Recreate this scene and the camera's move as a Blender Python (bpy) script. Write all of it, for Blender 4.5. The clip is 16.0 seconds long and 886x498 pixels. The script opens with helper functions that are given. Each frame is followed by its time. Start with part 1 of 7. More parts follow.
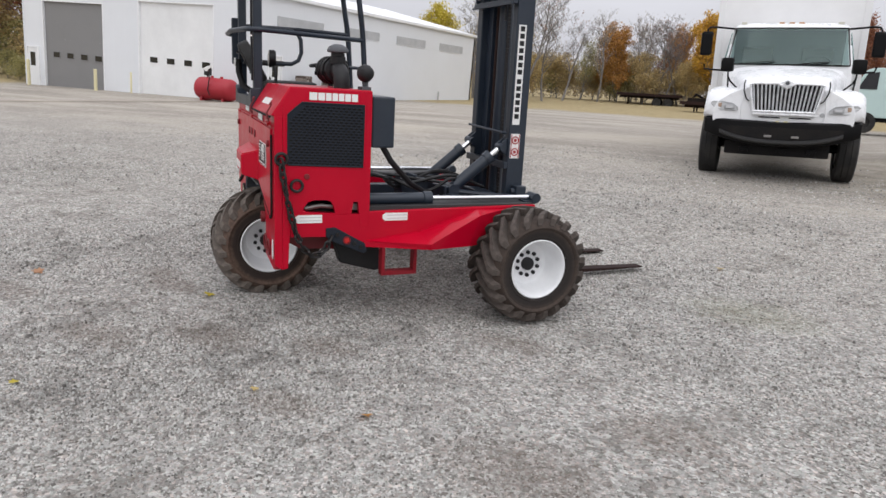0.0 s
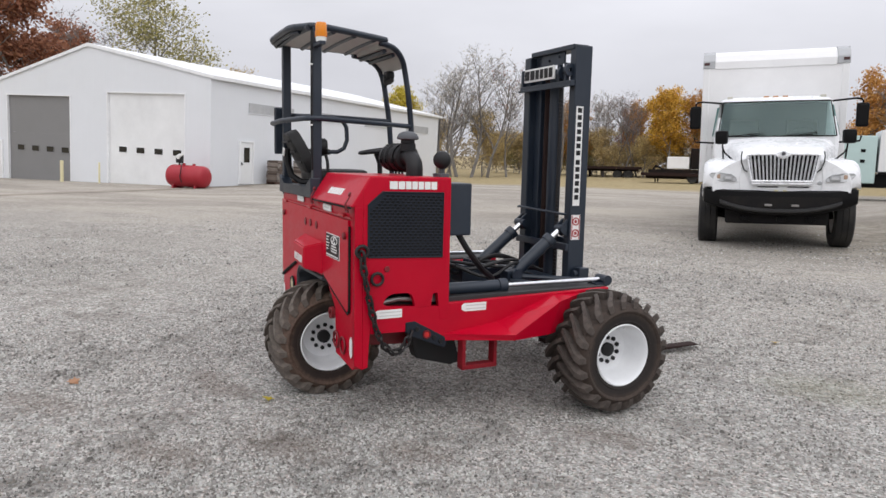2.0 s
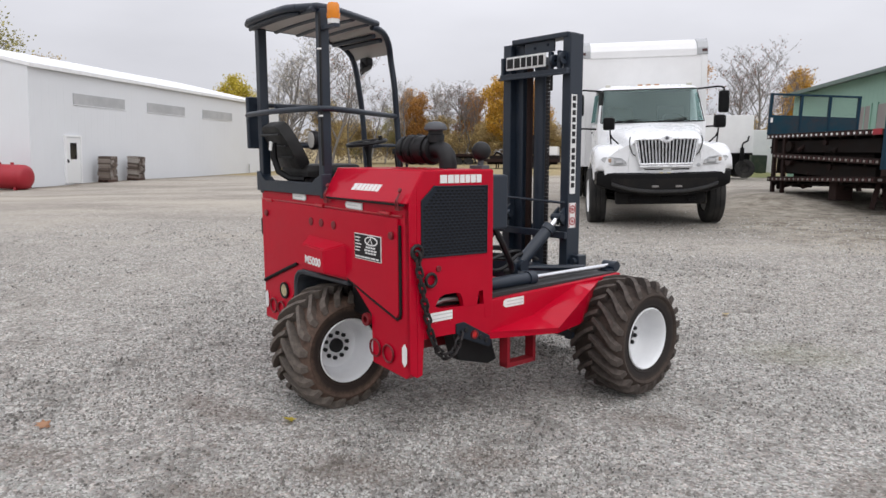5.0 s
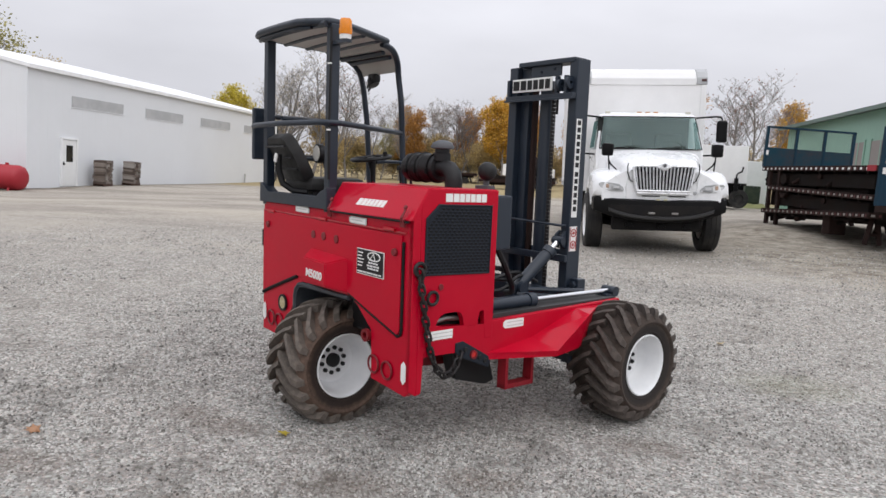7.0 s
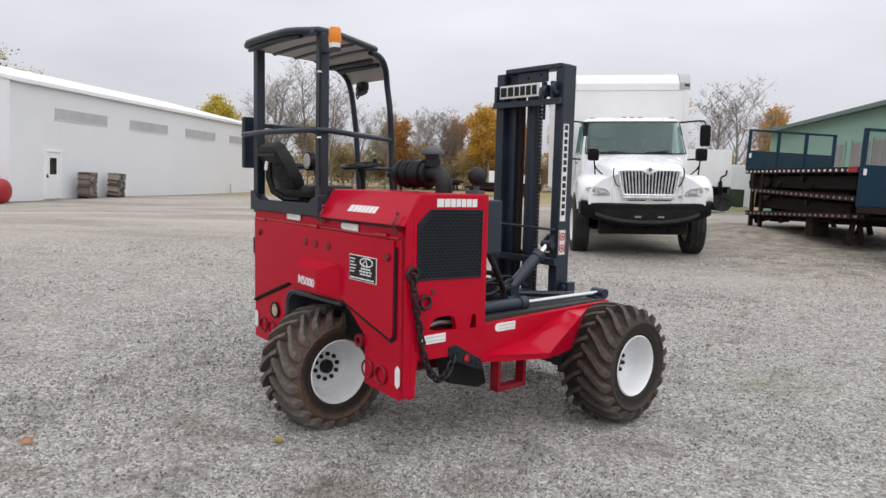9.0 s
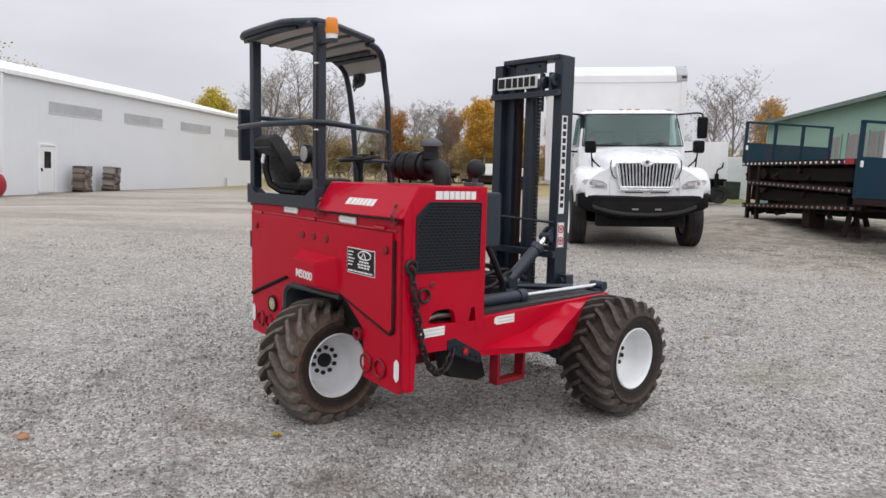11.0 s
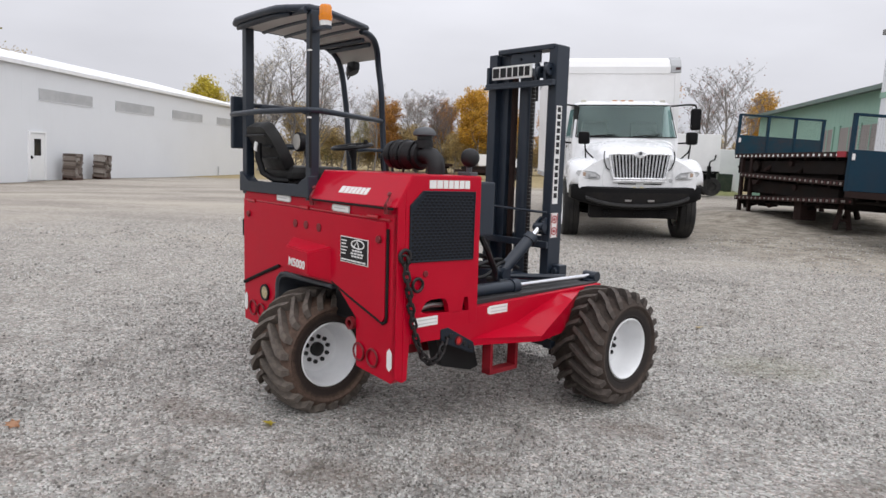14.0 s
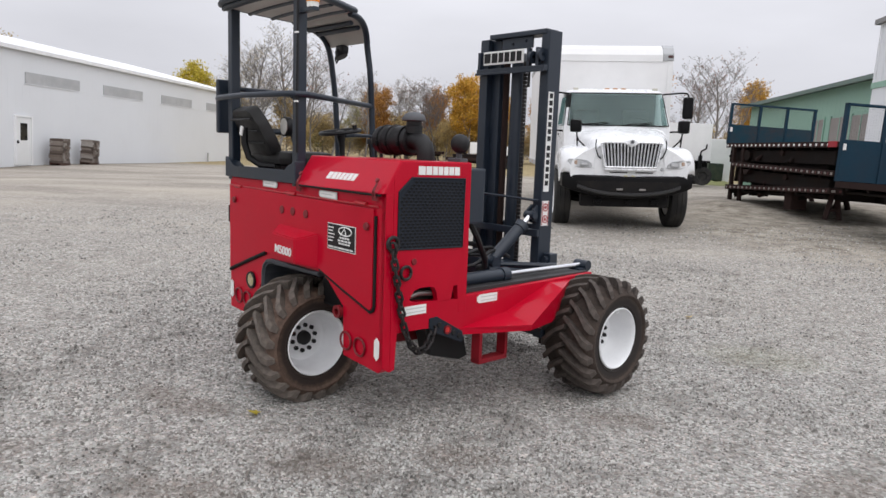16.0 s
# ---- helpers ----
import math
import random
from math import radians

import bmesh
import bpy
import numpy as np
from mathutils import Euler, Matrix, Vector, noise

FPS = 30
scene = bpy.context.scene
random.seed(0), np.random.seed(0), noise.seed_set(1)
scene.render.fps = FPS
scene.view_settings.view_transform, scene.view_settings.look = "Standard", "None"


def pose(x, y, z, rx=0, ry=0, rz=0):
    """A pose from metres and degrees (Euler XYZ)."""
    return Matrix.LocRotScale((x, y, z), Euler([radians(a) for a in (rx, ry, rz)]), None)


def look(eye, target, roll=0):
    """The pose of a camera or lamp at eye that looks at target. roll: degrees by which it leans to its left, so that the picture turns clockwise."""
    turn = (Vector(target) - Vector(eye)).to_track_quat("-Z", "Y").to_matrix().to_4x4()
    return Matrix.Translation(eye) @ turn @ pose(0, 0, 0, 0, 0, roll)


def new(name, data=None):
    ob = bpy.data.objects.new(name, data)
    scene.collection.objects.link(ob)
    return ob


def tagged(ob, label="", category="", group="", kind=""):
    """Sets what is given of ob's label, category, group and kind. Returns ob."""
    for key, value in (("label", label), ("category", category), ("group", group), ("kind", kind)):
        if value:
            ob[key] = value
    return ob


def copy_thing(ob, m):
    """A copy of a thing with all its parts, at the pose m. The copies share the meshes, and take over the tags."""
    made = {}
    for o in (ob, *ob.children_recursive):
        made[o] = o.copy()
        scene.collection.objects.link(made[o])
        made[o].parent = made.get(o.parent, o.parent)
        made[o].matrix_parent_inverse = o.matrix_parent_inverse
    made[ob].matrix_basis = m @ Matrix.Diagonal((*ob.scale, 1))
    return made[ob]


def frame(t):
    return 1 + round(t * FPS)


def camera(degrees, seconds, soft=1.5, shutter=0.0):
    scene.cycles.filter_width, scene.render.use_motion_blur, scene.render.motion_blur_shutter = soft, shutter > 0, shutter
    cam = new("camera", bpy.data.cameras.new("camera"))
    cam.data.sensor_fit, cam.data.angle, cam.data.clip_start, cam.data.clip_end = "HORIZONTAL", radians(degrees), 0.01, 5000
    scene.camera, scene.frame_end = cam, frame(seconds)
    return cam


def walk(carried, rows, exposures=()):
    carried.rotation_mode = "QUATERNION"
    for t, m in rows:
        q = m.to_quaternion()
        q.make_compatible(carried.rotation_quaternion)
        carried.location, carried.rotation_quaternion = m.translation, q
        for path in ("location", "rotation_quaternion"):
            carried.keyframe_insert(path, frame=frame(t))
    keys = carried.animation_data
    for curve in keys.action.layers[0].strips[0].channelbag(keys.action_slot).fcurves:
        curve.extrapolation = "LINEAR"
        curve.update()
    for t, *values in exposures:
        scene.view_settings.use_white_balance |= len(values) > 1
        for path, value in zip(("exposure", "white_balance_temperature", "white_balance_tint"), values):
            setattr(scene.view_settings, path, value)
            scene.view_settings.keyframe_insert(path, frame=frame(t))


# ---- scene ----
cam = camera(64.5, 16.0)
METRES, EYE, TILT, LEAN, TURN = 2.54, 1.7, 0.0, 0.0, 0.0
PATH = [
    (0, (0.259, -0.179, 1.724), (-0.594, 1.564, 1.238), 5.2),
    (0.5, (0.05, -0.285, 1.745), (-0.867, 1.448, 1.351), 5.1),
    (1, (-0.102, -0.354, 1.722), (-0.919, 1.441, 1.388), 5.2),
    (1.5, (-0.282, -0.343, 1.69), (-1.085, 1.464, 1.387), 5.4),
    (2, (-0.528, -0.29, 1.708), (-1.316, 1.528, 1.442), 3.3),
    (2.5, (-0.798, -0.363, 1.685), (-1.549, 1.474, 1.43), 4.2),
    (3, (-1.05, -0.417, 1.679), (-1.652, 1.475, 1.438), 2.7),
    (3.5, (-1.292, -0.373, 1.65), (-1.884, 1.522, 1.407), 2.0),
    (4, (-1.492, -0.361, 1.643), (-2.039, 1.544, 1.376), 0.9),
    (4.5, (-1.683, -0.426, 1.651), (-2.106, 1.508, 1.367), 1.2),
    (4.7, (-1.745, -0.441, 1.661), (-2.109, 1.506, 1.38), 1.2),
    (7, (-1.842, -0.453, 1.661), (-2.162, 1.509, 1.439), 4.4),
    (7.5, (-1.846, -0.469, 1.66), (-2.164, 1.495, 1.454), 3.5),
    (8, (-1.856, -0.49, 1.656), (-2.161, 1.477, 1.467), 3.5),
    (8.5, (-1.857, -0.5, 1.651), (-2.15, 1.469, 1.457), 3.6),
    (11, (-1.877, -0.474, 1.642), (-2.151, 1.495, 1.425), 3.5),
    (11.5, (-1.859, -0.468, 1.644), (-2.123, 1.501, 1.41), 3.4),
    (12, (-1.856, -0.464, 1.644), (-2.096, 1.507, 1.404), 3.6),
    (12.5, (-1.866, -0.458, 1.645), (-2.108, 1.512, 1.404), 3.7),
    (13, (-1.876, -0.466, 1.639), (-2.127, 1.504, 1.404), 3.8),
    (13.5, (-1.882, -0.462, 1.633), (-2.13, 1.509, 1.398), 3.8),
    (14, (-1.883, -0.466, 1.633), (-2.134, 1.503, 1.391), 3.9),
    (14.5, (-1.88, -0.463, 1.635), (-2.138, 1.505, 1.388), 3.9),
    (15, (-1.876, -0.466, 1.634), (-2.137, 1.501, 1.385), 3.6),
    (15.5, (-1.883, -0.457, 1.63), (-2.143, 1.509, 1.371), 3.8),
    (16, (-1.88, -0.396, 1.623), (-2.103, 1.573, 1.349), 4.3),
]
walk(cam, [(t, look(eye, target, roll)) for t, eye, target, roll in PATH])

# ---------------------------------------------------------------- light
world = bpy.data.worlds.new("overcast_world")
scene.world = world
world.use_nodes = True
wn, wl = world.node_tree.nodes, world.node_tree.links
wn.clear()
w_out = wn.new("ShaderNodeOutputWorld")
w_bg = wn.new("ShaderNodeBackground")
w_sky = wn.new("ShaderNodeTexSky")
w_sky.sky_type = "NISHITA"
w_sky.sun_disc = False
w_sky.sun_elevation = radians(38)
w_sky.sun_rotation = radians(200)
w_sky.dust_density = 6.0
w_sky.air_density = 1.5
w_grey = wn.new("ShaderNodeHueSaturation")
w_grey.inputs["Saturation"].default_value = 0.12
w_grey.inputs["Value"].default_value = 0.10
w_co = wn.new("ShaderNodeTexCoord")
w_sep = wn.new("ShaderNodeSeparateXYZ")
w_ramp = wn.new("ShaderNodeMapRange")
w_ramp.inputs["From Min"].default_value = -0.02
w_ramp.inputs["From Max"].default_value = 1.0
w_ramp.inputs["To Min"].default_value = 0.64
w_ramp.inputs["To Max"].default_value = 1.75
w_map = wn.new("ShaderNodeMapping")
w_map.inputs["Scale"].default_value = (1.0, 1.0, 3.2)
w_noise = wn.new("ShaderNodeTexNoise")
w_noise.inputs["Scale"].default_value = 2.1
w_noise.inputs["Detail"].default_value = 5.0
w_noise.inputs["Roughness"].default_value = 0.5
w_cl = wn.new("ShaderNodeMapRange")
w_cl.inputs["From Min"].default_value = 0.3
w_cl.inputs["From Max"].default_value = 0.7
w_cl.inputs["To Min"].default_value = 0.9
w_cl.inputs["To Max"].default_value = 1.1
w_mul = wn.new("ShaderNodeMath")
w_mul.operation = "MULTIPLY"
w_tint = wn.new("ShaderNodeMix")
w_tint.data_type = "RGBA"
w_tint.blend_type = "MULTIPLY"
w_tint.inputs[0].default_value = 1.0
w_tint.inputs[6].default_value = (0.962, 0.970, 1.05, 1)
w_add = wn.new("ShaderNodeMix")
w_add.data_type = "RGBA"
w_add.inputs[0].default_value = 0.9
wl.new(w_co.outputs["Generated"], w_sep.inputs[0])
wl.new(w_sep.outputs["Z"], w_ramp.inputs["Value"])
wl.new(w_co.outputs["Generated"], w_map.inputs["Vector"])
wl.new(w_map.outputs[0], w_noise.inputs["Vector"])
wl.new(w_noise.outputs["Fac"], w_cl.inputs["Value"])
wl.new(w_ramp.outputs[0], w_mul.inputs[0])
wl.new(w_cl.outputs[0], w_mul.inputs[1])
wl.new(w_mul.outputs[0], w_tint.inputs[7])
wl.new(w_sky.outputs[0], w_grey.inputs["Color"])
wl.new(w_grey.outputs[0], w_add.inputs[6])
wl.new(w_tint.outputs[2], w_add.inputs[7])
wl.new(w_add.outputs[2], w_bg.inputs["Color"])
wl.new(w_bg.outputs[0], w_out.inputs["Surface"])
w_bg.inputs["Strength"].default_value = 1.0

sun_data = bpy.data.lights.new("sun", "SUN")
sun_data.energy = 0.8
sun_data.angle = radians(70)
sun_data.color = (1.0, 0.97, 0.93)
sun = new("sun", sun_data)
sun.matrix_world = look((4.5, -5, 9), (0, 0, 0))
scene.view_settings.exposure = 0.0

# ---------------------------------------------------------------- materials


class Mat:
    """A small builder for node materials."""

    def __init__(self, name, rough=0.6, metal=0.0, color=(0.5, 0.5, 0.5), spec=0.5):
        self.m = bpy.data.materials.new(name)
        self.m.use_nodes = True
        self.n, self.l = self.m.node_tree.nodes, self.m.node_tree.links
        self.b = self.n["Principled BSDF"]
        self.b.inputs["Roughness"].default_value = rough
        self.b.inputs["Metallic"].default_value = metal
        self.b.inputs["Base Color"].default_value = (*color[:3], 1)
        self.b.inputs["Specular IOR Level"].default_value = spec
        self.co = self.n.new("ShaderNodeTexCoord").outputs["Object"]

    def node(self, kind, **sets):
        nd = self.n.new(kind)
        for k, v in sets.items():
            nd.inputs[k].default_value = v
        return nd

    def noise(self, scale, detail=4.0, rough=0.55, vec=None, stretch=None):
        nd = self.node("ShaderNodeTexNoise", Scale=scale, Detail=detail, Roughness=rough)
        src = vec or self.co
        if stretch:
            mp = self.n.new("ShaderNodeMapping")
            mp.inputs["Scale"].default_value = stretch
            self.l.new(src, mp.inputs["Vector"])
            src = mp.outputs[0]
        self.l.new(src, nd.inputs["Vector"])
        return nd.outputs["Fac"]

    def voronoi(self, scale, feature="F1", out="Distance", rnd=1.0):
        nd = self.node("ShaderNodeTexVoronoi", Scale=scale, Randomness=rnd)
        nd.feature = feature
        self.l.new(self.co, nd.inputs["Vector"])
        return nd.outputs[out]

    def ramp(self, fac, stops):
        nd = self.n.new("ShaderNodeValToRGB")
        el = nd.color_ramp.elements
        while len(el) < len(stops):
            el.new(0.5)
        for e, (p, c) in zip(el, stops):
            e.position, e.color = p, (*c[:3], 1)
        self.l.new(fac, nd.inputs["Fac"])
        return nd.outputs["Color"]

    def span(self, val, a, b, c, d):
        nd = self.node("ShaderNodeMapRange", **{"From Min": a, "From Max": b, "To Min": c, "To Max": d})
        self.l.new(val, nd.inputs["Value"])
        return nd.outputs[0]

    def mix(self, fac, a, b, mode="MIX"):
        nd = self.n.new("ShaderNodeMix")
        nd.data_type, nd.blend_type = "RGBA", mode
        for sock, v in ((nd.inputs[0], fac), (nd.inputs[6], a), (nd.inputs[7], b)):
            if isinstance(v, (int, float)):
                sock.default_value = v
            elif isinstance(v, tuple):
                sock.default_value = (*v[:3], 1)
            else:
                self.l.new(v, sock)
        return nd.outputs[2]

    def math(self, op, a, b=0.0):
        nd = self.n.new("ShaderNodeMath")
        nd.operation = op
        for sock, v in zip(nd.inputs, (a, b)):
            if isinstance(v, (int, float)):
                sock.default_value = v
            else:
                self.l.new(v, sock)
        return nd.outputs[0]

    def color(self, out):
        self.l.new(out, self.b.inputs["Base Color"])
        return self

    def rough(self, out):
        self.l.new(out, self.b.inputs["Roughness"])
        return self

    def bump(self, height, strength=0.3, dist=0.01):
        nd = self.node("ShaderNodeBump", Strength=strength, Distance=dist)
        self.l.new(height, nd.inputs["Height"])
        self.l.new(nd.outputs[0], self.b.inputs["Normal"])
        return self


def paint(name, col, rough=0.35, dirt=0.25, dirt_col=(0.2, 0.17, 0.13), scale=3.0, metal=0.0, spec=0.5, coat=0.0, uneven=1.0):
    """Painted sheet metal with a thin film of dust and slightly uneven gloss."""
    k = Mat(name, rough, metal, col, spec)
    k.b.inputs["Coat Weight"].default_value = coat
    k.b.inputs["Coat Roughness"].default_value = 0.10
    big, fine = k.noise(scale, 6, 0.65), k.noise(scale * 14, 4, 0.6)
    d = k.math("MULTIPLY", k.span(big, 0.45, 0.75, 0, dirt), k.span(fine, 0.3, 0.7, 0.4, 1))
    vary = k.mix(k.span(big, 0.3, 0.7, 0, 1), tuple(c * (1 - 0.1 * uneven) for c in col[:3]), tuple(min(1, c * (1 + 0.06 * uneven)) for c in col[:3]))
    k.color(k.mix(d, vary, dirt_col))
    k.rough(k.span(k.math("ADD", big, k.math("MULTIPLY", fine, 0.4)), 0.4, 1.0, rough * 0.8, min(1, rough * 1.5)))
    k.bump(fine, 0.05, 0.002)
    return k.m


M = {}
M["red"] = paint("red_paint", (0.455, 0.0010, 0.0190), 0.35, 0.06, (0.12, 0.05, 0.04), 2.5, spec=0.06, coat=0.32)
M["red_dark"] = paint("red_frame_paint", (0.40, 0.004, 0.012), 0.32, 0.2, (0.14, 0.07, 0.05), 4)
# grimy copy of the red, darkened for the shade on rings, plugs and boss
M["red_grimy_shaded"] = paint("grimy_red_paint", (0.17, 0.003, 0.008), 0.4, 0.4, (0.06, 0.02, 0.02), 9)
M["step_red"] = paint("scuffed_red_paint", (0.22, 0.006, 0.014), 0.5, 0.45, (0.10, 0.045, 0.04), 7, spec=0.25)
M["guard_grey"] = paint("dusty_grey_plastic", (0.038, 0.045, 0.055), 0.5, 0.5, (0.12, 0.11, 0.10), 6)
M["slate"] = paint("slate_grey_paint", (0.012, 0.020, 0.033), 0.36, 0.16, (0.07, 0.07, 0.07), 4)
M["grille"] = paint("grille_metal", (0.014, 0.018, 0.026), 0.55, 0.12, (0.04, 0.045, 0.05), 6, spec=0.22)
M["black"] = paint("black_plastic", (0.006, 0.006, 0.007), 0.42, 0.15, (0.06, 0.055, 0.05), 7, spec=0.35)
M["seal"] = paint("rubber_seal", (0.008, 0.0075, 0.008), 0.7, 0.1, spec=0.2)
M["mint"] = paint("mint_green_paint", (0.50, 0.64, 0.62), 0.4, 0.15, (0.3, 0.38, 0.35), 1.0)
M["white_label"] = paint("white_label", (0.78, 0.78, 0.76), 0.45, 0.12, (0.4, 0.38, 0.34), 9)
M["tag_border"] = paint("grey_reflective_sheet", (0.52, 0.51, 0.50), 0.4, 0.2, (0.3, 0.26, 0.24), 9)
M["rim"] = paint("white_rim_paint", (0.80, 0.81, 0.82), 0.35, 0.12, (0.35, 0.3, 0.25), 8)
M["chrome"] = paint("polished_rod", (0.75, 0.76, 0.78), 0.16, 0.1, (0.3, 0.3, 0.3), 6, 1.0)
M["steel"] = paint("dull_steel", (0.30, 0.29, 0.28), 0.42, 0.4, (0.12, 0.08, 0.06), 9, 0.8)
M["chain"] = paint("oiled_chain_steel", (0.035, 0.034, 0.035), 0.4, 0.5, (0.07, 0.04, 0.03), 20, 0.7)
M["rust"] = paint("rusty_steel", (0.075, 0.038, 0.028), 0.8, 0.5, (0.05, 0.035, 0.03), 5)
M["dark_rust"] = paint("dark_rusty_steel", (0.026, 0.014, 0.012), 0.85, 0.5, (0.02, 0.014, 0.012), 4, spec=0.2)
M["amber"] = paint("amber_lens", (0.74, 0.23, 0.004), 0.2, 0.05)
M["truck_white"] = paint("truck_white_paint", (0.80, 0.81, 0.82), 0.25, 0.06, (0.45, 0.43, 0.40), 1.5)
M["box_white"] = paint("fibreglass_white", (0.80, 0.80, 0.80), 0.4, 0.10, (0.5, 0.5, 0.48), 0.8)
M["corner"] = paint("brushed_aluminium", (0.42, 0.43, 0.44), 0.45, 0.2, (0.3, 0.3, 0.3), 5, 0.3)
M["bumper"] = paint("black_bumper", (0.0045, 0.0045, 0.005), 0.40, 0.06, (0.04, 0.037, 0.034), 3, spec=0.14)
M["blue"] = paint("faded_blue_paint", (0.003, 0.030, 0.055), 0.6, 0.4, (0.05, 0.035, 0.032), 1.3, spec=0.25)
M["bed_dark"] = paint("grimy_dark_steel", (0.012, 0.009, 0.008), 0.8, 0.5, (0.04, 0.022, 0.017), 2, spec=0.15)
M["tape_red"] = paint("red_tape", (0.35, 0.03, 0.03), 0.4, 0.2)
M["green_wall"] = paint("green_metal_siding", (0.24, 0.40, 0.32), 0.5, 0.15, (0.25, 0.3, 0.26), 0.5)
M["tank_red"] = paint("tank_red_paint", (0.34, 0.010, 0.022), 0.45, 0.15, (0.2, 0.08, 0.07), 1.5)
M["post_yellow"] = paint("faded_yellow_paint", (0.70, 0.64, 0.40), 0.6, 0.2)
M["white_wall"] = paint("white_siding", (0.715, 0.735, 0.76), 0.55, 0.035, (0.5, 0.5, 0.48), 0.35, uneven=0.35)
M["white_trim"] = paint("white_trim_metal", (0.82, 0.83, 0.84), 0.4, 0.05)
M["white_door"] = paint("white_door_paint", (0.78, 0.79, 0.79), 0.5, 0.06, (0.55, 0.54, 0.5), 0.6)
M["grey_door"] = paint("grey_door_paint", (0.215, 0.213, 0.212), 0.55, 0.2, (0.18, 0.17, 0.16), 0.8)
M["vent"] = paint("translucent_panel", (0.42, 0.43, 0.44), 0.5, 0.6, (0.55, 0.55, 0.55), 1.6)
M["roof_white"] = paint("white_roof_metal", (0.84, 0.85, 0.87), 0.4, 0.05, (0.6, 0.6, 0.6), 0.3)
M["dark_glass"] = paint("dark_window_glass", (0.015, 0.016, 0.018), 0.08, 0.05)
M["canopy"] = paint("canopy_underside", (0.54, 0.52, 0.48), 0.7, 0.3, (0.16, 0.15, 0.14), 6)
M["stone_grey"] = paint("stacked_stone", (0.22, 0.20, 0.18), 0.9, 0.6, (0.10, 0.09, 0.08), 6)
k = Mat("flat_stones", 0.9, spec=0.2)
rnd = k.n.new("ShaderNodeObjectInfo").outputs["Random"]
k.color(k.mix(k.span(k.noise(9, 5, 0.7), 0.3, 0.7, 0.0, 0.6), k.ramp(rnd, [(0.0, (0.075, 0.056, 0.046)), (0.4, (0.18, 0.142, 0.12)), (0.75, (0.31, 0.27, 0.24)), (1.0, (0.46, 0.43, 0.40))]), (0.09, 0.075, 0.065)))
k.bump(k.noise(22, 5), 0.4, 0.01)
M["flat_stone"] = k.m
M["lamp_white"] = paint("lamp_lens", (0.6, 0.58, 0.5), 0.2, 0.1)
M["lamp_red"] = paint("red_lens", (0.5, 0.02, 0.02), 0.2, 0.05)
M["lamp_housing"] = paint("clear_lamp_plastic", (0.58, 0.59, 0.60), 0.12, 0.1)
M["amber_dull"] = paint("dull_amber_lens", (0.45, 0.22, 0.08), 0.3, 0.1)
M["amber_pale"] = paint("pale_amber_lens", (0.42, 0.30, 0.22), 0.2, 0.1)
M["lamp_red_dull"] = paint("dull_red_lens", (0.06, 0.02, 0.02), 0.3, 0.1)
M["green_roof"] = paint("grey_green_metal", (0.11, 0.16, 0.14), 0.5, 0.2)
M["dull_pane"] = paint("dusty_window_pane", (0.22, 0.20, 0.19), 0.3, 0.5, (0.25, 0.22, 0.2), 1.0)
M["bin_green"] = paint("dark_green_paint", (0.02, 0.035, 0.02), 0.6, 0.3)
M["grey_wood"] = paint("weathered_planks", (0.30, 0.27, 0.235), 0.9, 0.5, (0.08, 0.07, 0.06), 3)
M["bright"] = paint("bright_trim", (0.80, 0.81, 0.83), 0.24, 0.05, (0.4, 0.4, 0.4), 5, 0.35)
# paler than the bumper: sky light on its lip is put into this grey
M["lip_grey"] = paint("worn_grey_plastic", (0.022, 0.022, 0.023), 0.5, 0.2, (0.06, 0.055, 0.05), 4)
M["cap_grey"] = paint("dull_grey_metal", (0.072, 0.076, 0.084), 0.5, 0.2, (0.08, 0.08, 0.08), 8)
M["lens_tan"] = paint("tan_lamp_lens", (0.42, 0.35, 0.20), 0.25, 0.1)
M["headboard"] = paint("rusting_blue_paint", (0.006, 0.042, 0.066), 0.6, 0.9, (0.060, 0.036, 0.030), 0.9, spec=0.2)
M["vinyl"] = paint("black_vinyl", (0.007, 0.007, 0.007), 0.5, 0.15, (0.07, 0.065, 0.06), 8)

def tyre_mat(name, dark, mud, most, bump):
    """Rubber with dried mud on it, worn clean in a band beside the rim."""
    k = Mat(name, 0.82, spec=0.3)
    b1, b2 = k.noise(6, 6, 0.7), k.noise(45, 4, 0.6)
    s_ = k.n.new("ShaderNodeSeparateXYZ")
    k.l.new(k.co, s_.inputs[0])
    r = k.math("SQRT", k.math("ADD", k.math("MULTIPLY", s_.outputs["Y"], s_.outputs["Y"]), k.math("MULTIPLY", s_.outputs["Z"], s_.outputs["Z"])))
    band = k.span(k.math("ADD", r, k.math("MULTIPLY", b1, 0.03)), 0.268, 0.298, 0.12, 1.0)
    fac = k.math("MULTIPLY", k.math("MULTIPLY", k.span(b1, 0.35, 0.7, 0.40, most), k.span(b2, 0.3, 0.7, 0.5, 1)), band)
    k.color(k.mix(fac, dark, mud))
    k.bump(b2, 0.25, bump)
    return k.m


M["tyre"] = tyre_mat("muddy_tyre_rubber", (0.022, 0.016, 0.014), (0.185, 0.120, 0.088), 1.0, 0.004)
M["tyre_clean"] = tyre_mat("dusty_tyre_rubber", (0.020, 0.017, 0.016), (0.085, 0.060, 0.046), 0.9, 0.004)
M["tyre_lug"] = tyre_mat("worn_lug_rubber", (0.045, 0.040, 0.037), (0.190, 0.158, 0.132), 1.0, 0.003)
M["lug_clean"] = tyre_mat("dark_lug_rubber", (0.026, 0.023, 0.022), (0.122, 0.098, 0.083), 1.0, 0.003)
k = Mat("truck_tyre_rubber", 0.8)
k.color(k.mix(k.span(k.noise(4), 0.4, 0.7, 0, 0.6), (0.012, 0.012, 0.012), (0.05, 0.045, 0.04)))
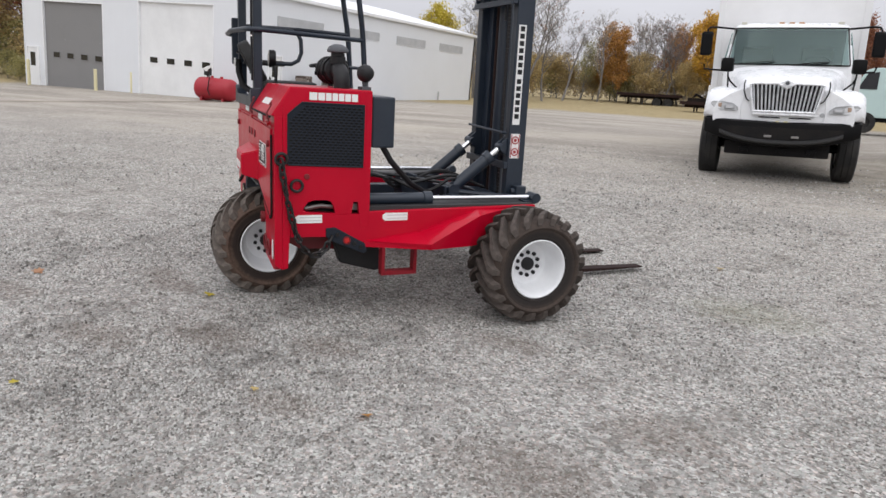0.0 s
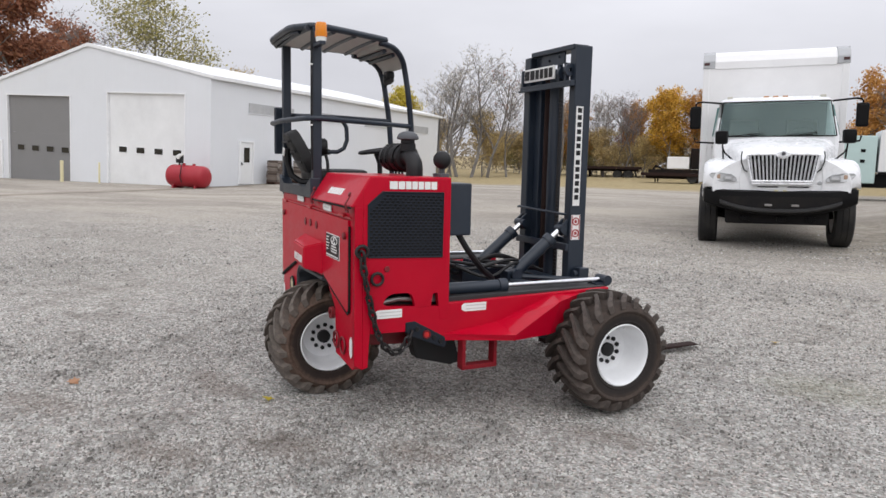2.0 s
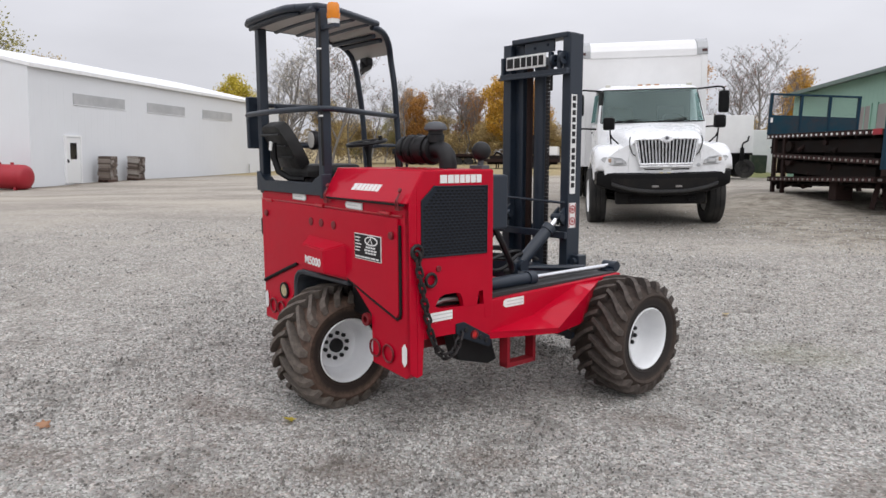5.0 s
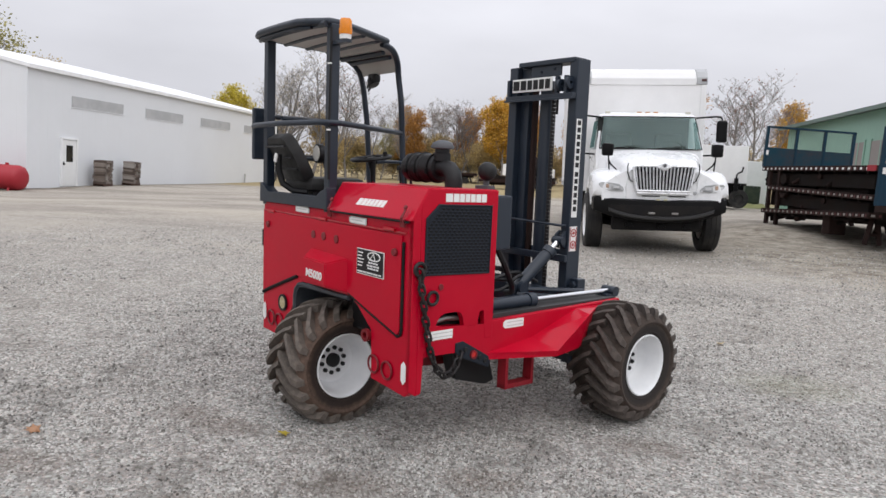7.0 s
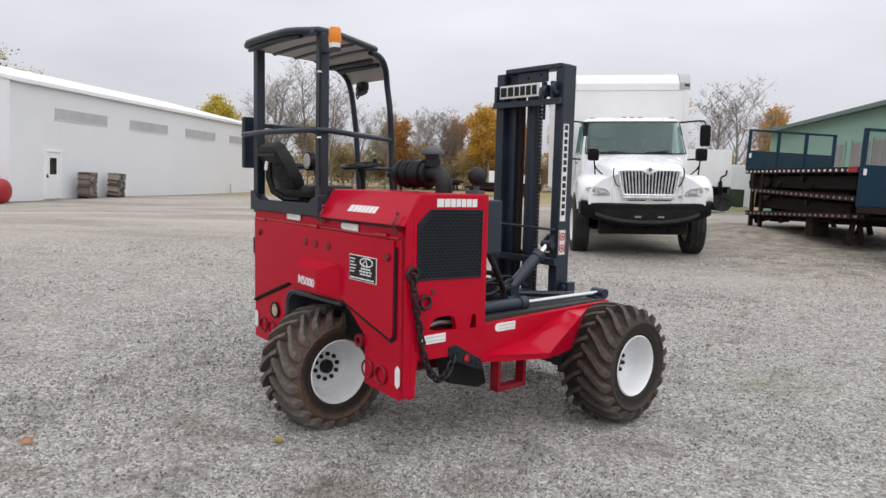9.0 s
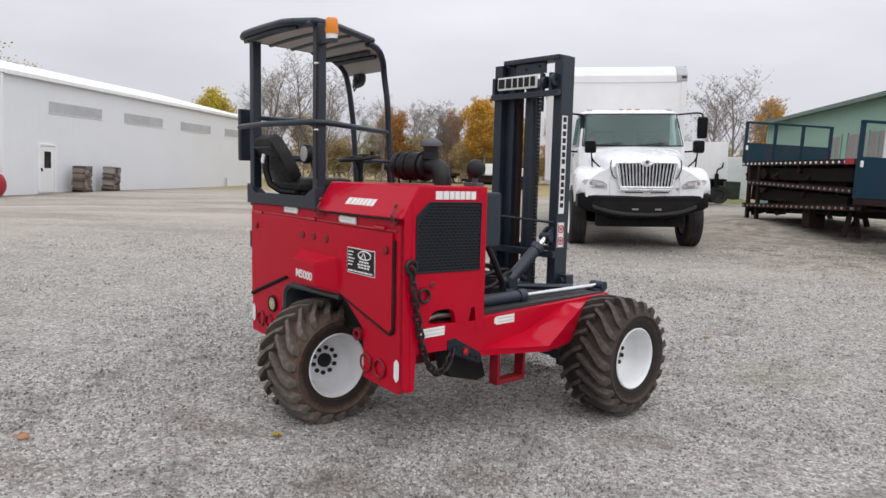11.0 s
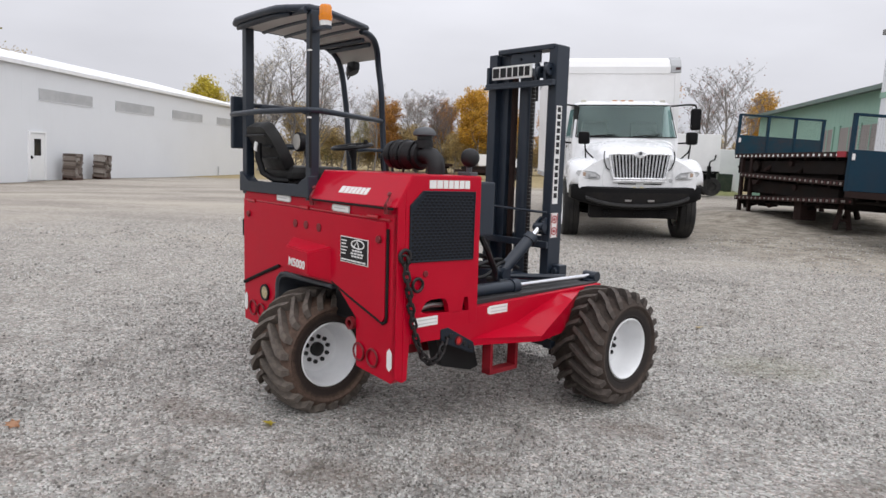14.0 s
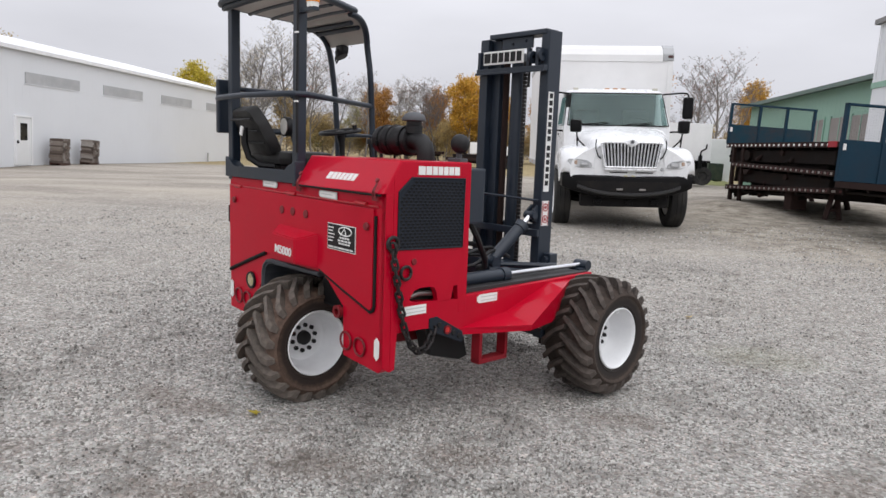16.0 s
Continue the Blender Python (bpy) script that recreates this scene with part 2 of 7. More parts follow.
M["truck_tyre"] = k.m
k = Mat("windscreen_glass", 0.03)
clear = k.n.new("ShaderNodeBsdfTransparent")
clear.inputs[0].default_value = (0.42, 0.56, 0.55, 1)
shine = k.n.new("ShaderNodeBsdfGlossy")
shine.inputs["Color"].default_value = (0.78, 1.0, 0.97, 1)
shine.inputs["Roughness"].default_value = 0.06
gl = k.n.new("ShaderNodeMixShader")
k.l.new(k.span(k.noise(1.6, 4), 0.3, 0.7, 0.058, 0.082), gl.inputs[0])
k.l.new(clear.outputs[0], gl.inputs[1])
k.l.new(shine.outputs[0], gl.inputs[2])
k.l.new(gl.outputs[0], k.n["Material Output"].inputs["Surface"])
M["windscreen"] = k.m
M["cab_trim"] = paint("grey_cab_trim", (0.10, 0.10, 0.10), 0.7, 0.2)
M["grass_bank"] = paint("rough_bank_grass", (0.22, 0.23, 0.09), 0.9, 0.6, (0.30, 0.25, 0.13), 2.0)
M["tape_dull"] = paint("grimy_tape", (0.28, 0.25, 0.23), 0.6, 0.7, (0.05, 0.035, 0.03), 4)
M["tape_red_dull"] = paint("grimy_red_tape", (0.08, 0.015, 0.014), 0.6, 0.5, (0.03, 0.02, 0.018), 4)

DIRT = ((-3.74, 3.47, 0.26, 0.13), (-3.35, 2.50, 0.30, 0.15), (-2.78, 2.90, 0.34, 0.18), (-4.05, 3.62, 0.22, 0.12), (-2.12, 3.16, 0.22, 0.16), (-1.85, 2.42, 0.24, 0.12), (-0.55, 2.5, 0.40, 0.28), (-0.1, 3.2, 0.30, 0.22), (-4.6, 2.7, 0.35, 0.16), (-1.2, 3.9, 0.30, 0.14))


def blots(k, pos, spots, most):
    """Ragged patches of the yard round the (x, y) of each spot, as one mix factor."""
    s_ = k.n.new("ShaderNodeSeparateXYZ")
    k.l.new(pos, s_.inputs[0])
    rag = k.math("MULTIPLY", k.noise(7.0, 8, 0.85, vec=pos), 3.4)
    all_ = None
    for x, y, sx, sy in spots:
        a = k.math("DIVIDE", k.math("SUBTRACT", s_.outputs["X"], x), sx)
        b = k.math("DIVIDE", k.math("SUBTRACT", s_.outputs["Y"], y), sy)
        r = k.math("ADD", k.math("MULTIPLY", a, a), k.math("MULTIPLY", b, b))
        all_ = r if all_ is None else k.math("MINIMUM", all_, r)
    return k.span(k.math("SUBTRACT", all_, rag), -1.7, -0.2, most, 0.0)


# ground: grey crushed stone, with dry grass beyond the yard
k = Mat("gravel_ground", 0.95, spec=0.2)
geo = k.n.new("ShaderNodeNewGeometry")
k.co = geo.outputs["Position"]
sep = k.n.new("ShaderNodeSeparateXYZ")
k.l.new(k.co, sep.inputs[0])
cell = k.n.new("ShaderNodeTexVoronoi")
cell.inputs["Scale"].default_value = 62.0
k.l.new(k.co, cell.inputs["Vector"])
cell2 = k.n.new("ShaderNodeTexVoronoi")
cell2.inputs["Scale"].default_value = 27.0
k.l.new(k.co, cell2.inputs["Vector"])
sc = k.n.new("ShaderNodeSeparateColor")
k.l.new(cell.outputs["Color"], sc.inputs[0])
sc2 = k.n.new("ShaderNodeSeparateColor")
k.l.new(cell2.outputs["Color"], sc2.inputs[0])
stone = k.ramp(sc.outputs[0], [(0.0, (0.085, 0.079, 0.071)), (0.3, (0.245, 0.236, 0.222)), (0.75, (0.415, 0.402, 0.382)), (1.0, (0.70, 0.68, 0.655))])
stone2 = k.ramp(sc2.outputs[0], [(0.0, (0.140, 0.131, 0.118)), (0.5, (0.32, 0.310, 0.294)), (1.0, (0.58, 0.563, 0.538))])
big, mid = k.noise(0.35, 5, 0.6), k.noise(2.3, 6, 0.70)
stone = k.mix(k.span(mid, 0.35, 0.65, 0.1, 0.75), stone, stone2)
stone = k.mix(1.0, stone, k.ramp(sc.outputs[1], [(0.0, (1.04, 0.95, 0.90)), (0.5, (1.0, 1.0, 1.0)), (1.0, (0.95, 1.0, 0.96))]), "MULTIPLY")
dirt = k.ramp(k.noise(9, 6, 0.7), [(0.3, (0.085, 0.076, 0.064)), (0.7, (0.22, 0.20, 0.178))])
bare = k.math("MULTIPLY", k.span(mid, 0.50, 0.66, 0, 0.62), k.span(big, 0.4, 0.6, 0.25, 1))
base = k.mix(bare, stone, dirt)
tan = k.ramp(k.noise(3.1, 6, 0.7), [(0.3, (0.285, 0.258, 0.220)), (0.7, (0.44, 0.402, 0.35))])
ystep = k.math("ADD", sep.outputs["Y"], k.math("MULTIPLY", k.math("SUBTRACT", k.noise(0.12, 4), 0.5), 14.0))
tan = k.mix(0.45, tan, k.mix(1.0, stone, (1.12, 1.05, 0.97), "MULTIPLY"))
base = k.mix(k.span(ystep, 4.5, 16.0, 0.0, 0.85), base, tan)
# brown leaf litter and trodden earth round the stacked flatbeds
dx, dy = k.math("MULTIPLY", k.math("SUBTRACT", sep.outputs["X"], 4.6), 0.24), k.math("MULTIPLY", k.math("SUBTRACT", sep.outputs["Y"], 14.6), 0.17)
litter = k.math("SUBTRACT", k.math("ADD", k.math("MULTIPLY", dx, dx), k.math("MULTIPLY", dy, dy)), k.math("MULTIPLY", k.noise(1.1, 6, 0.75), 1.9))
earth = k.ramp(k.noise(2.6, 8, 0.82), [(0.38, (0.11, 0.088, 0.064)), (0.51, (0.30, 0.268, 0.218)), (0.64, (0.47, 0.43, 0.36))])
base = k.mix(k.span(litter, -0.45, 0.1, 0.85, 0.0), base, earth)
# long tyre-packed streaks of pale tan and dark dust across the far yard
streak = k.noise(0.42, 6, 0.66, stretch=(0.32, 1.0, 1.0))
base = k.mix(k.math("MULTIPLY", k.span(ystep, 5.0, 14.0, 0.25, 1.0), k.span(streak, 0.48, 0.62, 0, 0.36)), base, (0.165, 0.147, 0.118))
base = k.mix(k.math("MULTIPLY", k.span(ystep, 5.0, 16.0, 0.0, 1.0), k.span(streak, 0.5, 0.36, 0, 0.72)), base, (0.46, 0.415, 0.35))
gx, gy = k.math("MULTIPLY", k.math("SUBTRACT", sep.outputs["X"], 8.3), 0.6), k.math("MULTIPLY", k.math("SUBTRACT", sep.outputs["Y"], 39.0), 0.3)
tuft = k.math("SUBTRACT", k.math("ADD", k.math("MULTIPLY", gx, gx), k.math("MULTIPLY", gy, gy)), k.noise(2.0, 5, 0.7))
base = k.mix(k.span(tuft, -0.1, 0.4, 0.85, 0.0), base, (0.19, 0.20, 0.07))
strip = k.math("ADD", k.math("ABSOLUTE", k.math("ADD", sep.outputs["X"], 23.7)), k.math("MULTIPLY", k.noise(0.9, 5, 0.7), 1.6))
base = k.mix(k.span(strip, 0.7, 1.5, 0.7, 0.0), base, (0.13, 0.10, 0.07))
grass = k.ramp(k.noise(2.2, 7, 0.75), [(0.25, (0.18, 0.145, 0.075)), (0.55, (0.36, 0.29, 0.16)), (0.8, (0.45, 0.37, 0.21))])
xstep = k.math("MULTIPLY", k.math("ADD", sep.outputs["X"], 41.0), -1.0)
edge = k.math("MAXIMUM", k.math("SUBTRACT", ystep, 41.0), k.math("ADD", xstep, k.math("MULTIPLY", k.math("SUBTRACT", k.noise(0.3, 3), 0.5), 4.0)))
# trodden brown dirt and a mossy patch in the gravel
base = k.mix(blots(k, k.co, DIRT, 0.42), base, (0.115, 0.085, 0.065))
base = k.mix(blots(k, k.co, ((0.15, 5.5, 0.50, 0.32),), 0.22), base, (0.17, 0.18, 0.075))
k.color(k.mix(k.span(edge, -1.5, 1.5, 0, 1), base, grass))
h = k.math("ADD", k.math("MULTIPLY", k.span(cell.outputs["Distance"], 0, 0.6, 1, 0), 0.7), k.math("MULTIPLY", k.span(cell2.outputs["Distance"], 0, 0.6, 1, 0), 0.8))
k.bump(k.math("ADD", h, k.math("MULTIPLY", mid, 2.0)), 0.9, 0.012)
M["ground"] = k.m

k = Mat("loose_stone", 0.9, spec=0.25)
isl = k.n.new("ShaderNodeNewGeometry").outputs["Random Per Island"]
pos = k.n.new("ShaderNodeNewGeometry").outputs["Position"]
patch = k.span(k.noise(2.3, 6, 0.70, vec=pos), 0.50, 0.66, 1.10, 0.58)
tone = k.ramp(isl, [(0.0, (0.10, 0.094, 0.086)), (0.3, (0.23, 0.219, 0.203)), (0.62, (0.35, 0.345, 0.325)), (0.70, (0.33, 0.30, 0.27)), (0.78, (0.37, 0.375, 0.355)), (1.0, (0.52, 0.50, 0.47))])
grey = k.n.new("ShaderNodeCombineColor")
for s_ in grey.inputs:
    k.l.new(patch, s_)
tone = k.mix(1.0, tone, grey.outputs[0], "MULTIPLY")
tone = k.mix(blots(k, pos, DIRT, 0.34), tone, (0.135, 0.10, 0.076))
k.color(k.mix(blots(k, pos, ((0.15, 5.5, 0.50, 0.32),), 0.18), tone, (0.19, 0.195, 0.09)))
M["stones"] = k.m


def leaf_mat(name, stops):
    k = Mat(name, 0.7, spec=0.25)
    isl = k.n.new("ShaderNodeNewGeometry").outputs["Random Per Island"]
    obj = k.n.new("ShaderNodeObjectInfo").outputs["Random"]
    v = k.math("ADD", k.math("MULTIPLY", isl, 0.8), k.math("MULTIPLY", obj, 0.2))
    # colours raised 1.85 times, which puts the trees' pale haze into them
    col = k.ramp(v, [(p, tuple(min(0.9, q * 1.85) for q in c)) for p, c in stops])
    k.color(col)
    thin = k.n.new("ShaderNodeBsdfTranslucent")
    k.l.new(col, thin.inputs["Color"])
    both = k.n.new("ShaderNodeMixShader")
    both.inputs[0].default_value = 0.4
    k.l.new(k.b.outputs[0], both.inputs[1])
    k.l.new(thin.outputs[0], both.inputs[2])
    k.l.new(both.outputs[0], k.n["Material Output"].inputs["Surface"])
    return k.m


M["leaf_rust"] = leaf_mat("rust_leaves", [(0.0, (0.075, 0.032, 0.022)), (0.5, (0.155, 0.066, 0.040)), (1.0, (0.25, 0.125, 0.072))])
# grey-brown with the haze of distance put into the colour
M["leaf_hazed"] = leaf_mat("far_brown_leaves", [(0.0, (0.10, 0.085, 0.062)), (0.5, (0.16, 0.135, 0.098)), (1.0, (0.22, 0.185, 0.13))])
M["leaf_orange"] = leaf_mat("orange_leaves", [(0.0, (0.10, 0.055, 0.02)), (0.5, (0.27, 0.135, 0.036)), (1.0, (0.38, 0.22, 0.075))])
M["leaf_yellow"] = leaf_mat("yellow_leaves", [(0.0, (0.13, 0.115, 0.018)), (0.5, (0.30, 0.25, 0.035)), (1.0, (0.42, 0.35, 0.07))])
M["leaf_dry"] = leaf_mat("dry_leaves", [(0.0, (0.22, 0.12, 0.07)), (1.0, (0.30, 0.18, 0.11))])
M["leaf_gold"] = leaf_mat("golden_leaves", [(0.0, (0.14, 0.08, 0.015)), (0.5, (0.34, 0.20, 0.03)), (1.0, (0.46, 0.30, 0.065))])
M["leaf_green"] = leaf_mat("yellowing_green_leaves", [(0.0, (0.075, 0.075, 0.03)), (0.5, (0.17, 0.155, 0.062)), (1.0, (0.29, 0.26, 0.12))])
M["leaf_pale"] = leaf_mat("pale_sparse_leaves", [(0.0, (0.17, 0.15, 0.12)), (0.5, (0.27, 0.24, 0.19)), (1.0, (0.36, 0.32, 0.25))])
M["leaf_brown"] = leaf_mat("brown_undergrowth", [(0.0, (0.125, 0.092, 0.048)), (0.5, (0.25, 0.190, 0.092)), (1.0, (0.38, 0.305, 0.14))])
k = Mat("bark", 0.95, spec=0.2)
# bark greys lifted too, for the same haze
k.color(k.ramp(k.noise(7, 5, 0.7, stretch=(1, 1, 0.2)), [(0.3, (0.135, 0.125, 0.117)), (0.7, (0.28, 0.264, 0.25))]))
M["bark"] = k.m

# ---------------------------------------------------------------- mesh tools


def part(name, bm, mat, parent=None, label="", smooth=False):
    """Links a bmesh as one mesh object, under a thing or a part."""
    bmesh.ops.recalc_face_normals(bm, faces=bm.faces)
    me = bpy.data.meshes.new(name)
    bm.to_mesh(me)
    bm.free()
    me.materials.append(M[mat] if isinstance(mat, str) else mat)
    if smooth:
        for p in me.polygons:
            p.use_smooth = True
        me.set_sharp_from_angle(angle=radians(38))
    ob = new(name, me)
    if parent:
        ob.parent = parent
    if label:
        ob["label"] = label
    return ob


def share(src, name, m, parent):
    """Another object on the mesh of src, at the pose m under its parent."""
    ob = new(name, src.data)
    ob.parent = parent
    ob.matrix_basis = m
    return ob


def thing(name, m, label, category, group="", kind=""):
    e = new(name)
    e.empty_display_size = 0.3
    e.matrix_basis = m
    return tagged(e, label, category, group, kind)


def box(bm, x0, x1, y0, y1, z0, z1, bev=0.0, m=None):
    vs = [bm.verts.new((x, y, z)) for z in (z0, z1) for x, y in ((x0, y0), (x1, y0), (x1, y1), (x0, y1))]
    fs = [bm.faces.new([vs[i] for i in q]) for q in ((3, 2, 1, 0), (4, 5, 6, 7), (0, 1, 5, 4), (1, 2, 6, 5), (2, 3, 7, 6), (3, 0, 4, 7))]
    if bev:
        es = list({e for f in fs for e in f.edges})
        r = bmesh.ops.bevel(bm, geom=es, offset=bev, segments=2, affect="EDGES", profile=0.6)
        vs = list({v for f in r["faces"] for v in f.verts} | {v for v in vs if v.is_valid})
    if m is not None:
        bmesh.ops.transform(bm, matrix=m, verts=vs)
    return bm


def prism(bm, pts, axis, a, b, bev=0.0):
    """A polygon, given in the two other axes, drawn out along one axis from a to b."""
    put = {"x": lambda p, c: (c, p[0], p[1]), "y": lambda p, c: (p[0], c, p[1]), "z": lambda p, c: (p[0], p[1], c)}[axis]
    lo, hi = [bm.verts.new(put(p, a)) for p in pts], [bm.verts.new(put(p, b)) for p in pts]
    n = len(pts)
    fs = [bm.faces.new(lo), bm.faces.new(hi)] + [bm.faces.new((lo[i], lo[(i + 1) % n], hi[(i + 1) % n], hi[i])) for i in range(n)]
    if bev:
        bmesh.ops.bevel(bm, geom=list({e for f in fs for e in f.edges}), offset=bev, segments=2, affect="EDGES", profile=0.6)
    return bm


def frame_axes(d):
    d = Vector(d).normalized()
    u = d.orthogonal().normalized() if abs(d.z) > 0.95 else d.cross(Vector((0, 0, 1))).normalized()
    return d, u, d.cross(u).normalized()


def tube(bm, pts, r, n=10, cap=True, square=False):
    """A round (or square) bar along a row of points; r may be one radius or a row of them."""
    pts = [Vector(p) for p in pts]
    rs = r if isinstance(r, (list, tuple)) else [r] * len(pts)
    rings, u = [], None
    for i, p in enumerate(pts):
        d = (pts[min(i + 1, len(pts) - 1)] - pts[max(i - 1, 0)]).normalized()
        if u is None:
            _, u, v = frame_axes(d)
        else:
            u = (u - d * u.dot(d)).normalized()
            v = d.cross(u).normalized()
        k = 4 if square else n
        off = math.pi / 4 if square else 0
        rr = rs[i] * (math.sqrt(2) if square else 1)
        rings.append([bm.verts.new(p + rr * (math.cos(off + 2 * math.pi * j / k) * u + math.sin(off + 2 * math.pi * j / k) * v)) for j in range(k)])
    for a, b in zip(rings, rings[1:]):
        k = len(a)
        for j in range(k):
            bm.faces.new((a[j], a[(j + 1) % k], b[(j + 1) % k], b[j]))
    if cap:
        bm.faces.new(rings[0])
        bm.faces.new(rings[-1])
    return bm


def lathe(bm, prof, n=40, m=None, close=False):
    """Turns a profile of (radius, height along x) round the x axis."""
    rings = []
    for r, h in prof:
        if r < 1e-5:
            rings.append([bm.verts.new((h, 0, 0))])
        else:
            rings.append([bm.verts.new((h, r * math.cos(2 * math.pi * j / n), r * math.sin(2 * math.pi * j / n))) for j in range(n)])
    for a, b in zip(rings, rings[1:] + (rings[:1] if close else [])):
        for j in range(n):
            q = [a[j % len(a)], a[(j + 1) % len(a)], b[(j + 1) % len(b)], b[j % len(b)]]
            q = list(dict.fromkeys(q))
            if len(q) > 2:
                bm.faces.new(q)
    if m is not None:
        bmesh.ops.transform(bm, matrix=m, verts=[v for r in rings for v in r])
    return bm


def arc(c, r, a0, a1, n, plane):
    """Points of an arc; plane picks the two axes, c is its centre."""
    out = []
    for i in range(n + 1):
        a = radians(a0 + (a1 - a0) * i / n)
        p = list(c)
        p[plane[0]] += r * math.cos(a)
        p[plane[1]] += r * math.sin(a)
        out.append(tuple(p))
    return out


def B():
    return bmesh.new()


# ---------------------------------------------------------------- ground
RISE = ((-60, -0.6), (-20, -0.12), (0, -0.03), (3.6, 0.0), (5.5, 0.05), (9, 0.20), (13, 0.335), (18, 0.45), (26, 0.50), (40, 0.50), (58, 0.66), (70, 1.05), (100, 1.20), (400, 1.6), (3000, 2.2))


def ground_z(x, y):
    """The height of the yard, which climbs gently away and to the right."""
    ys, zs = zip(*RISE)
    s = float(np.interp(y, ys, zs))
    k = min(1.0, max(0.0, (y - 3.5) / 8.0))
    k = k * k * (3 - 2 * k)
    step = lambda v: (lambda c: c * c * (3 - 2 * c))(min(1.0, max(0.0, v)))
    s -= 0.14 * step((-x - 13) / 8) * step((y - 11) / 8) * (1 - step((y - 25) / 6))
    s += 0.20 * step((y - 15.0) / 4) * step((x - 1.6) / 1.6) * (1 - step((y - 23) / 8))
    return s + (0.022 + 0.019 * k) * 70 * math.tanh((x + 3.3) / 70)


def build_ground():
    xs = sorted(set([-3000, -1200, -500, -250, -150, -100, -80] + [-60 + 2.0 * i for i in range(20)] + [-20 + 0.5 * i for i in range(80)] + [20 + 2.0 * i for i in range(20)] + [60, 80, 100, 150, 250, 500, 1200, 3000]))
    ys = sorted(set([-3000, -1000, -300, -100, -50, -20, -10] + [-6 + 0.5 * i for i in range(60)] + [24 + 2.0 * i for i in range(24)] + [72, 80, 100, 150, 250, 500, 1200, 3000]))
    bm = B()
    grid = [[bm.verts.new((x, y, ground_z(x, y) + 0.012 * noise.noise((x * 0.5, y * 0.5, 0)) * (abs(x) < 40 and -8 < y < 30))) for x in xs] for y in ys]
    for j in range(len(ys) - 1):
        for i in range(len(xs) - 1):
            bm.faces.new((grid[j][i], grid[j][i + 1], grid[j + 1][i + 1], grid[j + 1][i]))
    ob = part("ground", bm, "ground", smooth=True)
    tagged(ob, "grey crushed-stone yard fading into dry tan grass", "ground", kind="structure")


build_ground()

# ---------------------------------------------------------------- the forklift
forklift = thing("truck_mounted_forklift", pose(-3.30, 3.84, 0.0, 1.7, -1.3, -40.5), "red three-wheeled forklift with dark grey mast and canopy on gravel", "forklift")
fk = forklift


def lettering(o, u, v, widths, h, depth, gap, mat, parent):
    """A row of plain blocks, each a part of its own."""
    o, u = Vector(o), Vector(u).normalized()
    x = 0.0
    for w in widths:
        if w > 0.005:
            part("lettering_block", letter_bars(B(), o + u * x, u, v, [w], h, depth, 0), mat, parent)
        x += w + gap


def letter_bars(bm, o, u, v, widths, h, depth, gap):
    """Plain upright blocks in a row, standing for lettering that is not spelled out."""
    o, u, v = Vector(o), Vector(u).normalized(), Vector(v).normalized()
    n = u.cross(v)
    x = 0.0
    for w in widths:
        ps = [o + u * (x + a) + v * b + n * c for c in (0, depth) for a, b in ((0, 0), (w, 0), (w, h), (0, h))]
        vs = [bm.verts.new(p) for p in ps]
        for q in ((0, 1, 2, 3), (4, 5, 6, 7), (0, 1, 5, 4), (1, 2, 6, 5), (2, 3, 7, 6), (3, 0, 4, 7)):
            bm.faces.new([vs[i] for i in q])
        x += w + gap
    return bm


def plate(bm, o, u, v, w, h, depth, r=0.0, tip=0):
    """A thin plate on a surface; r rounds it, tip makes an end pointed like a tag (1: far end, -1: near end, 2: both)."""
    o, u, v = Vector(o), Vector(u).normalized(), Vector(v).normalized()
    n = u.cross(v)
    if tip == 1:
        c = [(0, 0), (w - h * 0.4, 0), (w, h * 0.25), (w, h * 0.75), (w - h * 0.4, h), (0, h)]
    elif tip == -1:
        c = [(h * 0.4, 0), (w, 0), (w, h), (h * 0.4, h), (0, h * 0.75), (0, h * 0.25)]
    elif tip == 2:
        c = [(w * 0.5, 0), (w, h * 0.17), (w, h * 0.83), (w * 0.5, h), (0, h * 0.83), (0, h * 0.17)]
    elif r:
        c = []
        for cx, cy, a0 in ((w - r, r, -90), (w - r, h - r, 0), (r, h - r, 90), (r, r, 180)):
            c += [(cx + r * math.cos(radians(a0 + i * 22.5)), cy + r * math.sin(radians(a0 + i * 22.5))) for i in range(5)]
    else:
        c = [(0, 0), (w, 0), (w, h), (0, h)]
    lo = [bm.verts.new(o + u * a + v * b) for a, b in c]
    hi = [bm.verts.new(o + u * a + v * b + n * depth) for a, b in c]
    k = len(c)
    bm.faces.new(lo), bm.faces.new(hi)
    for i in range(k):
        bm.faces.new((lo[i], lo[(i + 1) % k], hi[(i + 1) % k], hi[i]))
    return bm


def disc(bm, c, n, r, depth, seg=20, hole=0.0):
    d, u, v = frame_axes(n)
    m = Matrix((d, u, v)).transposed().to_4x4()
    m.translation = Vector(c)
    if hole:
        lathe(bm, [(hole, 0), (hole, depth), (r, depth), (r, 0)], seg, m, close=True)
    else:
        lathe(bm, [(0, 0), (r, 0), (r, depth * 0.7), (r * 0.85, depth), (0, depth)], seg, m)
    return bm


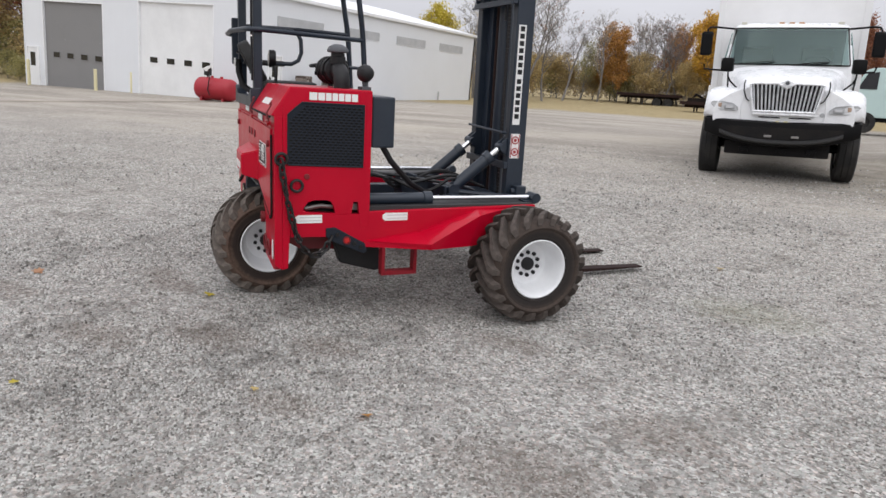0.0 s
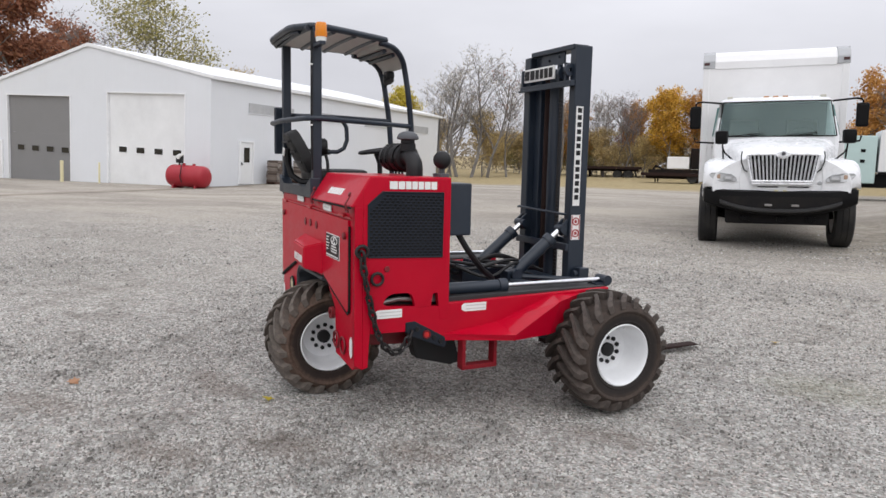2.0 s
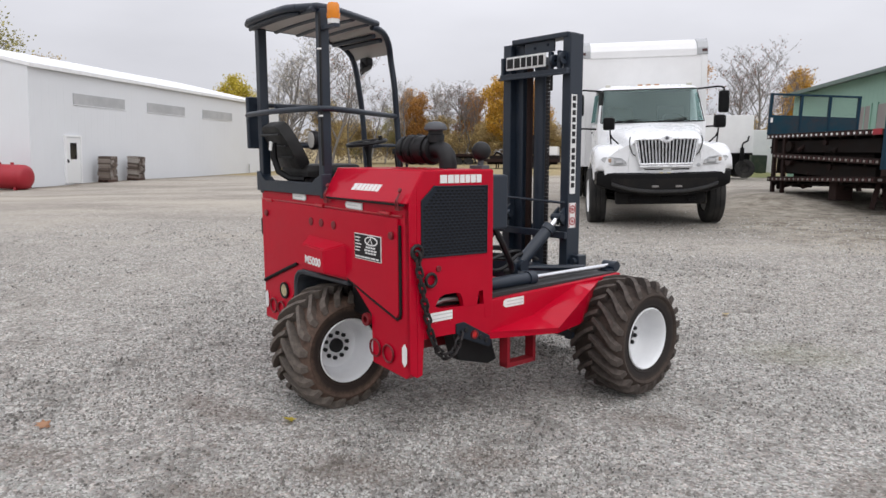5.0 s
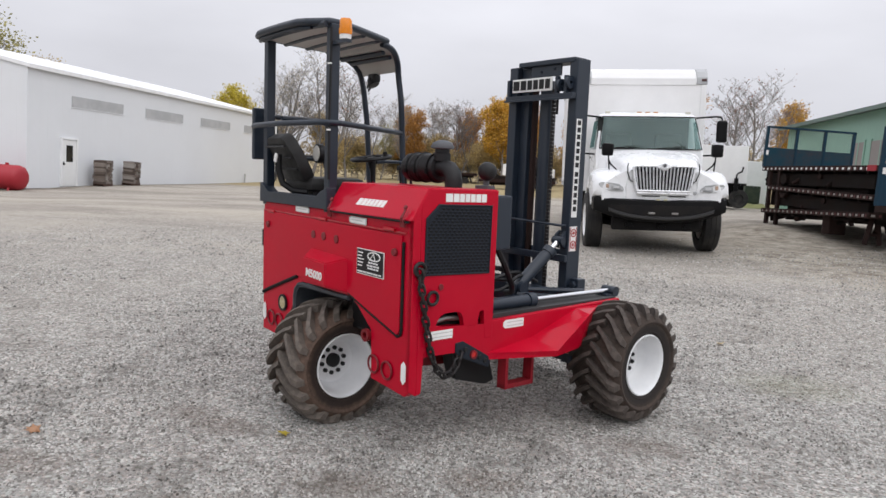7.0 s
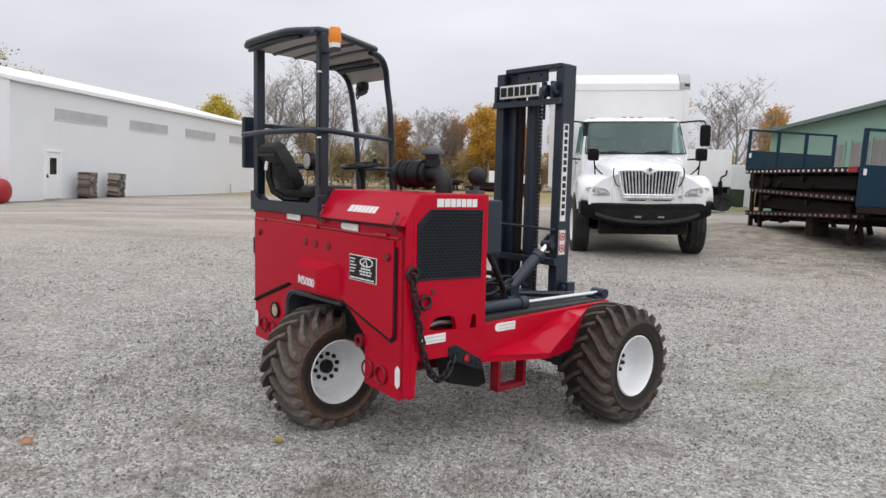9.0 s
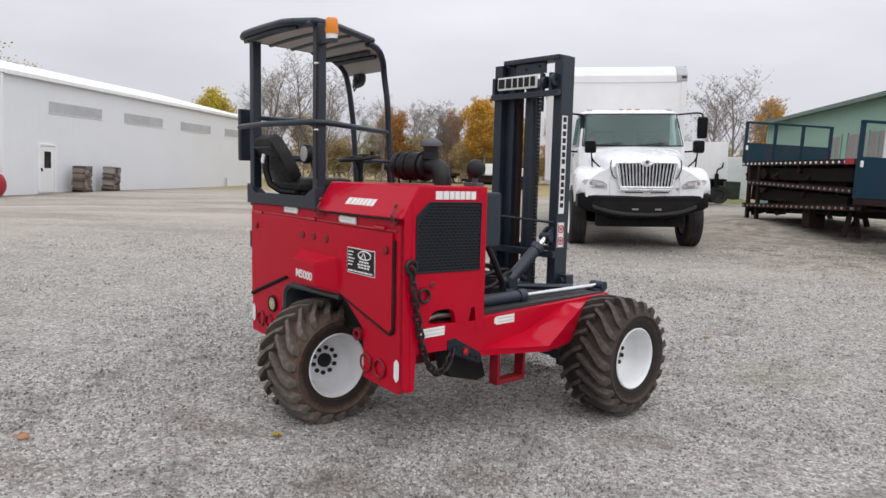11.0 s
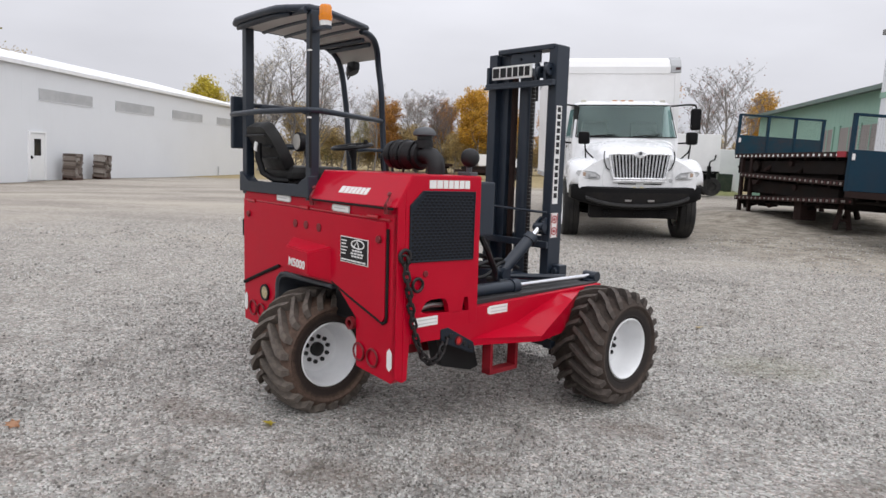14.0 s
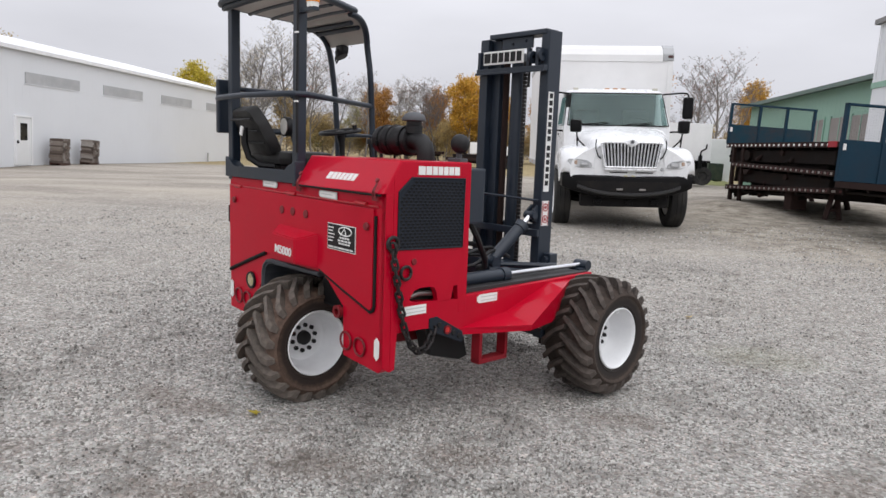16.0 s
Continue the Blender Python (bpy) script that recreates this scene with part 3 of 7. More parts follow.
def text_mesh(name, words, size, depth, mat, parent, m):
    cu = bpy.data.curves.new(name, "FONT")
    cu.body, cu.size, cu.extrude, cu.offset = words, size, depth, 0.0012
    tmp = bpy.data.objects.new(name, cu)
    scene.collection.objects.link(tmp)
    me = bpy.data.meshes.new_from_object(tmp.evaluated_get(bpy.context.evaluated_depsgraph_get()))
    bpy.data.objects.remove(tmp)
    me.name = name
    me.materials.clear()
    me.materials.append(M[mat])
    ob = new(name, me)
    ob.parent, ob.matrix_basis = parent, m
    return ob


# --- wheels: tyre with raised lugs, dished white rim, dark hub with a ring of nuts
def carcass_mesh():
    return lathe(B(), [(0.192, 0.150), (0.208, 0.172), (0.222, 0.184), (0.228, 0.186), (0.232, 0.183), (0.258, 0.188), (0.280, 0.190), (0.287, 0.199), (0.297, 0.203), (0.307, 0.199), (0.313, 0.189), (0.324, 0.180), (0.336, 0.165), (0.344, 0.09), (0.346, 0.0),
                       (0.344, -0.09), (0.336, -0.165), (0.324, -0.182), (0.300, -0.192), (0.262, -0.190), (0.222, -0.172), (0.205, -0.150)], 72)


def lug_mesh(side):
    """One slanted lug, from the tread's middle to the shoulder."""
    bm, rings = B(), []
    for x, r0, r1, a, hw in ((-0.012, 0.355, 0.394, -0.02, 0.0130), (0.05, 0.352, 0.398, 0.075, 0.0140), (0.110, 0.346, 0.395, 0.200, 0.0165), (0.160, 0.330, 0.386, 0.335, 0.0205), (0.186, 0.320, 0.362, 0.400, 0.0215), (0.196, 0.308, 0.318, 0.415, 0.018)):
        w0, w1 = hw / 0.37 * 1.35, hw / 0.37
        k = 0.006 if x > 0.18 else 0.0
        q = [(x - k, r0 - 0.012, a - w0), (x + k * 0.4, r1, a - w1), (x + k * 0.4, r1, a + w1), (x - k, r0 - 0.012, a + w0)]
        rings.append([bm.verts.new((side * px, r * math.cos(t), r * math.sin(t))) for px, r, t in q])
    for p, q in zip(rings, rings[1:]):
        for j in range(4):
            bm.faces.new((p[j], p[(j + 1) % 4], q[(j + 1) % 4], q[j]))
    bm.faces.new(rings[0]), bm.faces.new(rings[-1])
    return bm


def rim_mesh():
    return lathe(B(), [(0.190, -0.15), (0.207, 0.166), (0.209, 0.178), (0.202, 0.182), (0.194, 0.172), (0.187, 0.150), (0.180, 0.075), (0.172, 0.040), (0.147, 0.012), (0.0, 0.006)], 48)


wheel_src = None
N_LUG = 21


def dress(ob, mat):
    """Gives one object of a shared mesh its own surface."""
    ob.material_slots[0].link = "OBJECT"
    ob.material_slots[0].material = M[mat]


for m in (pose(1.135, 1.735, 0.392, 20, 0, 0), pose(0.035, 0.085, 0.372, 47, 0, 0), pose(-0.975, 1.735, 0.392, 65, 0, 180)):
    if wheel_src is None:
        w = wheel_src = part("tyre", carcass_mesh(), "tyre", fk, "muddy black lugged tyre", True)
        rim_src = part("rim", rim_mesh(), "rim", w, "white painted dished rim", True)
        hub_src = part("hub", lathe(B(), [(0.0, 0.006), (0.047, 0.006), (0.045, 0.032), (0.036, 0.038), (0.0, 0.038)], 24), "black", w, "black hub", True)
        valve = part("valve_boss", disc(B(), (0.10, 0.12, 0.145), (1, -0.4, -0.5), 0.016, 0.03, 10), "rim", w)
        nut_src = part("nut", lathe(B(), [(0.0, 0.0), (0.0145, 0.0), (0.0145, 0.026), (0.008, 0.032), (0.0, 0.032)], 6), "black", w)
        nut_src.matrix_basis = Matrix.Translation((0, 0.083, 0))
        lugs = [part("lug", lug_mesh(1), "tyre_lug", w), part("lug", lug_mesh(-1), "tyre_lug", w)]
        lugs[1].matrix_basis = pose(0, 0, 0, 180.0 / N_LUG, 0, 0)
        w.matrix_basis = m
        first = 1
    else:
        w = share(wheel_src, "tyre", m, fk)
        w["label"] = "muddy black lugged tyre"
        for o in (rim_src, hub_src, valve):
            c = share(o, o.name.split(".")[0], Matrix.Identity(4), w)
            if "label" in o:
                c["label"] = o["label"]
        first = 0
    for i in range(first, 10):
        a = 2 * math.pi * i / 10
        share(nut_src, "nut", Matrix.Translation((0, 0.083 * math.cos(a), 0.083 * math.sin(a))), w)
    for i in range(first, N_LUG):
        share(lugs[0], "lug", pose(0, 0, 0, 360.0 * i / N_LUG, 0, 0), w)
        share(lugs[1], "lug", pose(0, 0, 0, 360.0 * (i + 0.5) / N_LUG, 0, 0), w)
    if w.matrix_basis.translation.y > 1:
        w["label"] = "dusty black lugged tyre"
        dress(w, "tyre_clean")
        for o in w.children:
            if o.name.startswith("lug"):
                dress(o, "lug_clean")

# --- rear panel with the wheel arch
rear = prism(B(), [(-0.80, 0.43), (-0.52, 0.42), (-0.36, 0.66), (-0.29, 0.80), (-0.22, 0.865), (0.38, 0.865), (0.45, 0.83), (0.615, 0.70), (0.615, 0.41), (0.945, 0.385), (0.985, 0.42), (0.985, 1.36), (-0.80, 1.36)], "y", 0.0, 0.05, 0.006)
rear_panel = part("rear_panel", rear, "red", fk)
# lift-out cover of the rear panel, slightly proud, with its seams
part("cover", prism(B(), [(-0.785, 0.712), (-0.716, 0.740), (-0.277, 0.897), (0.367, 0.884), (0.599, 0.806), (0.870, 0.722), (0.893, 0.745), (0.893, 1.275), (-0.785, 1.30)], "y", -0.012, 0.0, 0.004), "red", rear_panel)
seam = B()
tube(seam, [(0.907, -0.006, 1.24), (0.908, -0.006, 0.752), (0.902, -0.006, 0.728), (0.878, -0.006, 0.713), (0.599, -0.006, 0.797), (0.367, -0.006, 0.875)], 0.009, 6)
part("seal_strip", seam, "seal", rear_panel, "black rubber edge strip")
seam = tube(B(), [(-0.785, -0.006, 0.703), (-0.716, -0.006, 0.731), (-0.473, -0.006, 0.819), (-0.277, -0.006, 0.888)], 0.013, 6)
part("seal_strip", seam, "seal", rear_panel, "black rubber edge strip")
hinge = B()
for x in (-0.66, 0.05, 0.78):
    tube(hinge, [(x - 0.05, -0.012, 1.30), (x + 0.05, -0.012, 1.298)], 0.011, 8)
tube(hinge, [(-0.79, -0.008, 1.305), (0.93, -0.008, 1.29)], 0.005, 6)
part("hinge", hinge, "red_dark", rear_panel)
for x, z in ((-0.059, 1.191), (0.071, 1.191), (0.222, 1.188)):
    part("plug", disc(B(), (x, -0.010, z), (0, -1, 0), 0.026, 0.009, 16), "red_grimy_shaded", rear_panel)
for x, z in ((0.840, 1.179), (-0.700, 1.205)):
    part("latch", disc(B(), (x, -0.010, z), (0, -1, 0), 0.022, 0.018, 12), "red_grimy_shaded", rear_panel)
# folded housing over the wheel
hb = B()
f0 = [hb.verts.new(p) for p in ((-0.11, 0.0, 1.105), (-0.06, 0.0, 0.89), (0.365, 0.0, 0.872), (0.365, 0.0, 1.088))]
f1 = [hb.verts.new(p) for p in ((-0.005, -0.115, 1.06), (-0.005, -0.115, 0.925), (0.262, -0.115, 0.903), (0.262, -0.115, 1.047))]
hb.faces.new(f0), hb.faces.new(f1)
for i in range(4):
    hb.faces.new((f0[i], f0[(i + 1) % 4], f1[(i + 1) % 4], f1[i]))
bmesh.ops.bevel(hb, geom=hb.edges[:], offset=0.008, segments=2, affect="EDGES")
housing = part("housing", hb, "red", rear_panel)
text_mesh("model_number", "M5000", 0.070, 0.002, "white_label", housing, Matrix.Translation((0.036, -0.1175, 0.945)) @ pose(0, 0, 0, 90, 2.5, 0))
# dealer's plate, reflective tags, lamps, D-rings
sg = part("plate", plate(B(), (0.465, -0.013, 1.015), (1, 0, -0.01), (0, 0, 1), 0.275, 0.15, 0.004), "white_label", rear_panel, "black and white dealer plate")
pl = B()
plate(pl, (0.470, -0.0172, 1.020), (1, 0, -0.01), (0, 0, 1), 0.265, 0.140, 0.002)
part("plate_ground", pl, "black", sg)
pw = B()
for i in range(5):
    letter_bars(pw, (0.478, -0.0195, 1.062 + i * 0.019), (1, 0, -0.01), (0, 0, 1), [0.045 + 0.02 * ((i * 7) % 3) / 2], 0.007, 0.001, 0.01)
for z, w in ((1.085, 0.10), (1.068, 0.13), (1.052, 0.115)):
    letter_bars(pw, (0.575 + (0.13 - w) / 2, -0.0195, z), (1, 0, -0.01), (0, 0, 1), [w * 0.2] * 4, 0.010, 0.001, w * 0.05)
letter_bars(pw, (0.478, -0.0195, 1.026), (1, 0, -0.01), (0, 0, 1), [0.05, 0.035, 0.06, 0.045, 0.03], 0.009, 0.001, 0.006)
part("plate_print", pw, "white_label", sg)["kind"] = "stuff"
el = B()
ring = [(0.645 + 0.062 * math.cos(radians(a)), -0.0195, 1.128 + 0.024 * math.sin(radians(a))) for a in range(0, 361, 20)]
tube(el, ring, 0.0045, 5, cap=False)
tube(el, [(0.60, -0.0195, 1.105), (0.64, -0.0195, 1.145), (0.655, -0.0195, 1.108)], 0.004, 5)
part("emblem", el, "white_label", sg)
for x, z, t in ((-0.315, 1.322, 1), (0.355, 1.302, -1)):
    part("reflective_tag", plate(B(), (x, -0.004, z), (1, 0, -0.02), (0, 0, 1), 0.185, 0.042, 0.004, tip=t), "tag_border", rear_panel)
    part("tag_face", plate(B(), (x + 0.012, -0.008, z + 0.006), (1, 0, -0.02), (0, 0, 1), 0.161, 0.030, 0.0008, tip=t), "white_label", rear_panel)
    part("tag_line", plate(B(), (x + 0.022, -0.0088, z + 0.019), (1, 0, -0.02), (0, 0, 1), 0.120, 0.005, 0.0006), "tag_border", rear_panel)
for x, z in ((0.918, 0.455), (-0.785, 0.50)):
    part("reflector", plate(B(), (x, -0.004, z), (1, 0, 0), (0, 0, 1), 0.042, 0.13, 0.004, tip=2), "white_label", rear_panel)
wl0 = part("work_lamp", disc(B(), (-0.480, -0.002, 0.672), (0, -1, 0), 0.058, 0.014, 24, hole=0.046), "black", rear_panel, "round lamp with a tan lens")
part("lens", disc(B(), (-0.480, 0.0, 0.672), (0, -1, 0), 0.046, 0.014, 24), "lens_tan", wl0)
# lashing rings and arch boss: their shadowed outline is put into the darker red
for x, z in ((0.650, 0.505), (0.782, 0.498), (-0.66, 0.535), (-0.54, 0.53)):
    rg = B()
    tube(rg, arc((x, -0.008, z), 0.050, 0, 360, 24, (0, 2)), 0.0065, 8, cap=False)
    part("lashing_ring", rg, "red_grimy_shaded", rear_panel)
part("arch_boss", disc(B(), (0.575, 0.0, 0.660), (0, -1, 0), 0.038, 0.024, 18, hole=0.020), "red_grimy_shaded", rear_panel)
# dark mudguard in the arch
mg = B()
outer = [(-0.315, 0.56), (-0.315, 0.75), (-0.30, 0.80), (-0.26, 0.835), (-0.20, 0.845), (0.36, 0.845)]
inner = [(0.36, 0.828), (-0.20, 0.828), (-0.25, 0.818), (-0.283, 0.79), (-0.296, 0.745), (-0.296, 0.56)]
prism(mg, outer + inner, "y", -0.005, 0.56, 0.003)
tube(mg, [(x, -0.006, z) for x, z in outer], 0.012, 6)
part("mudguard", mg, "guard_grey", fk, "dusty grey wheel guard")

# --- engine side: panel with the grille opening
side = part("side_panel", prism(B(), [(0.05, 0.39), (0.085, 0.40), (0.10, 0.742), (0.168, 0.742), (0.180, 0.800), (0.205, 0.832), (0.245, 0.845), (0.330, 0.845), (0.365, 0.832), (0.382, 0.800), (0.386, 0.742), (0.494, 0.742), (0.500, 0.832), (0.542, 0.832), (0.552, 0.655), (0.615, 0.655), (0.615, 1.53), (0.10, 1.535), (0.05, 1.45)], "x", 0.945, 0.985, 0.006), "red", fk)
lk0 = tube(B(), [(0.915, 0.20, 0.775), (0.915, 0.30, 0.792), (0.925, 0.40, 0.785)], 0.016, 8)
box(lk0, 0.90, 0.93, 0.49, 0.55, 0.76, 0.80, 0.004)
part("link_bar", lk0, "steel", fk, "dull steel link behind the panel slot")
part("corner_fillet", prism(B(), [(0.0, 0.42), (0.05, 0.39), (0.05, 1.45), (0.0, 1.36)], "x", 0.9455, 0.984, 0.004), "red", fk)
gr = prism(B(), [(0.083, 1.065), (0.560, 1.050), (0.562, 1.440), (0.168, 1.446), (0.083, 1.372)], "x", 0.9852, 0.9872)
grille = part("grille", gr, "grille", fk, "dark expanded-metal engine grille")
slots, ridges = B(), B()
row, z = 0, 1.074
while z < 1.432:
    y = 0.092 + (0.0165 if row % 2 else 0)
    while y < 0.545:
        if not (z > 1.350 and y < 0.098 + (z - 1.350) * 1.15):
            zz = z - 0.028 * (y - 0.083)
            q = [(-0.003, 0.001), (0.002, -0.0045), (0.015, -0.0045), (0.020, 0.001), (0.015, 0.0065), (0.002, 0.0065)]
            slots.faces.new([slots.verts.new((0.9876, y + u, zz + v)) for u, v in q])
            r0 = [ridges.verts.new((0.9872, y + u, zz + v)) for u, v in ((-0.007, 0.006), (0.024, 0.006), (0.024, 0.0115), (-0.007, 0.0115))]
            r1 = [ridges.verts.new((0.9905, y + u, zz + v)) for u, v in ((-0.004, 0.0075), (0.021, 0.0075), (0.021, 0.010), (-0.004, 0.010))]
            ridges.faces.new(r1)
            for i in range(4):
                ridges.faces.new((r0[i], r0[(i + 1) % 4], r1[(i + 1) % 4], r1[i]))
        y += 0.033
    z += 0.0175
    row += 1
part("slot_pattern", slots, "seal", grille, "dark slots of the grille")["kind"] = "stuff"
part("grille_mesh", ridges, "grille", grille)["kind"] = "stuff"
gf = B()
tube(gf, [(0.988, 0.083, 1.065), (0.988, 0.560, 1.050), (0.988, 0.562, 1.440), (0.988, 0.168, 1.446), (0.988, 0.083, 1.372), (0.988, 0.083, 1.065)], 0.006, 6)
part("grille_rim", gf, "grille", grille)
LW = [0.047, 0.040, 0.033, 0.033, 0.033, 0.036, 0.036]
lettering((0.9855, 0.213, 1.463), (0, 1, -0.01), (0, 0, 1), [w * 1.04 for w in LW], 0.046, 0.002, 0.006, "white_label", side)
part("grommet", disc(B(), (0.984, 0.20, 0.99), (1, 0, 0), 0.018, 0.008, 14), "red_grimy_shaded", side)

# --- hood: sloped rear face and flat top
hood = prism(B(), [(-0.02, 1.36), (0.095, 1.538), (0.612, 1.534), (0.612, 1.40), (0.02, 1.36)], "x", 0.105, 0.982, 0.007)
hood_ob = part("hood", hood, "red", fk)
su = Vector((0, 0.115, 0.178)).normalized()
lettering(Vector((0.39, -0.0195, 1.36)) + su * 0.062, (1, 0, 0.0), su + Vector((0.25, 0, 0)), [w * 0.93 for w in LW], 0.047, 0.002, 0.007, "white_label", hood_ob)
hs = B()
tube(hs, [(0.11, -0.022, 1.357), (0.965, -0.022, 1.352)], 0.0065, 6)
part("hood_seal", hs, "seal", hood_ob, "black rubber edge strip")
for x in (0.155, 0.915):
    ht = B()
    tube(ht, [(x - 0.012, -0.030, 1.335), (x - 0.006, -0.034, 1.375), (x, -0.004, 1.425)], 0.0045, 7)
    tube(ht, [(x + 0.012, -0.030, 1.335), (x + 0.006, -0.034, 1.375), (x, -0.004, 1.425)], 0.0045, 7)
    box(ht, x - 0.020, x + 0.020, -0.030, -0.020, 1.322, 1.345, 0.003)
    disc(ht, (x, -0.006, 1.428), (0, -1, 0.6), 0.013, 0.010, 10)
    part("hood_catch", ht, "red_grimy_shaded", hood_ob)

# --- inner body, left side, cab floor
part("engine_bay", box(B(), 0.12, 0.93, 0.06, 0.60, 0.86, 1.40), "seal", fk)
part("engine_pan", box(B(), 0.20, 0.84, 0.12, 0.58, 0.62, 0.80, 0.02), "black", fk)
part("side_plate", prism(B(), [(0.05, 0.43), (0.05, 1.36), (0.95, 1.36), (0.95, 0.85), (0.60, 0.80), (0.40, 0.55)], "x", -0.80, -0.765, 0.005), "red", fk)
part("cab_floor", box(B(), -0.76, 0.10, 0.055, 0.95, 1.26, 1.33, 0.005), "slate", fk)
part("cab_sill", prism(B(), [(-0.825, 1.362), (0.115, 1.362), (0.106, 1.50), (0.03, 1.47), (-0.02, 1.43), (-0.69, 1.43), (-0.75, 1.47), (-0.825, 1.50)], "y", -0.025, 0.05, 0.006), "slate", fk)
latch = B()
tube(latch, [(-0.815, 0.02, 1.16), (-0.85, 0.02, 1.15), (-0.85, 0.02, 1.04), (-0.815, 0.02, 1.03)], 0.010, 7)
part("side_handle", latch, "black", fk)

# --- chassis: rails, fairings, axle
for x0, x1 in ((0.74, 0.985), (-0.83, -0.585)):
    part("side_rail", prism(B(), [(0.10, 0.60), (0.48, 0.60), (0.58, 0.548), (1.86, 0.548), (1.86, 0.782), (0.60, 0.758), (0.575, 0.735), (0.21, 0.755), (0.19, 0.775), (0.10, 0.775)], "x", x0, x1 - 0.002, 0.008), "red", fk)
    part("slide_channel", box(B(), x0 + 0.03, x1 - 0.030, 0.61, 1.855, 0.735, 0.789, 0.004), "lip_grey", fk, "grimy dark slide channel")


def fairing(bm, s):
    c = 0.08
    X = lambda x: c + s * (x - c)
    P = {n: bm.verts.new((X(x), y, z)) for n, (x, y, z) in dict(E=(0.983, 0.58, 0.562), F=(0.983, 0.965, 0.612), T=(1.192, 0.979, 0.568), G=(0.983, 1.385, 0.760), H=(1.12, 1.358, 0.740), K=(0.983, 1.62, 0.755), J=(0.955, 1.62, 0.66),
         Eb=(0.983, 0.58, 0.522), Tb=(1.180, 0.985, 0.530), Hb=(1.09, 1.30, 0.52), Jb=(0.940, 1.60, 0.52), E0=(0.80, 0.58, 0.522), J0=(0.80, 1.62, 0.50), K0=(0.80, 1.62, 0.740), E1=(0.80, 0.58, 0.562), F0=(0.80, 0.965, 0.612), G0=(0.80, 1.385, 0.740)).items()}
    for f in ("E T F", "F T H G", "G H J K", "E Eb Tb T", "T Tb Hb H", "H Hb Jb J", "Eb E0 J0 Jb Hb Tb", "J Jb J0 K0 K", "E1 E F F0", "F0 F G G0", "G0 G K K0", "E0 Eb E E1"):
        bm.faces.new([P[i] for i in f.split()])
    return bm


for s in (1, -1):
    part("fairing", fairing(B(), s), "red", fk)
for y, z, t in ((0.125, 0.692, -1), (0.705, 0.695, -1)):
    part("reflective_tag", plate(B(), (0.9835, y, z), (0, 1, 0.0), (0, 0, 1), 0.175, 0.052, 0.003, tip=t), "white_label", fk)
    for dz in (0.013, 0.034):
        part("tag_line", plate(B(), (0.9865, y + 0.030, z + dz), (0, 1, 0.0), (0, 0, 1), 0.140, 0.005, 0.0008), "tag_border", fk)
ax = B()
tube(ax, [(-0.95, 1.735, 0.395), (1.10, 1.735, 0.395)], 0.075, 14)
box(ax, -0.80, 0.95, 1.64, 1.83, 0.44, 0.60, 0.01)
part("axle", ax, "red_dark", fk)
part("cross_member", box(B(), -0.60, 0.76, 0.50, 0.62, 0.55, 0.79, 0.006), "red_dark", fk)
part("inner_frame", prism(B(), [(0.10, 0.62), (0.10, 0.52), (0.22, 0.45), (0.62, 0.43), (0.66, 0.50), (0.66, 0.62)], "x", 0.60, 0.68, 0.006), "red_grimy_shaded", fk, "dark red inner frame plate")
part("tow_beam", box(B(), 0.62, 0.90, 0.10, 0.60, 0.66, 0.775, 0.01), "seal", fk)

# --- reach frame: dark cradle between the rails, hoses, cylinders
cr = B()
for x in (-0.42, 0.55):
    box(cr, x, x + 0.10, 0.66, 1.90, 0.60, 0.735, 0.006)
box(cr, -0.42, 0.65, 1.78, 1.90, 0.56, 0.75, 0.006)
box(cr, -0.42, 0.65, 0.66, 0.76, 0.56, 0.72, 0.006)
for x in (-0.17, 0.36):
    box(cr, x - 0.05, x + 0.05, 1.38, 1.50, 0.70, 0.83, 0.01)
part("reach_frame", cr, "slate", fk, "dark grey sliding mast cradle")
bars = B()
tube(bars, [(0.40, 1.45, 0.79), (0.66, 1.86, 0.78)], 0.02, 8)
tube(bars, [(0.42, 1.40, 0.76), (0.72, 1.70, 0.75)], 0.018, 8)
part("cradle_brace", bars, "slate", fk)
for x in (0.865, -0.705):
    rc = B()
    tube(rc, [(x, 0.60, 0.822), (x, 1.06, 0.822)], 0.040, 16)
    tube(rc, [(x, 1.03, 0.822), (x, 1.09, 0.822)], 0.047, 16)
    body = part("reach_cylinder", rc, "slate", fk, "dark grey hydraulic cylinder", True)
    rod = B()
    tube(rod, [(x, 1.08, 0.822), (x, 1.86, 0.818)], 0.0165, 14)
    part("rod", rod, "chrome", body, "bright chromed rod", True)
    lug = B()
    tube(lug, [(x - 0.055, 1.90, 0.815), (x + 0.055, 1.90, 0.815)], 0.036, 14)
    box(lug, x - 0.05, x + 0.05, 1.80, 1.90, 0.775, 0.80)
    part("rod_eye", lug, "slate", body)
for x in (0.375, -0.175):
    a, b = Vector((x, 1.45, 0.80)), Vector((x + 0.035, 1.835, 1.135))
    d = (b - a).normalized()
    tc = B()
    tube(tc, [a - d * 0.02, a + d * 0.37], 0.046, 16)
    tube(tc, [a + d * 0.36, a + d * 0.41], 0.054, 16)
    tube(tc, [(x - 0.07, 1.45, 0.80), (x + 0.07, 1.45, 0.80)], 0.048, 12)
    body = part("tilt_cylinder", tc, "slate", fk, "dark grey hydraulic tilt cylinder", True)
    rod = B()
    tube(rod, [a + d * 0.38, b], 0.021, 12)
    part("rod", rod, "chrome", body, "bright chromed rod", True)
    eye = B()
    tube(eye, [b + Vector((-0.05, 0, 0)), b + Vector((0.05, 0, 0))], 0.029, 12)
    part("rod_eye", eye, "slate", body)
rng = random.Random(4)
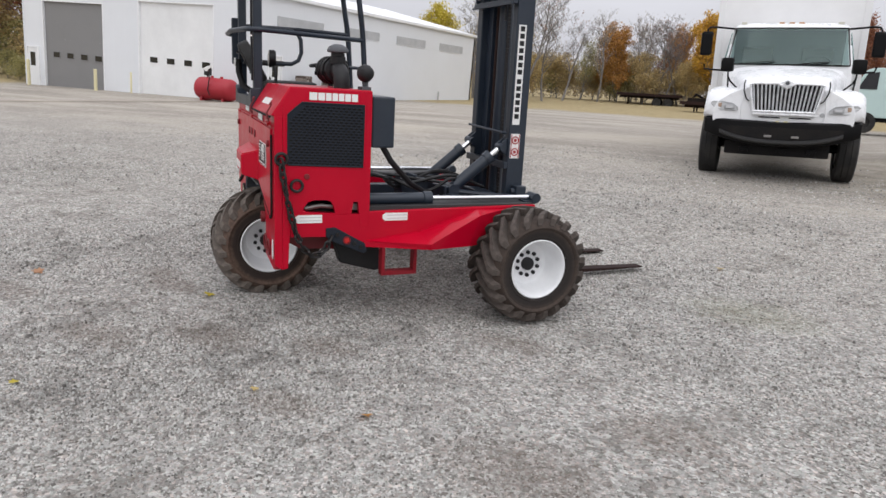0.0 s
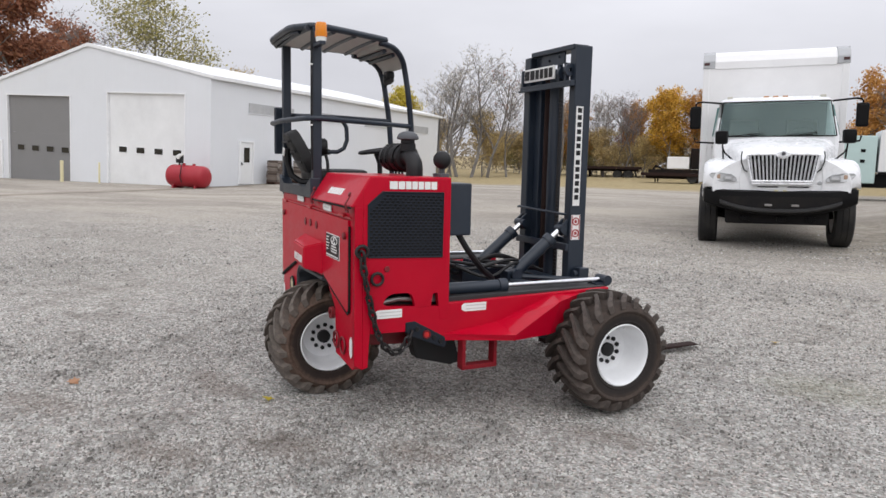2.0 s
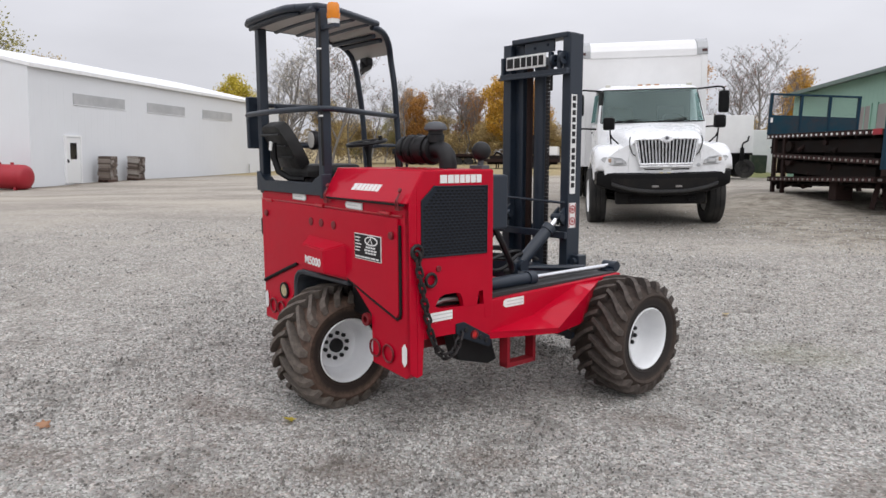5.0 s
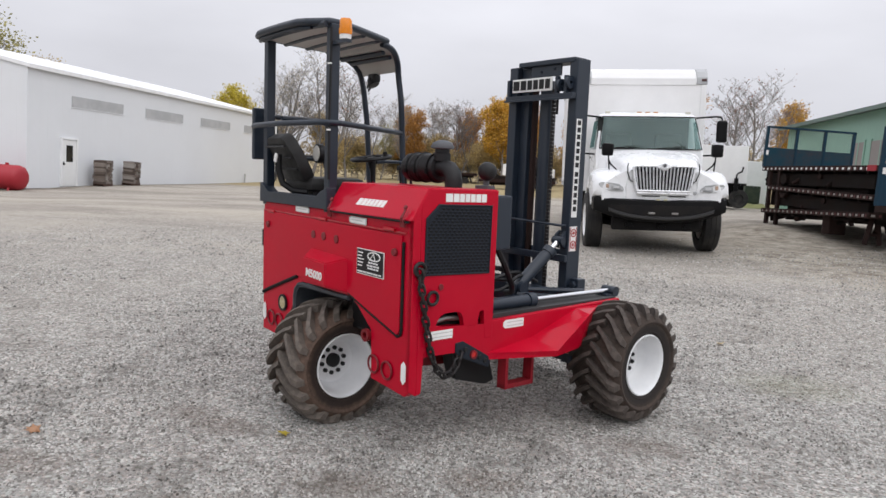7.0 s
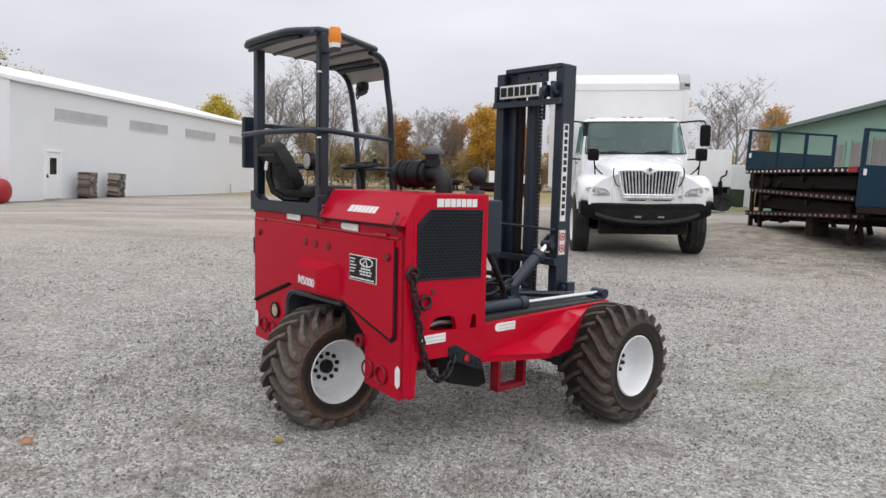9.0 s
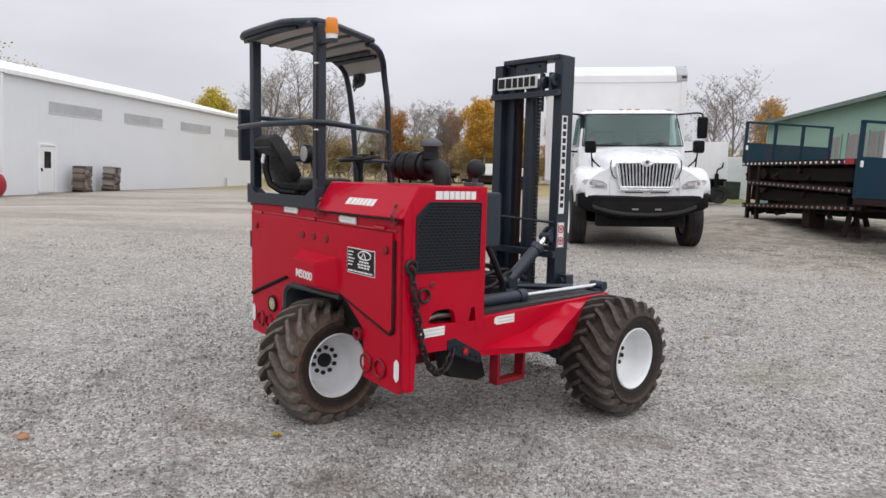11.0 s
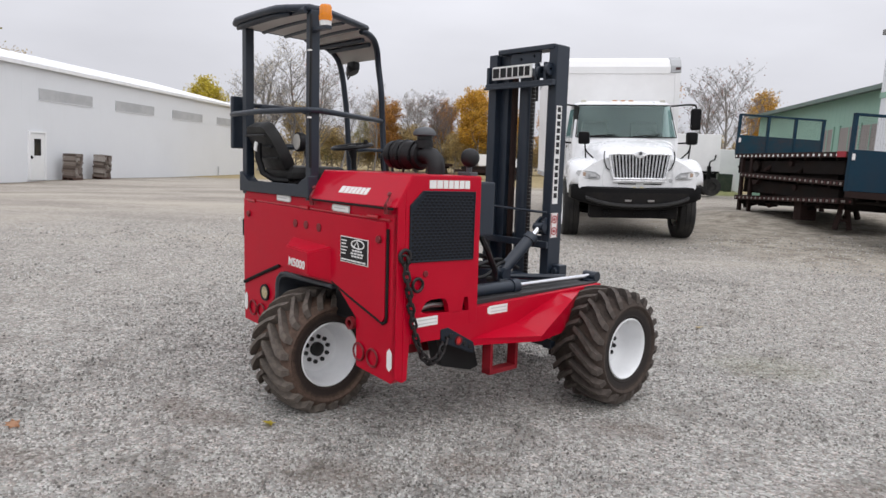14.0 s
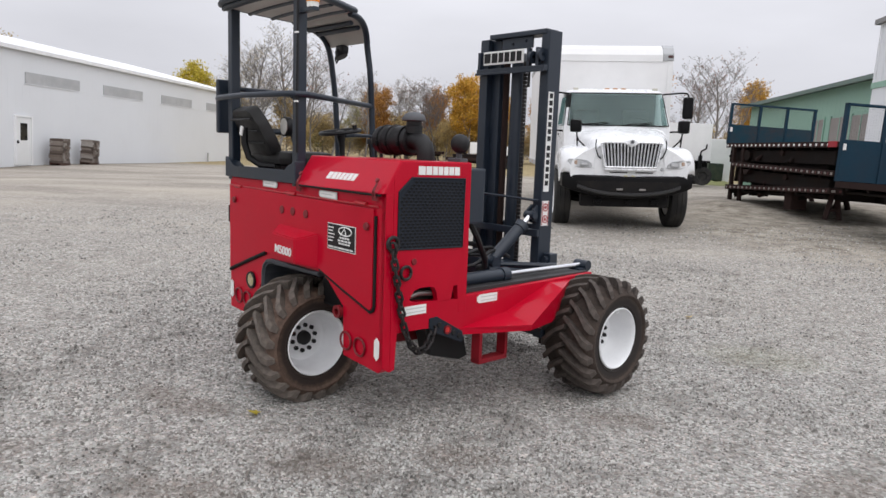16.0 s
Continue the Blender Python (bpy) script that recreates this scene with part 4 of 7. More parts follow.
for i in range(7):
    x = -0.05 + 0.07 * i
    hz = B()
    p = [Vector((0.60 - 0.05 * i, 0.62, 0.98 - 0.03 * i)), Vector((0.55 - 0.05 * i, 0.85, 0.92)), Vector((x, 1.15 + rng.uniform(-0.1, 0.1), 0.78 + rng.uniform(0, 0.10))), Vector((x + rng.uniform(-0.1, 0.1), 1.45, 0.86 + rng.uniform(-0.04, 0.06))), Vector((0.02 + 0.04 * i, 1.78, 0.80))]
    pts = []
    for j in range(len(p) - 1):
        p0, p1, p2, p3 = p[max(j - 1, 0)], p[j], p[j + 1], p[min(j + 2, len(p) - 1)]
        for t in [q / 6 for q in range(6)]:
            pts.append(0.5 * ((2 * p1) + (p2 - p0) * t + (2 * p0 - 5 * p1 + 4 * p2 - p3) * t * t + (3 * p1 - p0 - 3 * p2 + p3) * t ** 3))
    pts.append(p[-1])
    tube(hz, pts, 0.013, 7)
    part("hydraulic_hose", hz, "black", fk, "", True)
vb = box(B(), 0.02, 0.22, 1.10, 1.32, 0.72, 0.86, 0.012)
for i in range(4):
    disc(vb, (0.05 + 0.05 * i, 1.21, 0.86), (0, 0, 1), 0.017, 0.03, 10)
part("valve_block", vb, "slate", fk)
part("oil_tank", box(B(), 0.55, 0.935, 0.63, 0.785, 1.17, 1.497, 0.012), "slate", fk, "dark grey hydraulic tank")
hs2 = B()
tube(hs2, [(0.88, 0.72, 1.18), (0.89, 0.78, 1.08), (0.80, 0.95, 0.92), (0.66, 1.10, 0.84), (0.5, 1.2, 0.8)], 0.020, 8)
part("hydraulic_hose", hs2, "black", fk, "", True)

# --- mast
mast_ob = part("mast_post", box(B(), 0.393, 0.470, 1.875, 2.02, 0.27, 2.500, 0.008), "slate", fk, "dark grey welded mast post")
part("mast_post", box(B(), -0.237, -0.150, 1.875, 2.02, 0.27, 2.478, 0.008), "slate", fk, "dark grey welded mast post")
part("mast_beam", box(B(), -0.137, 0.440, 1.868, 2.005, 2.472, 2.510, 0.007), "slate", fk, "folded top beam of the mast")
part("mast_beam", box(B(), -0.225, 0.455, 1.955, 2.012, 0.30, 0.46, 0.006), "slate", fk)
part("mast_beam", box(B(), -0.225, 0.455, 1.985, 2.015, 0.98, 1.05, 0.006), "slate", fk)
hp0 = part("head_plate", box(B(), -0.020, 0.288, 1.895, 1.912, 2.386, 2.472, 0.004), "slate", fk)
for x, z in ((0.09, 2.425), (0.225, 2.440)):
    part("bolt", disc(B(), (x, 1.896, z), (0, -1, 0), 0.011, 0.010, 6), "grille", hp0)
for x0, x1 in ((-0.148, -0.062), (0.345, 0.391)):
    part("inner_mast_post", box(B(), x0, x1, 1.93, 2.015, 0.33, 2.470, 0.005), "slate", fk)
part("inner_mast_beam", box(B(), -0.145, 0.385, 1.97, 2.01, 0.50, 0.62, 0.005), "slate", fk)
part("lift_cylinder", tube(B(), [(0.098, 1.97, 0.35), (0.098, 1.97, 2.36)], 0.055, 20), "slate", fk, "", True)
part("lift_rod", tube(B(), [(-0.030, 1.975, 0.40), (-0.030, 1.975, 2.38)], 0.026, 14), "dark_rust", fk, "brown oiled rod", True)
cb = box(B(), -0.234, 0.465, 1.832, 1.873, 2.202, 2.244, 0.005)
box(cb, -0.234, 0.465, 1.815, 1.832, 2.196, 2.212, 0.003)
for x in (-0.225, 0.285, 0.372):
    box(cb, x, x + 0.028, 1.835, 1.870, 2.244, 2.375, 0.004)
part("mast_crosshead", cb, "slate", mast_ob)
for x, z in ((0.318, 2.305), (0.405, 2.320)):
    part("pulley", disc(B(), (x, 1.852, z), (1, 0, 0), 0.046, 0.026, 20, hole=0.014), "slate", mast_ob)
part("stop_rod", tube(B(), [(0.300, 1.86, 2.21), (0.300, 1.86, 2.09)], 0.010, 8), "black", mast_ob)
np_ = part("name_board", box(B(), -0.140, 0.270, 1.812, 1.830, 2.268, 2.370, 0.004), "white_label", mast_ob, "white board with dark lettering blocks")
lettering((-0.128, 1.8105, 2.283), (1, 0, 0), (0, 0, 1), [0.066, 0.060, 0.048, 0.048, 0.048, 0.048], 0.072, 0.002, 0.0135, "black", np_)
part("mast_brace", box(B(), -0.245, 0.472, 1.845, 1.874, 0.972, 1.026, 0.006), "slate", mast_ob)
for x in (-0.235, 0.345):
    bs_ = tube(B(), [(x + 0.02, 1.835, 1.137), (x + 0.105, 1.835, 1.137)], 0.031, 20)
    prism(bs_, [(1.83, 1.10), (1.88, 1.07), (1.88, 1.215), (1.83, 1.175)], "x", x + 0.022, x + 0.045, 0.005)
    prism(bs_, [(1.83, 1.10), (1.88, 1.07), (1.88, 1.215), (1.83, 1.175)], "x", x + 0.080, x + 0.103, 0.005)
    part("mast_bracket", bs_, "slate", mast_ob, "", True)
tr = B()
tube(tr, [(-0.235, 1.855, 1.262), (-0.20, 1.838, 1.268), (0.43, 1.838, 1.250), (0.455, 1.855, 1.250)], 0.010, 8)
part("tie_rod", tr, "slate", mast_ob)
ft = box(B(), 0.470, 0.545, 1.93, 2.02, 0.69, 0.845, 0.008)
tube(ft, [(0.505, 1.90, 0.80), (0.505, 1.94, 0.80)], 0.026, 12)
box(ft, 0.44, 0.61, 1.90, 2.05, 0.62, 0.70, 0.008)
part("mast_foot", ft, "slate", mast_ob)
for x in (0.176, 0.196):
    ch = B()
    for i in range(62):
        box(ch, x - 0.008, x + 0.008, 1.945, 1.957, 0.50 + i * 0.029, 0.50 + i * 0.029 + 0.026)
    part("lift_chain", ch, "chain", mast_ob)
st = part("strip_label", box(B(), 0.470, 0.4725, 1.893, 1.955, 1.315, 2.055), "white_label", mast_ob, "white upright label with dark lettering blocks")
lettering((0.4727, 1.905, 2.044), (0, 0, -1), (0, 1, 0), [0.036] * 7 + [0.001] + [0.036] * 6, 0.038, 0.001, 0.0165, "black", st)
wl_ = part("warning_label", box(B(), 0.470, 0.4722, 1.890, 1.970, 1.055, 1.245), "white_label", mast_ob, "white warning label with red shapes")
wb = B()
for i in range(2):
    disc(wb, (0.4722, 1.930, 1.105 + 0.09 * i), (1, 0, 0), 0.032, 0.001, 18, hole=0.022)
    disc(wb, (0.4722, 1.930, 1.105 + 0.09 * i), (1, 0, 0), 0.014, 0.001, 12)
for y0 in (1.893, 1.960):
    plate(wb, (0.4722, y0, 1.060), (0, 1, 0), (0, 0, 1), 0.007, 0.18, 0.001)
part("warning_shapes", wb, "tape_red", wl_)
# forks and carriage
cg = box(B(), -0.50, 0.70, 2.10, 2.15, 0.13, 0.20, 0.006)
box(cg, -0.50, 0.70, 2.10, 2.15, 0.50, 0.57, 0.006)
for x in (-0.19, 0.31):
    box(cg, x, x + 0.08, 2.06, 2.12, 0.13, 0.62, 0.006)
part("fork_carriage", cg, "slate", fk)
for x in (0.30, -0.30):
    fo = prism(B(), [(2.15, 0.62), (2.15, 0.055), (3.36, 0.075), (3.36, 0.085), (2.20, 0.10), (2.20, 0.62)], "x", x, x + 0.10, 0.004)
    part("fork", fo, "dark_rust", fk, "dark rusty steel fork")

# --- operator's station: posts, canopy, guard bars
for x, y, h in ((-0.795, 0.030, 2.49), (0.068, 0.030, 2.50)):
    p = B()
    box(p, x - 0.031, x + 0.031, y - 0.031, y + 0.031, 1.34, h, 0.007)
    part("rear_post", p, "slate", fk)


def roof_z(x, y):
    u = (x + 0.37) / 0.45
    return 2.522 - 0.012 * u * u


cv = B()
rows = []
for j in range(9):
    y = -0.095 + 0.745 * j / 8
    xl = -0.785 - 0.095 * j / 8
    xr = float(np.interp(y, (-0.095, 0.0, 0.10, 0.65), (-0.07, 0.075, 0.065, -0.25)))
    rows.append([(xl + (xr - xl) * i / 8, y + (0.03 if i in (0, 8) and j == 0 else 0), roof_z(xl + (xr - xl) * i / 8, y)) for i in range(9)])
top = [[cv.verts.new(p) for p in r] for r in rows]
bot = [[cv.verts.new((x, y, z - 0.02)) for x, y, z in r] for r in rows]
for j in range(8):
    for i in range(8):
        cv.faces.new((top[j][i], top[j][i + 1], top[j + 1][i + 1], top[j + 1][i]))
        cv.faces.new((bot[j][i], bot[j][i + 1], bot[j + 1][i + 1], bot[j + 1][i]))
for a, b in ((0, 1), (8, -1)):
    for i in range(8):
        cv.faces.new((top[a][i], top[a][i + 1], bot[a][i + 1], bot[a][i]))
        cv.faces.new((top[i][a], top[i + 1][a], bot[i + 1][a], bot[i][a]))
canopy = part("canopy", cv, "canopy", fk, "pale canopy sheet in a dark tube frame", True)
edge = B()
tube(edge, [(x, y, z) for x, y, z in rows[0]], 0.024, 10)
tube(edge, [(x, y + 0.018, z - 0.030) for x, y, z in rows[0]], 0.014, 8)
part("canopy_frame", edge, "slate", canopy, "", True)
for i in (0, 8):
    e = B()
    tube(e, [r[i] for r in rows], 0.023, 10)
    part("canopy_frame", e, "slate", canopy, "", True)
part("canopy_frame", tube(B(), rows[8], 0.022, 10), "slate", canopy, "", True)
for j in (1, 3, 5, 7):
    rb = B()
    tube(rb, [(x, y - 0.02, z - 0.014) for x, y, z in rows[j][0:9]], 0.022, 8)
    part("canopy_rib", rb, "slate", canopy)
for xt, xm, xb in ((-0.25, -0.41, -0.435), (-0.885, -0.895, -0.905)):
    fp = B()
    z0 = roof_z(xt, 0.64) - 0.032
    pts = [(xt + 0.01, 0.60, z0 + 0.004), (xt, 0.65, z0), (xt * 0.66 + xm * 0.34, 0.75, z0 - 0.022), (xt * 0.25 + xm * 0.75, 0.835, z0 - 0.085), (xm, 0.88, z0 - 0.19), (xm, 0.91, 2.12), (xb, 0.945, 1.90), (xb, 0.985, 1.34)]
    sm = []
    V = [Vector(p) for p in pts]
    for j in range(len(V) - 1):
        p0, p1, p2, p3 = V[max(j - 1, 0)], V[j], V[j + 1], V[min(j + 2, len(V) - 1)]
        for t in [q / 5 for q in range(5)]:
            sm.append(0.5 * ((2 * p1) + (p2 - p0) * t + (2 * p0 - 5 * p1 + 4 * p2 - p3) * t * t + (3 * p1 - p0 - 3 * p2 + p3) * t ** 3))
    sm.append(V[-1])
    tube(fp, sm, 0.0225, 12)
    part("front_post", fp, "slate", fk, "", True)
# curved front visor between the front posts
vz = B()
vr = []
for j in range(7):
    t = max(0.0, (j - 1) / 5)
    y, z = 0.645 + 0.235 * math.sin(t * 1.45), roof_z(-0.58, 0.64) - 0.045 - 0.140 * (1 - math.cos(t * 1.45))
    if j == 0:
        y, z = 0.63, roof_z(-0.58, 0.63) - 0.004
    xl, xr = -0.885, -0.255 - 0.15 * t
    vr.append([vz.verts.new((xl + (xr - xl) * i / 4, y, z)) for i in range(5)] + [vz.verts.new((xr + (xl - xr) * i / 4, y - 0.012, z - 0.006)) for i in range(5)])
for a, b in zip(vr, vr[1:]):
    for i in range(10):
        vz.faces.new((a[i], a[(i + 1) % 10], b[(i + 1) % 10], b[i]))
vz.faces.new(vr[0]), vz.faces.new(vr[-1])
visor = part("visor", vz, "canopy", fk, "", True)
for t in (0.10, 0.36):
    y, z = 0.645 + 0.235 * math.sin(t * 1.45), roof_z(-0.58, 0.64) - 0.045 - 0.140 * (1 - math.cos(t * 1.45))
    rb = tube(B(), [(-0.87, y - 0.012, z - 0.024), (-0.30 - 0.14 * t, y - 0.012, z - 0.024)], 0.018, 6)
    part("canopy_rib", rb, "slate", visor)
wk = B()
box(wk, -0.745, -0.655, 0.82, 0.89, 2.285, 2.352, 0.02)
lathe(wk, [(0.0, -0.05), (0.035, -0.045), (0.046, 0.0), (0.046, 0.012), (0.0, 0.014)], 16, Matrix.Translation((-0.70, 0.85, 2.275)) @ pose(0, 0, 0, 0, 60, 20))
tube(wk, [(-0.73, 0.86, 2.27), (-0.765, 0.85, 2.225), (-0.78, 0.85, 2.26), (-0.77, 0.86, 2.30)], 0.007, 6)
part("work_light", wk, "black", fk)
for pts, r in (([(-0.87, -0.055, 1.895), (-0.78, -0.085, 1.895), (-0.40, -0.10, 1.90), (0.04, -0.05, 1.90), (0.108, -0.02, 1.90), (0.122, 0.05, 1.90), (-0.16, 0.50, 1.90), (-0.43, 0.93, 1.90)], 0.0185),
               ([(-0.87, 0.04, 1.97), (-0.86, 0.50, 1.97), (-0.90, 0.95, 1.96)], 0.017),
               ([(-0.70, 0.08, 1.955), (-0.69, 0.40, 1.95), (-0.685, 0.46, 1.925), (-0.68, 0.485, 1.88), (-0.68, 0.49, 1.78), (-0.68, 0.465, 1.715), (-0.68, 0.41, 1.685), (-0.68, 0.20, 1.68)], 0.017)):
    gb = B()
    tube(gb, pts, r, 10)
    part("guard_bar", gb, "slate", fk, "", True)
ct = box(B(), -0.940, -0.900, -0.040, 0.060, 1.66, 2.03, 0.012)
part("control_box", ct, "slate", fk)
cd = B()
tube(cd, [(0.110, -0.012, 2.47), (0.114, -0.014, 2.2), (0.109, -0.014, 1.9), (0.112, -0.012, 1.55)], 0.009, 6)
part("cable", cd, "black", fk)
for z in (1.85, 2.25):
    part("cable_clip", box(B(), 0.099, 0.122, -0.028, -0.010, z, z + 0.010), "white_label", fk)
bc = B()
lathe(bc, [(0.0, 2.39), (0.034, 2.39), (0.036, 2.418), (0.0, 2.418)], 20, Matrix(((0, 0, 1, 0.222), (0, 1, 0, 0.02), (1, 0, 0, 0), (0, 0, 0, 1))))
base = part("beacon_base", bc, "white_label", fk)
bl = B()
lathe(bl, [(0.0, 2.418), (0.039, 2.418), (0.041, 2.45), (0.037, 2.452), (0.037, 2.497), (0.030, 2.510), (0.0, 2.510)], 24, Matrix(((0, 0, 1, 0.222), (0, 1, 0, 0.02), (1, 0, 0, 0), (0, 0, 0, 1))))
part("beacon", bl, "amber", fk, "amber warning beacon", True)
bk = box(B(), 0.105, 0.262, 0.0, 0.04, 2.368, 2.39, 0.003)
part("beacon_bracket", bk, "slate", fk)
# seat, steering wheel, levers
sb = B()
box(sb, -0.74, -0.34, 0.12, 0.56, 1.455, 1.55, 0.04)
seat = part("seat_cushion", sb, "vinyl", fk, "black vinyl seat", True)
sb2 = prism(B(), [(-0.20, 0.0), (0.20, 0.0), (0.215, 0.10), (0.205, 0.22), (0.17, 0.31), (0.12, 0.335), (-0.12, 0.335), (-0.17, 0.31), (-0.205, 0.22), (-0.215, 0.10)], "y", -0.045, 0.045, 0.025)
bmesh.ops.transform(sb2, matrix=Matrix.Translation((-0.575, 0.155, 1.535)) @ pose(0, 0, 0, 28, 0, -6), verts=sb2.verts[:])
sback = part("seat_back", sb2, "vinyl", fk, "", True)
for i in range(3):
    rib = B()
    tube(rib, [(-0.75, 0.085 - 0.05 * i, 1.60 + 0.075 * i), (-0.40, 0.05 - 0.05 * i, 1.60 + 0.075 * i)], 0.009, 6)
    part("seat_rib", rib, "black", sback)
sf = B()
tube(sf, [(-0.52, -0.035, 1.70), (-0.53, -0.03, 1.60), (-0.52, 0.0, 1.50), (-0.48, 0.06, 1.455), (-0.42, 0.14, 1.45)], 0.024, 8)
part("seat_frame", sf, "black", fk, "", True)
part("seat_belt", box(B(), -0.015, 0.015, -0.006, 0.006, -0.03, 0.03, 0.003, Matrix.Translation((-0.505, -0.062, 1.675)) @ pose(0, 0, 0, 0, 18, 0)), "white_label", fk, "pale seat belt buckle")
ml = B()
disc(ml, (-0.375, 0.180, 1.715), (0.10, 0.99, 0), 0.066, 0.05, 24)
rl_ = part("round_lamp", ml, "black", fk, "round black lamp with a pale lens", True)
part("lens", disc(B(), (-0.375, 0.178, 1.715), (-0.10, -0.99, 0), 0.054, 0.006, 24), "canopy", rl_)
tube_ = tube(B(), [(-0.325, 0.21, 1.66), (-0.31, 0.22, 1.60), (-0.30, 0.225, 1.32)], 0.012, 7)
part("lamp_stalk", tube_, "black", rl_)
for x in (-0.70,):
    ab = box(B(), x - 0.035, x + 0.035, 0.12, 0.36, 1.66, 1.705, 0.02)
    part("armrest", ab, "vinyl", fk, "", True)
part("seat_base", box(B(), -0.70, -0.38, 0.16, 0.52, 1.33, 1.46, 0.01), "black", fk)
swm = Matrix.Translation((-0.412, 0.655, 1.700)) @ pose(0, 0, 0, 9, 0, 0) @ Matrix.Scale(0.86, 4)
sw = B()
tube(sw, [swm @ Vector(p) for p in arc((0, 0, 0), 0.165, 0, 360, 28, (0, 1))], 0.014, 8, cap=False)
for a in (90, 210, 330):
    tube(sw, [swm @ Vector((0, 0, -0.02)), swm @ Vector((0.16 * math.cos(radians(a)), 0.16 * math.sin(radians(a)), 0))], 0.010, 6)
tube(sw, [swm @ Vector((0.14, 0.05, 0)), swm @ Vector((0.14, 0.05, 0.05))], 0.016, 8)
tube(sw, [swm @ Vector((0, 0, 0.01)), swm @ Vector((0, 0, -0.05))], 0.03, 10)
part("steering_wheel", sw, "black", fk, "", True)
sc_ = B()
tube(sc_, [swm @ Vector((0, 0, -0.03)), (-0.41, 0.672, 1.60), (-0.405, 0.675, 1.45), (-0.40, 0.68, 1.32)], [0.034, 0.020, 0.019, 0.026], 10)
part("steering_column", sc_, "black", fk, "", True)
part("grab_bar", tube(B(), [(-0.41, 0.70, 1.672), (-0.42, 0.80, 1.680), (-0.43, 0.95, 1.680)], 0.013, 8), "slate", fk)
for i in range(3):
    lv = B()
    tube(lv, [(-0.06 + 0.06 * i, 0.70, 1.33), (-0.06 + 0.06 * i, 0.66, 1.62)], 0.009, 6)
    disc(lv, (-0.06 + 0.06 * i, 0.655, 1.62), (0, 0, 1), 0.018, 0.035, 10)
    part("control_lever", lv, "black", fk)
# air cleaner, exhaust cap, side lamp
ac = B()
lathe(ac, [(0.0, 0.275), (0.078, 0.275), (0.086, 0.29), (0.086, 0.34), (0.092, 0.345), (0.092, 0.37), (0.086, 0.375), (0.086, 0.42), (0.092, 0.425), (0.092, 0.45), (0.086, 0.455), (0.086, 0.565), (0.078, 0.58), (0.045, 0.585)], 32, Matrix.Translation((0.034, 0.475, 1.648)))
cleaner = part("air_cleaner", ac, "black", fk, "black ribbed air cleaner canister", True)
for x in (0.345, 0.430, 0.545):
    part("clamp_band", lathe(B(), [(0.085, x), (0.0945, x), (0.0945, x + 0.010), (0.085, x + 0.010)], 32, Matrix.Translation((0.034, 0.475, 1.648))), "bumper", cleaner)
    part("clamp_bolt", box(B(), x + 0.030, x + 0.048, 0.373, 0.39, 1.61, 1.64, 0.004), "bumper", cleaner)
eb = B()
tube(eb, [(0.60, 0.475, 1.648), (0.66, 0.475, 1.648), (0.700, 0.475, 1.638), (0.728, 0.475, 1.612), (0.738, 0.475, 1.57), (0.738, 0.475, 1.52)], 0.053, 16)
part("air_elbow", eb, "black", cleaner, "", True)
rc = B()
zx = Matrix(((0, 0, 1, 0.622), (0, 1, 0, 0.475), (1, 0, 0, 0), (0, 0, 0, 1)))
lathe(rc, [(0.0, 1.762), (0.056, 1.762), (0.070, 1.766), (0.071, 1.778), (0.058, 1.800), (0.030, 1.814), (0.0, 1.817)], 28, zx)
part("rain_cap", rc, "cap_grey", cleaner, "grey metal rain cap", True)
part("cap_stem", lathe(B(), [(0.0, 1.69), (0.052, 1.69), (0.052, 1.735), (0.045, 1.74), (0.045, 1.763), (0.0, 1.763)], 24, zx), "black", cleaner, "", True)
ball = B()
lathe(ball, [(0.0, -0.055), (0.04, -0.045), (0.060, -0.012), (0.062, 0.01), (0.052, 0.035), (0.028, 0.05), (0.0, 0.054)], 24, Matrix.Translation((0.912, 0.585, 1.638)) @ pose(0, 0, 0, 0, 0, -60) @ Matrix.Scale(0.91, 4))
bl2 = part("side_lamp", ball, "black", fk, "", True)
bs = B()
tube(bs, [(0.90, 0.59, 1.53), (0.90, 0.59, 1.60)], 0.018, 8)
box(bs, 0.84, 0.95, 0.555, 0.615, 1.53, 1.555, 0.004)
part("lamp_stalk", bs, "cap_grey", bl2)

# --- stabiliser leg, step, chain
jb = prism(B(), [(0.325, 0.60), (0.325, 0.655), (0.385, 0.66), (0.59, 0.545), (0.605, 0.50), (0.585, 0.476), (0.37, 0.565)], "x", 0.955, 0.99, 0.006)
jack = part("stabiliser_leg", jb, "grille", fk, "dark folded stabiliser bracket")
part("stabiliser_foot", prism(B(), [(0.40, 0.58), (0.72, 0.50), (0.770, 0.335), (0.70, 0.318), (0.455, 0.385)], "x", 0.76, 0.86, 0.012), "black", jack)
for y, z in ((0.515, 0.548), (0.56, 0.523), (0.40, 0.61)):
    part("bolt", disc(B(), (0.985, y, z), (1, 0, 0), 0.016, 0.012, 10), "black", jack)
part("pin", disc(B(), (0.986, 0.463, 0.573), (1, 0, 0), 0.026, 0.014, 18, hole=0.019), "red_grimy_shaded", jack)
part("pin_core", disc(B(), (0.986, 0.463, 0.573), (1, 0, 0), 0.019, 0.011, 14), "lamp_red", jack)
stp = B()
for y in (0.705, 0.930):
    box(stp, 0.965, 1.035, y - 0.012, y + 0.012, 0.335, 0.56, 0.003)
box(stp, 0.965, 1.035, 0.693, 0.942, 0.330, 0.358, 0.003)
part("step", stp, "step_red", fk, "red hanging step bar")
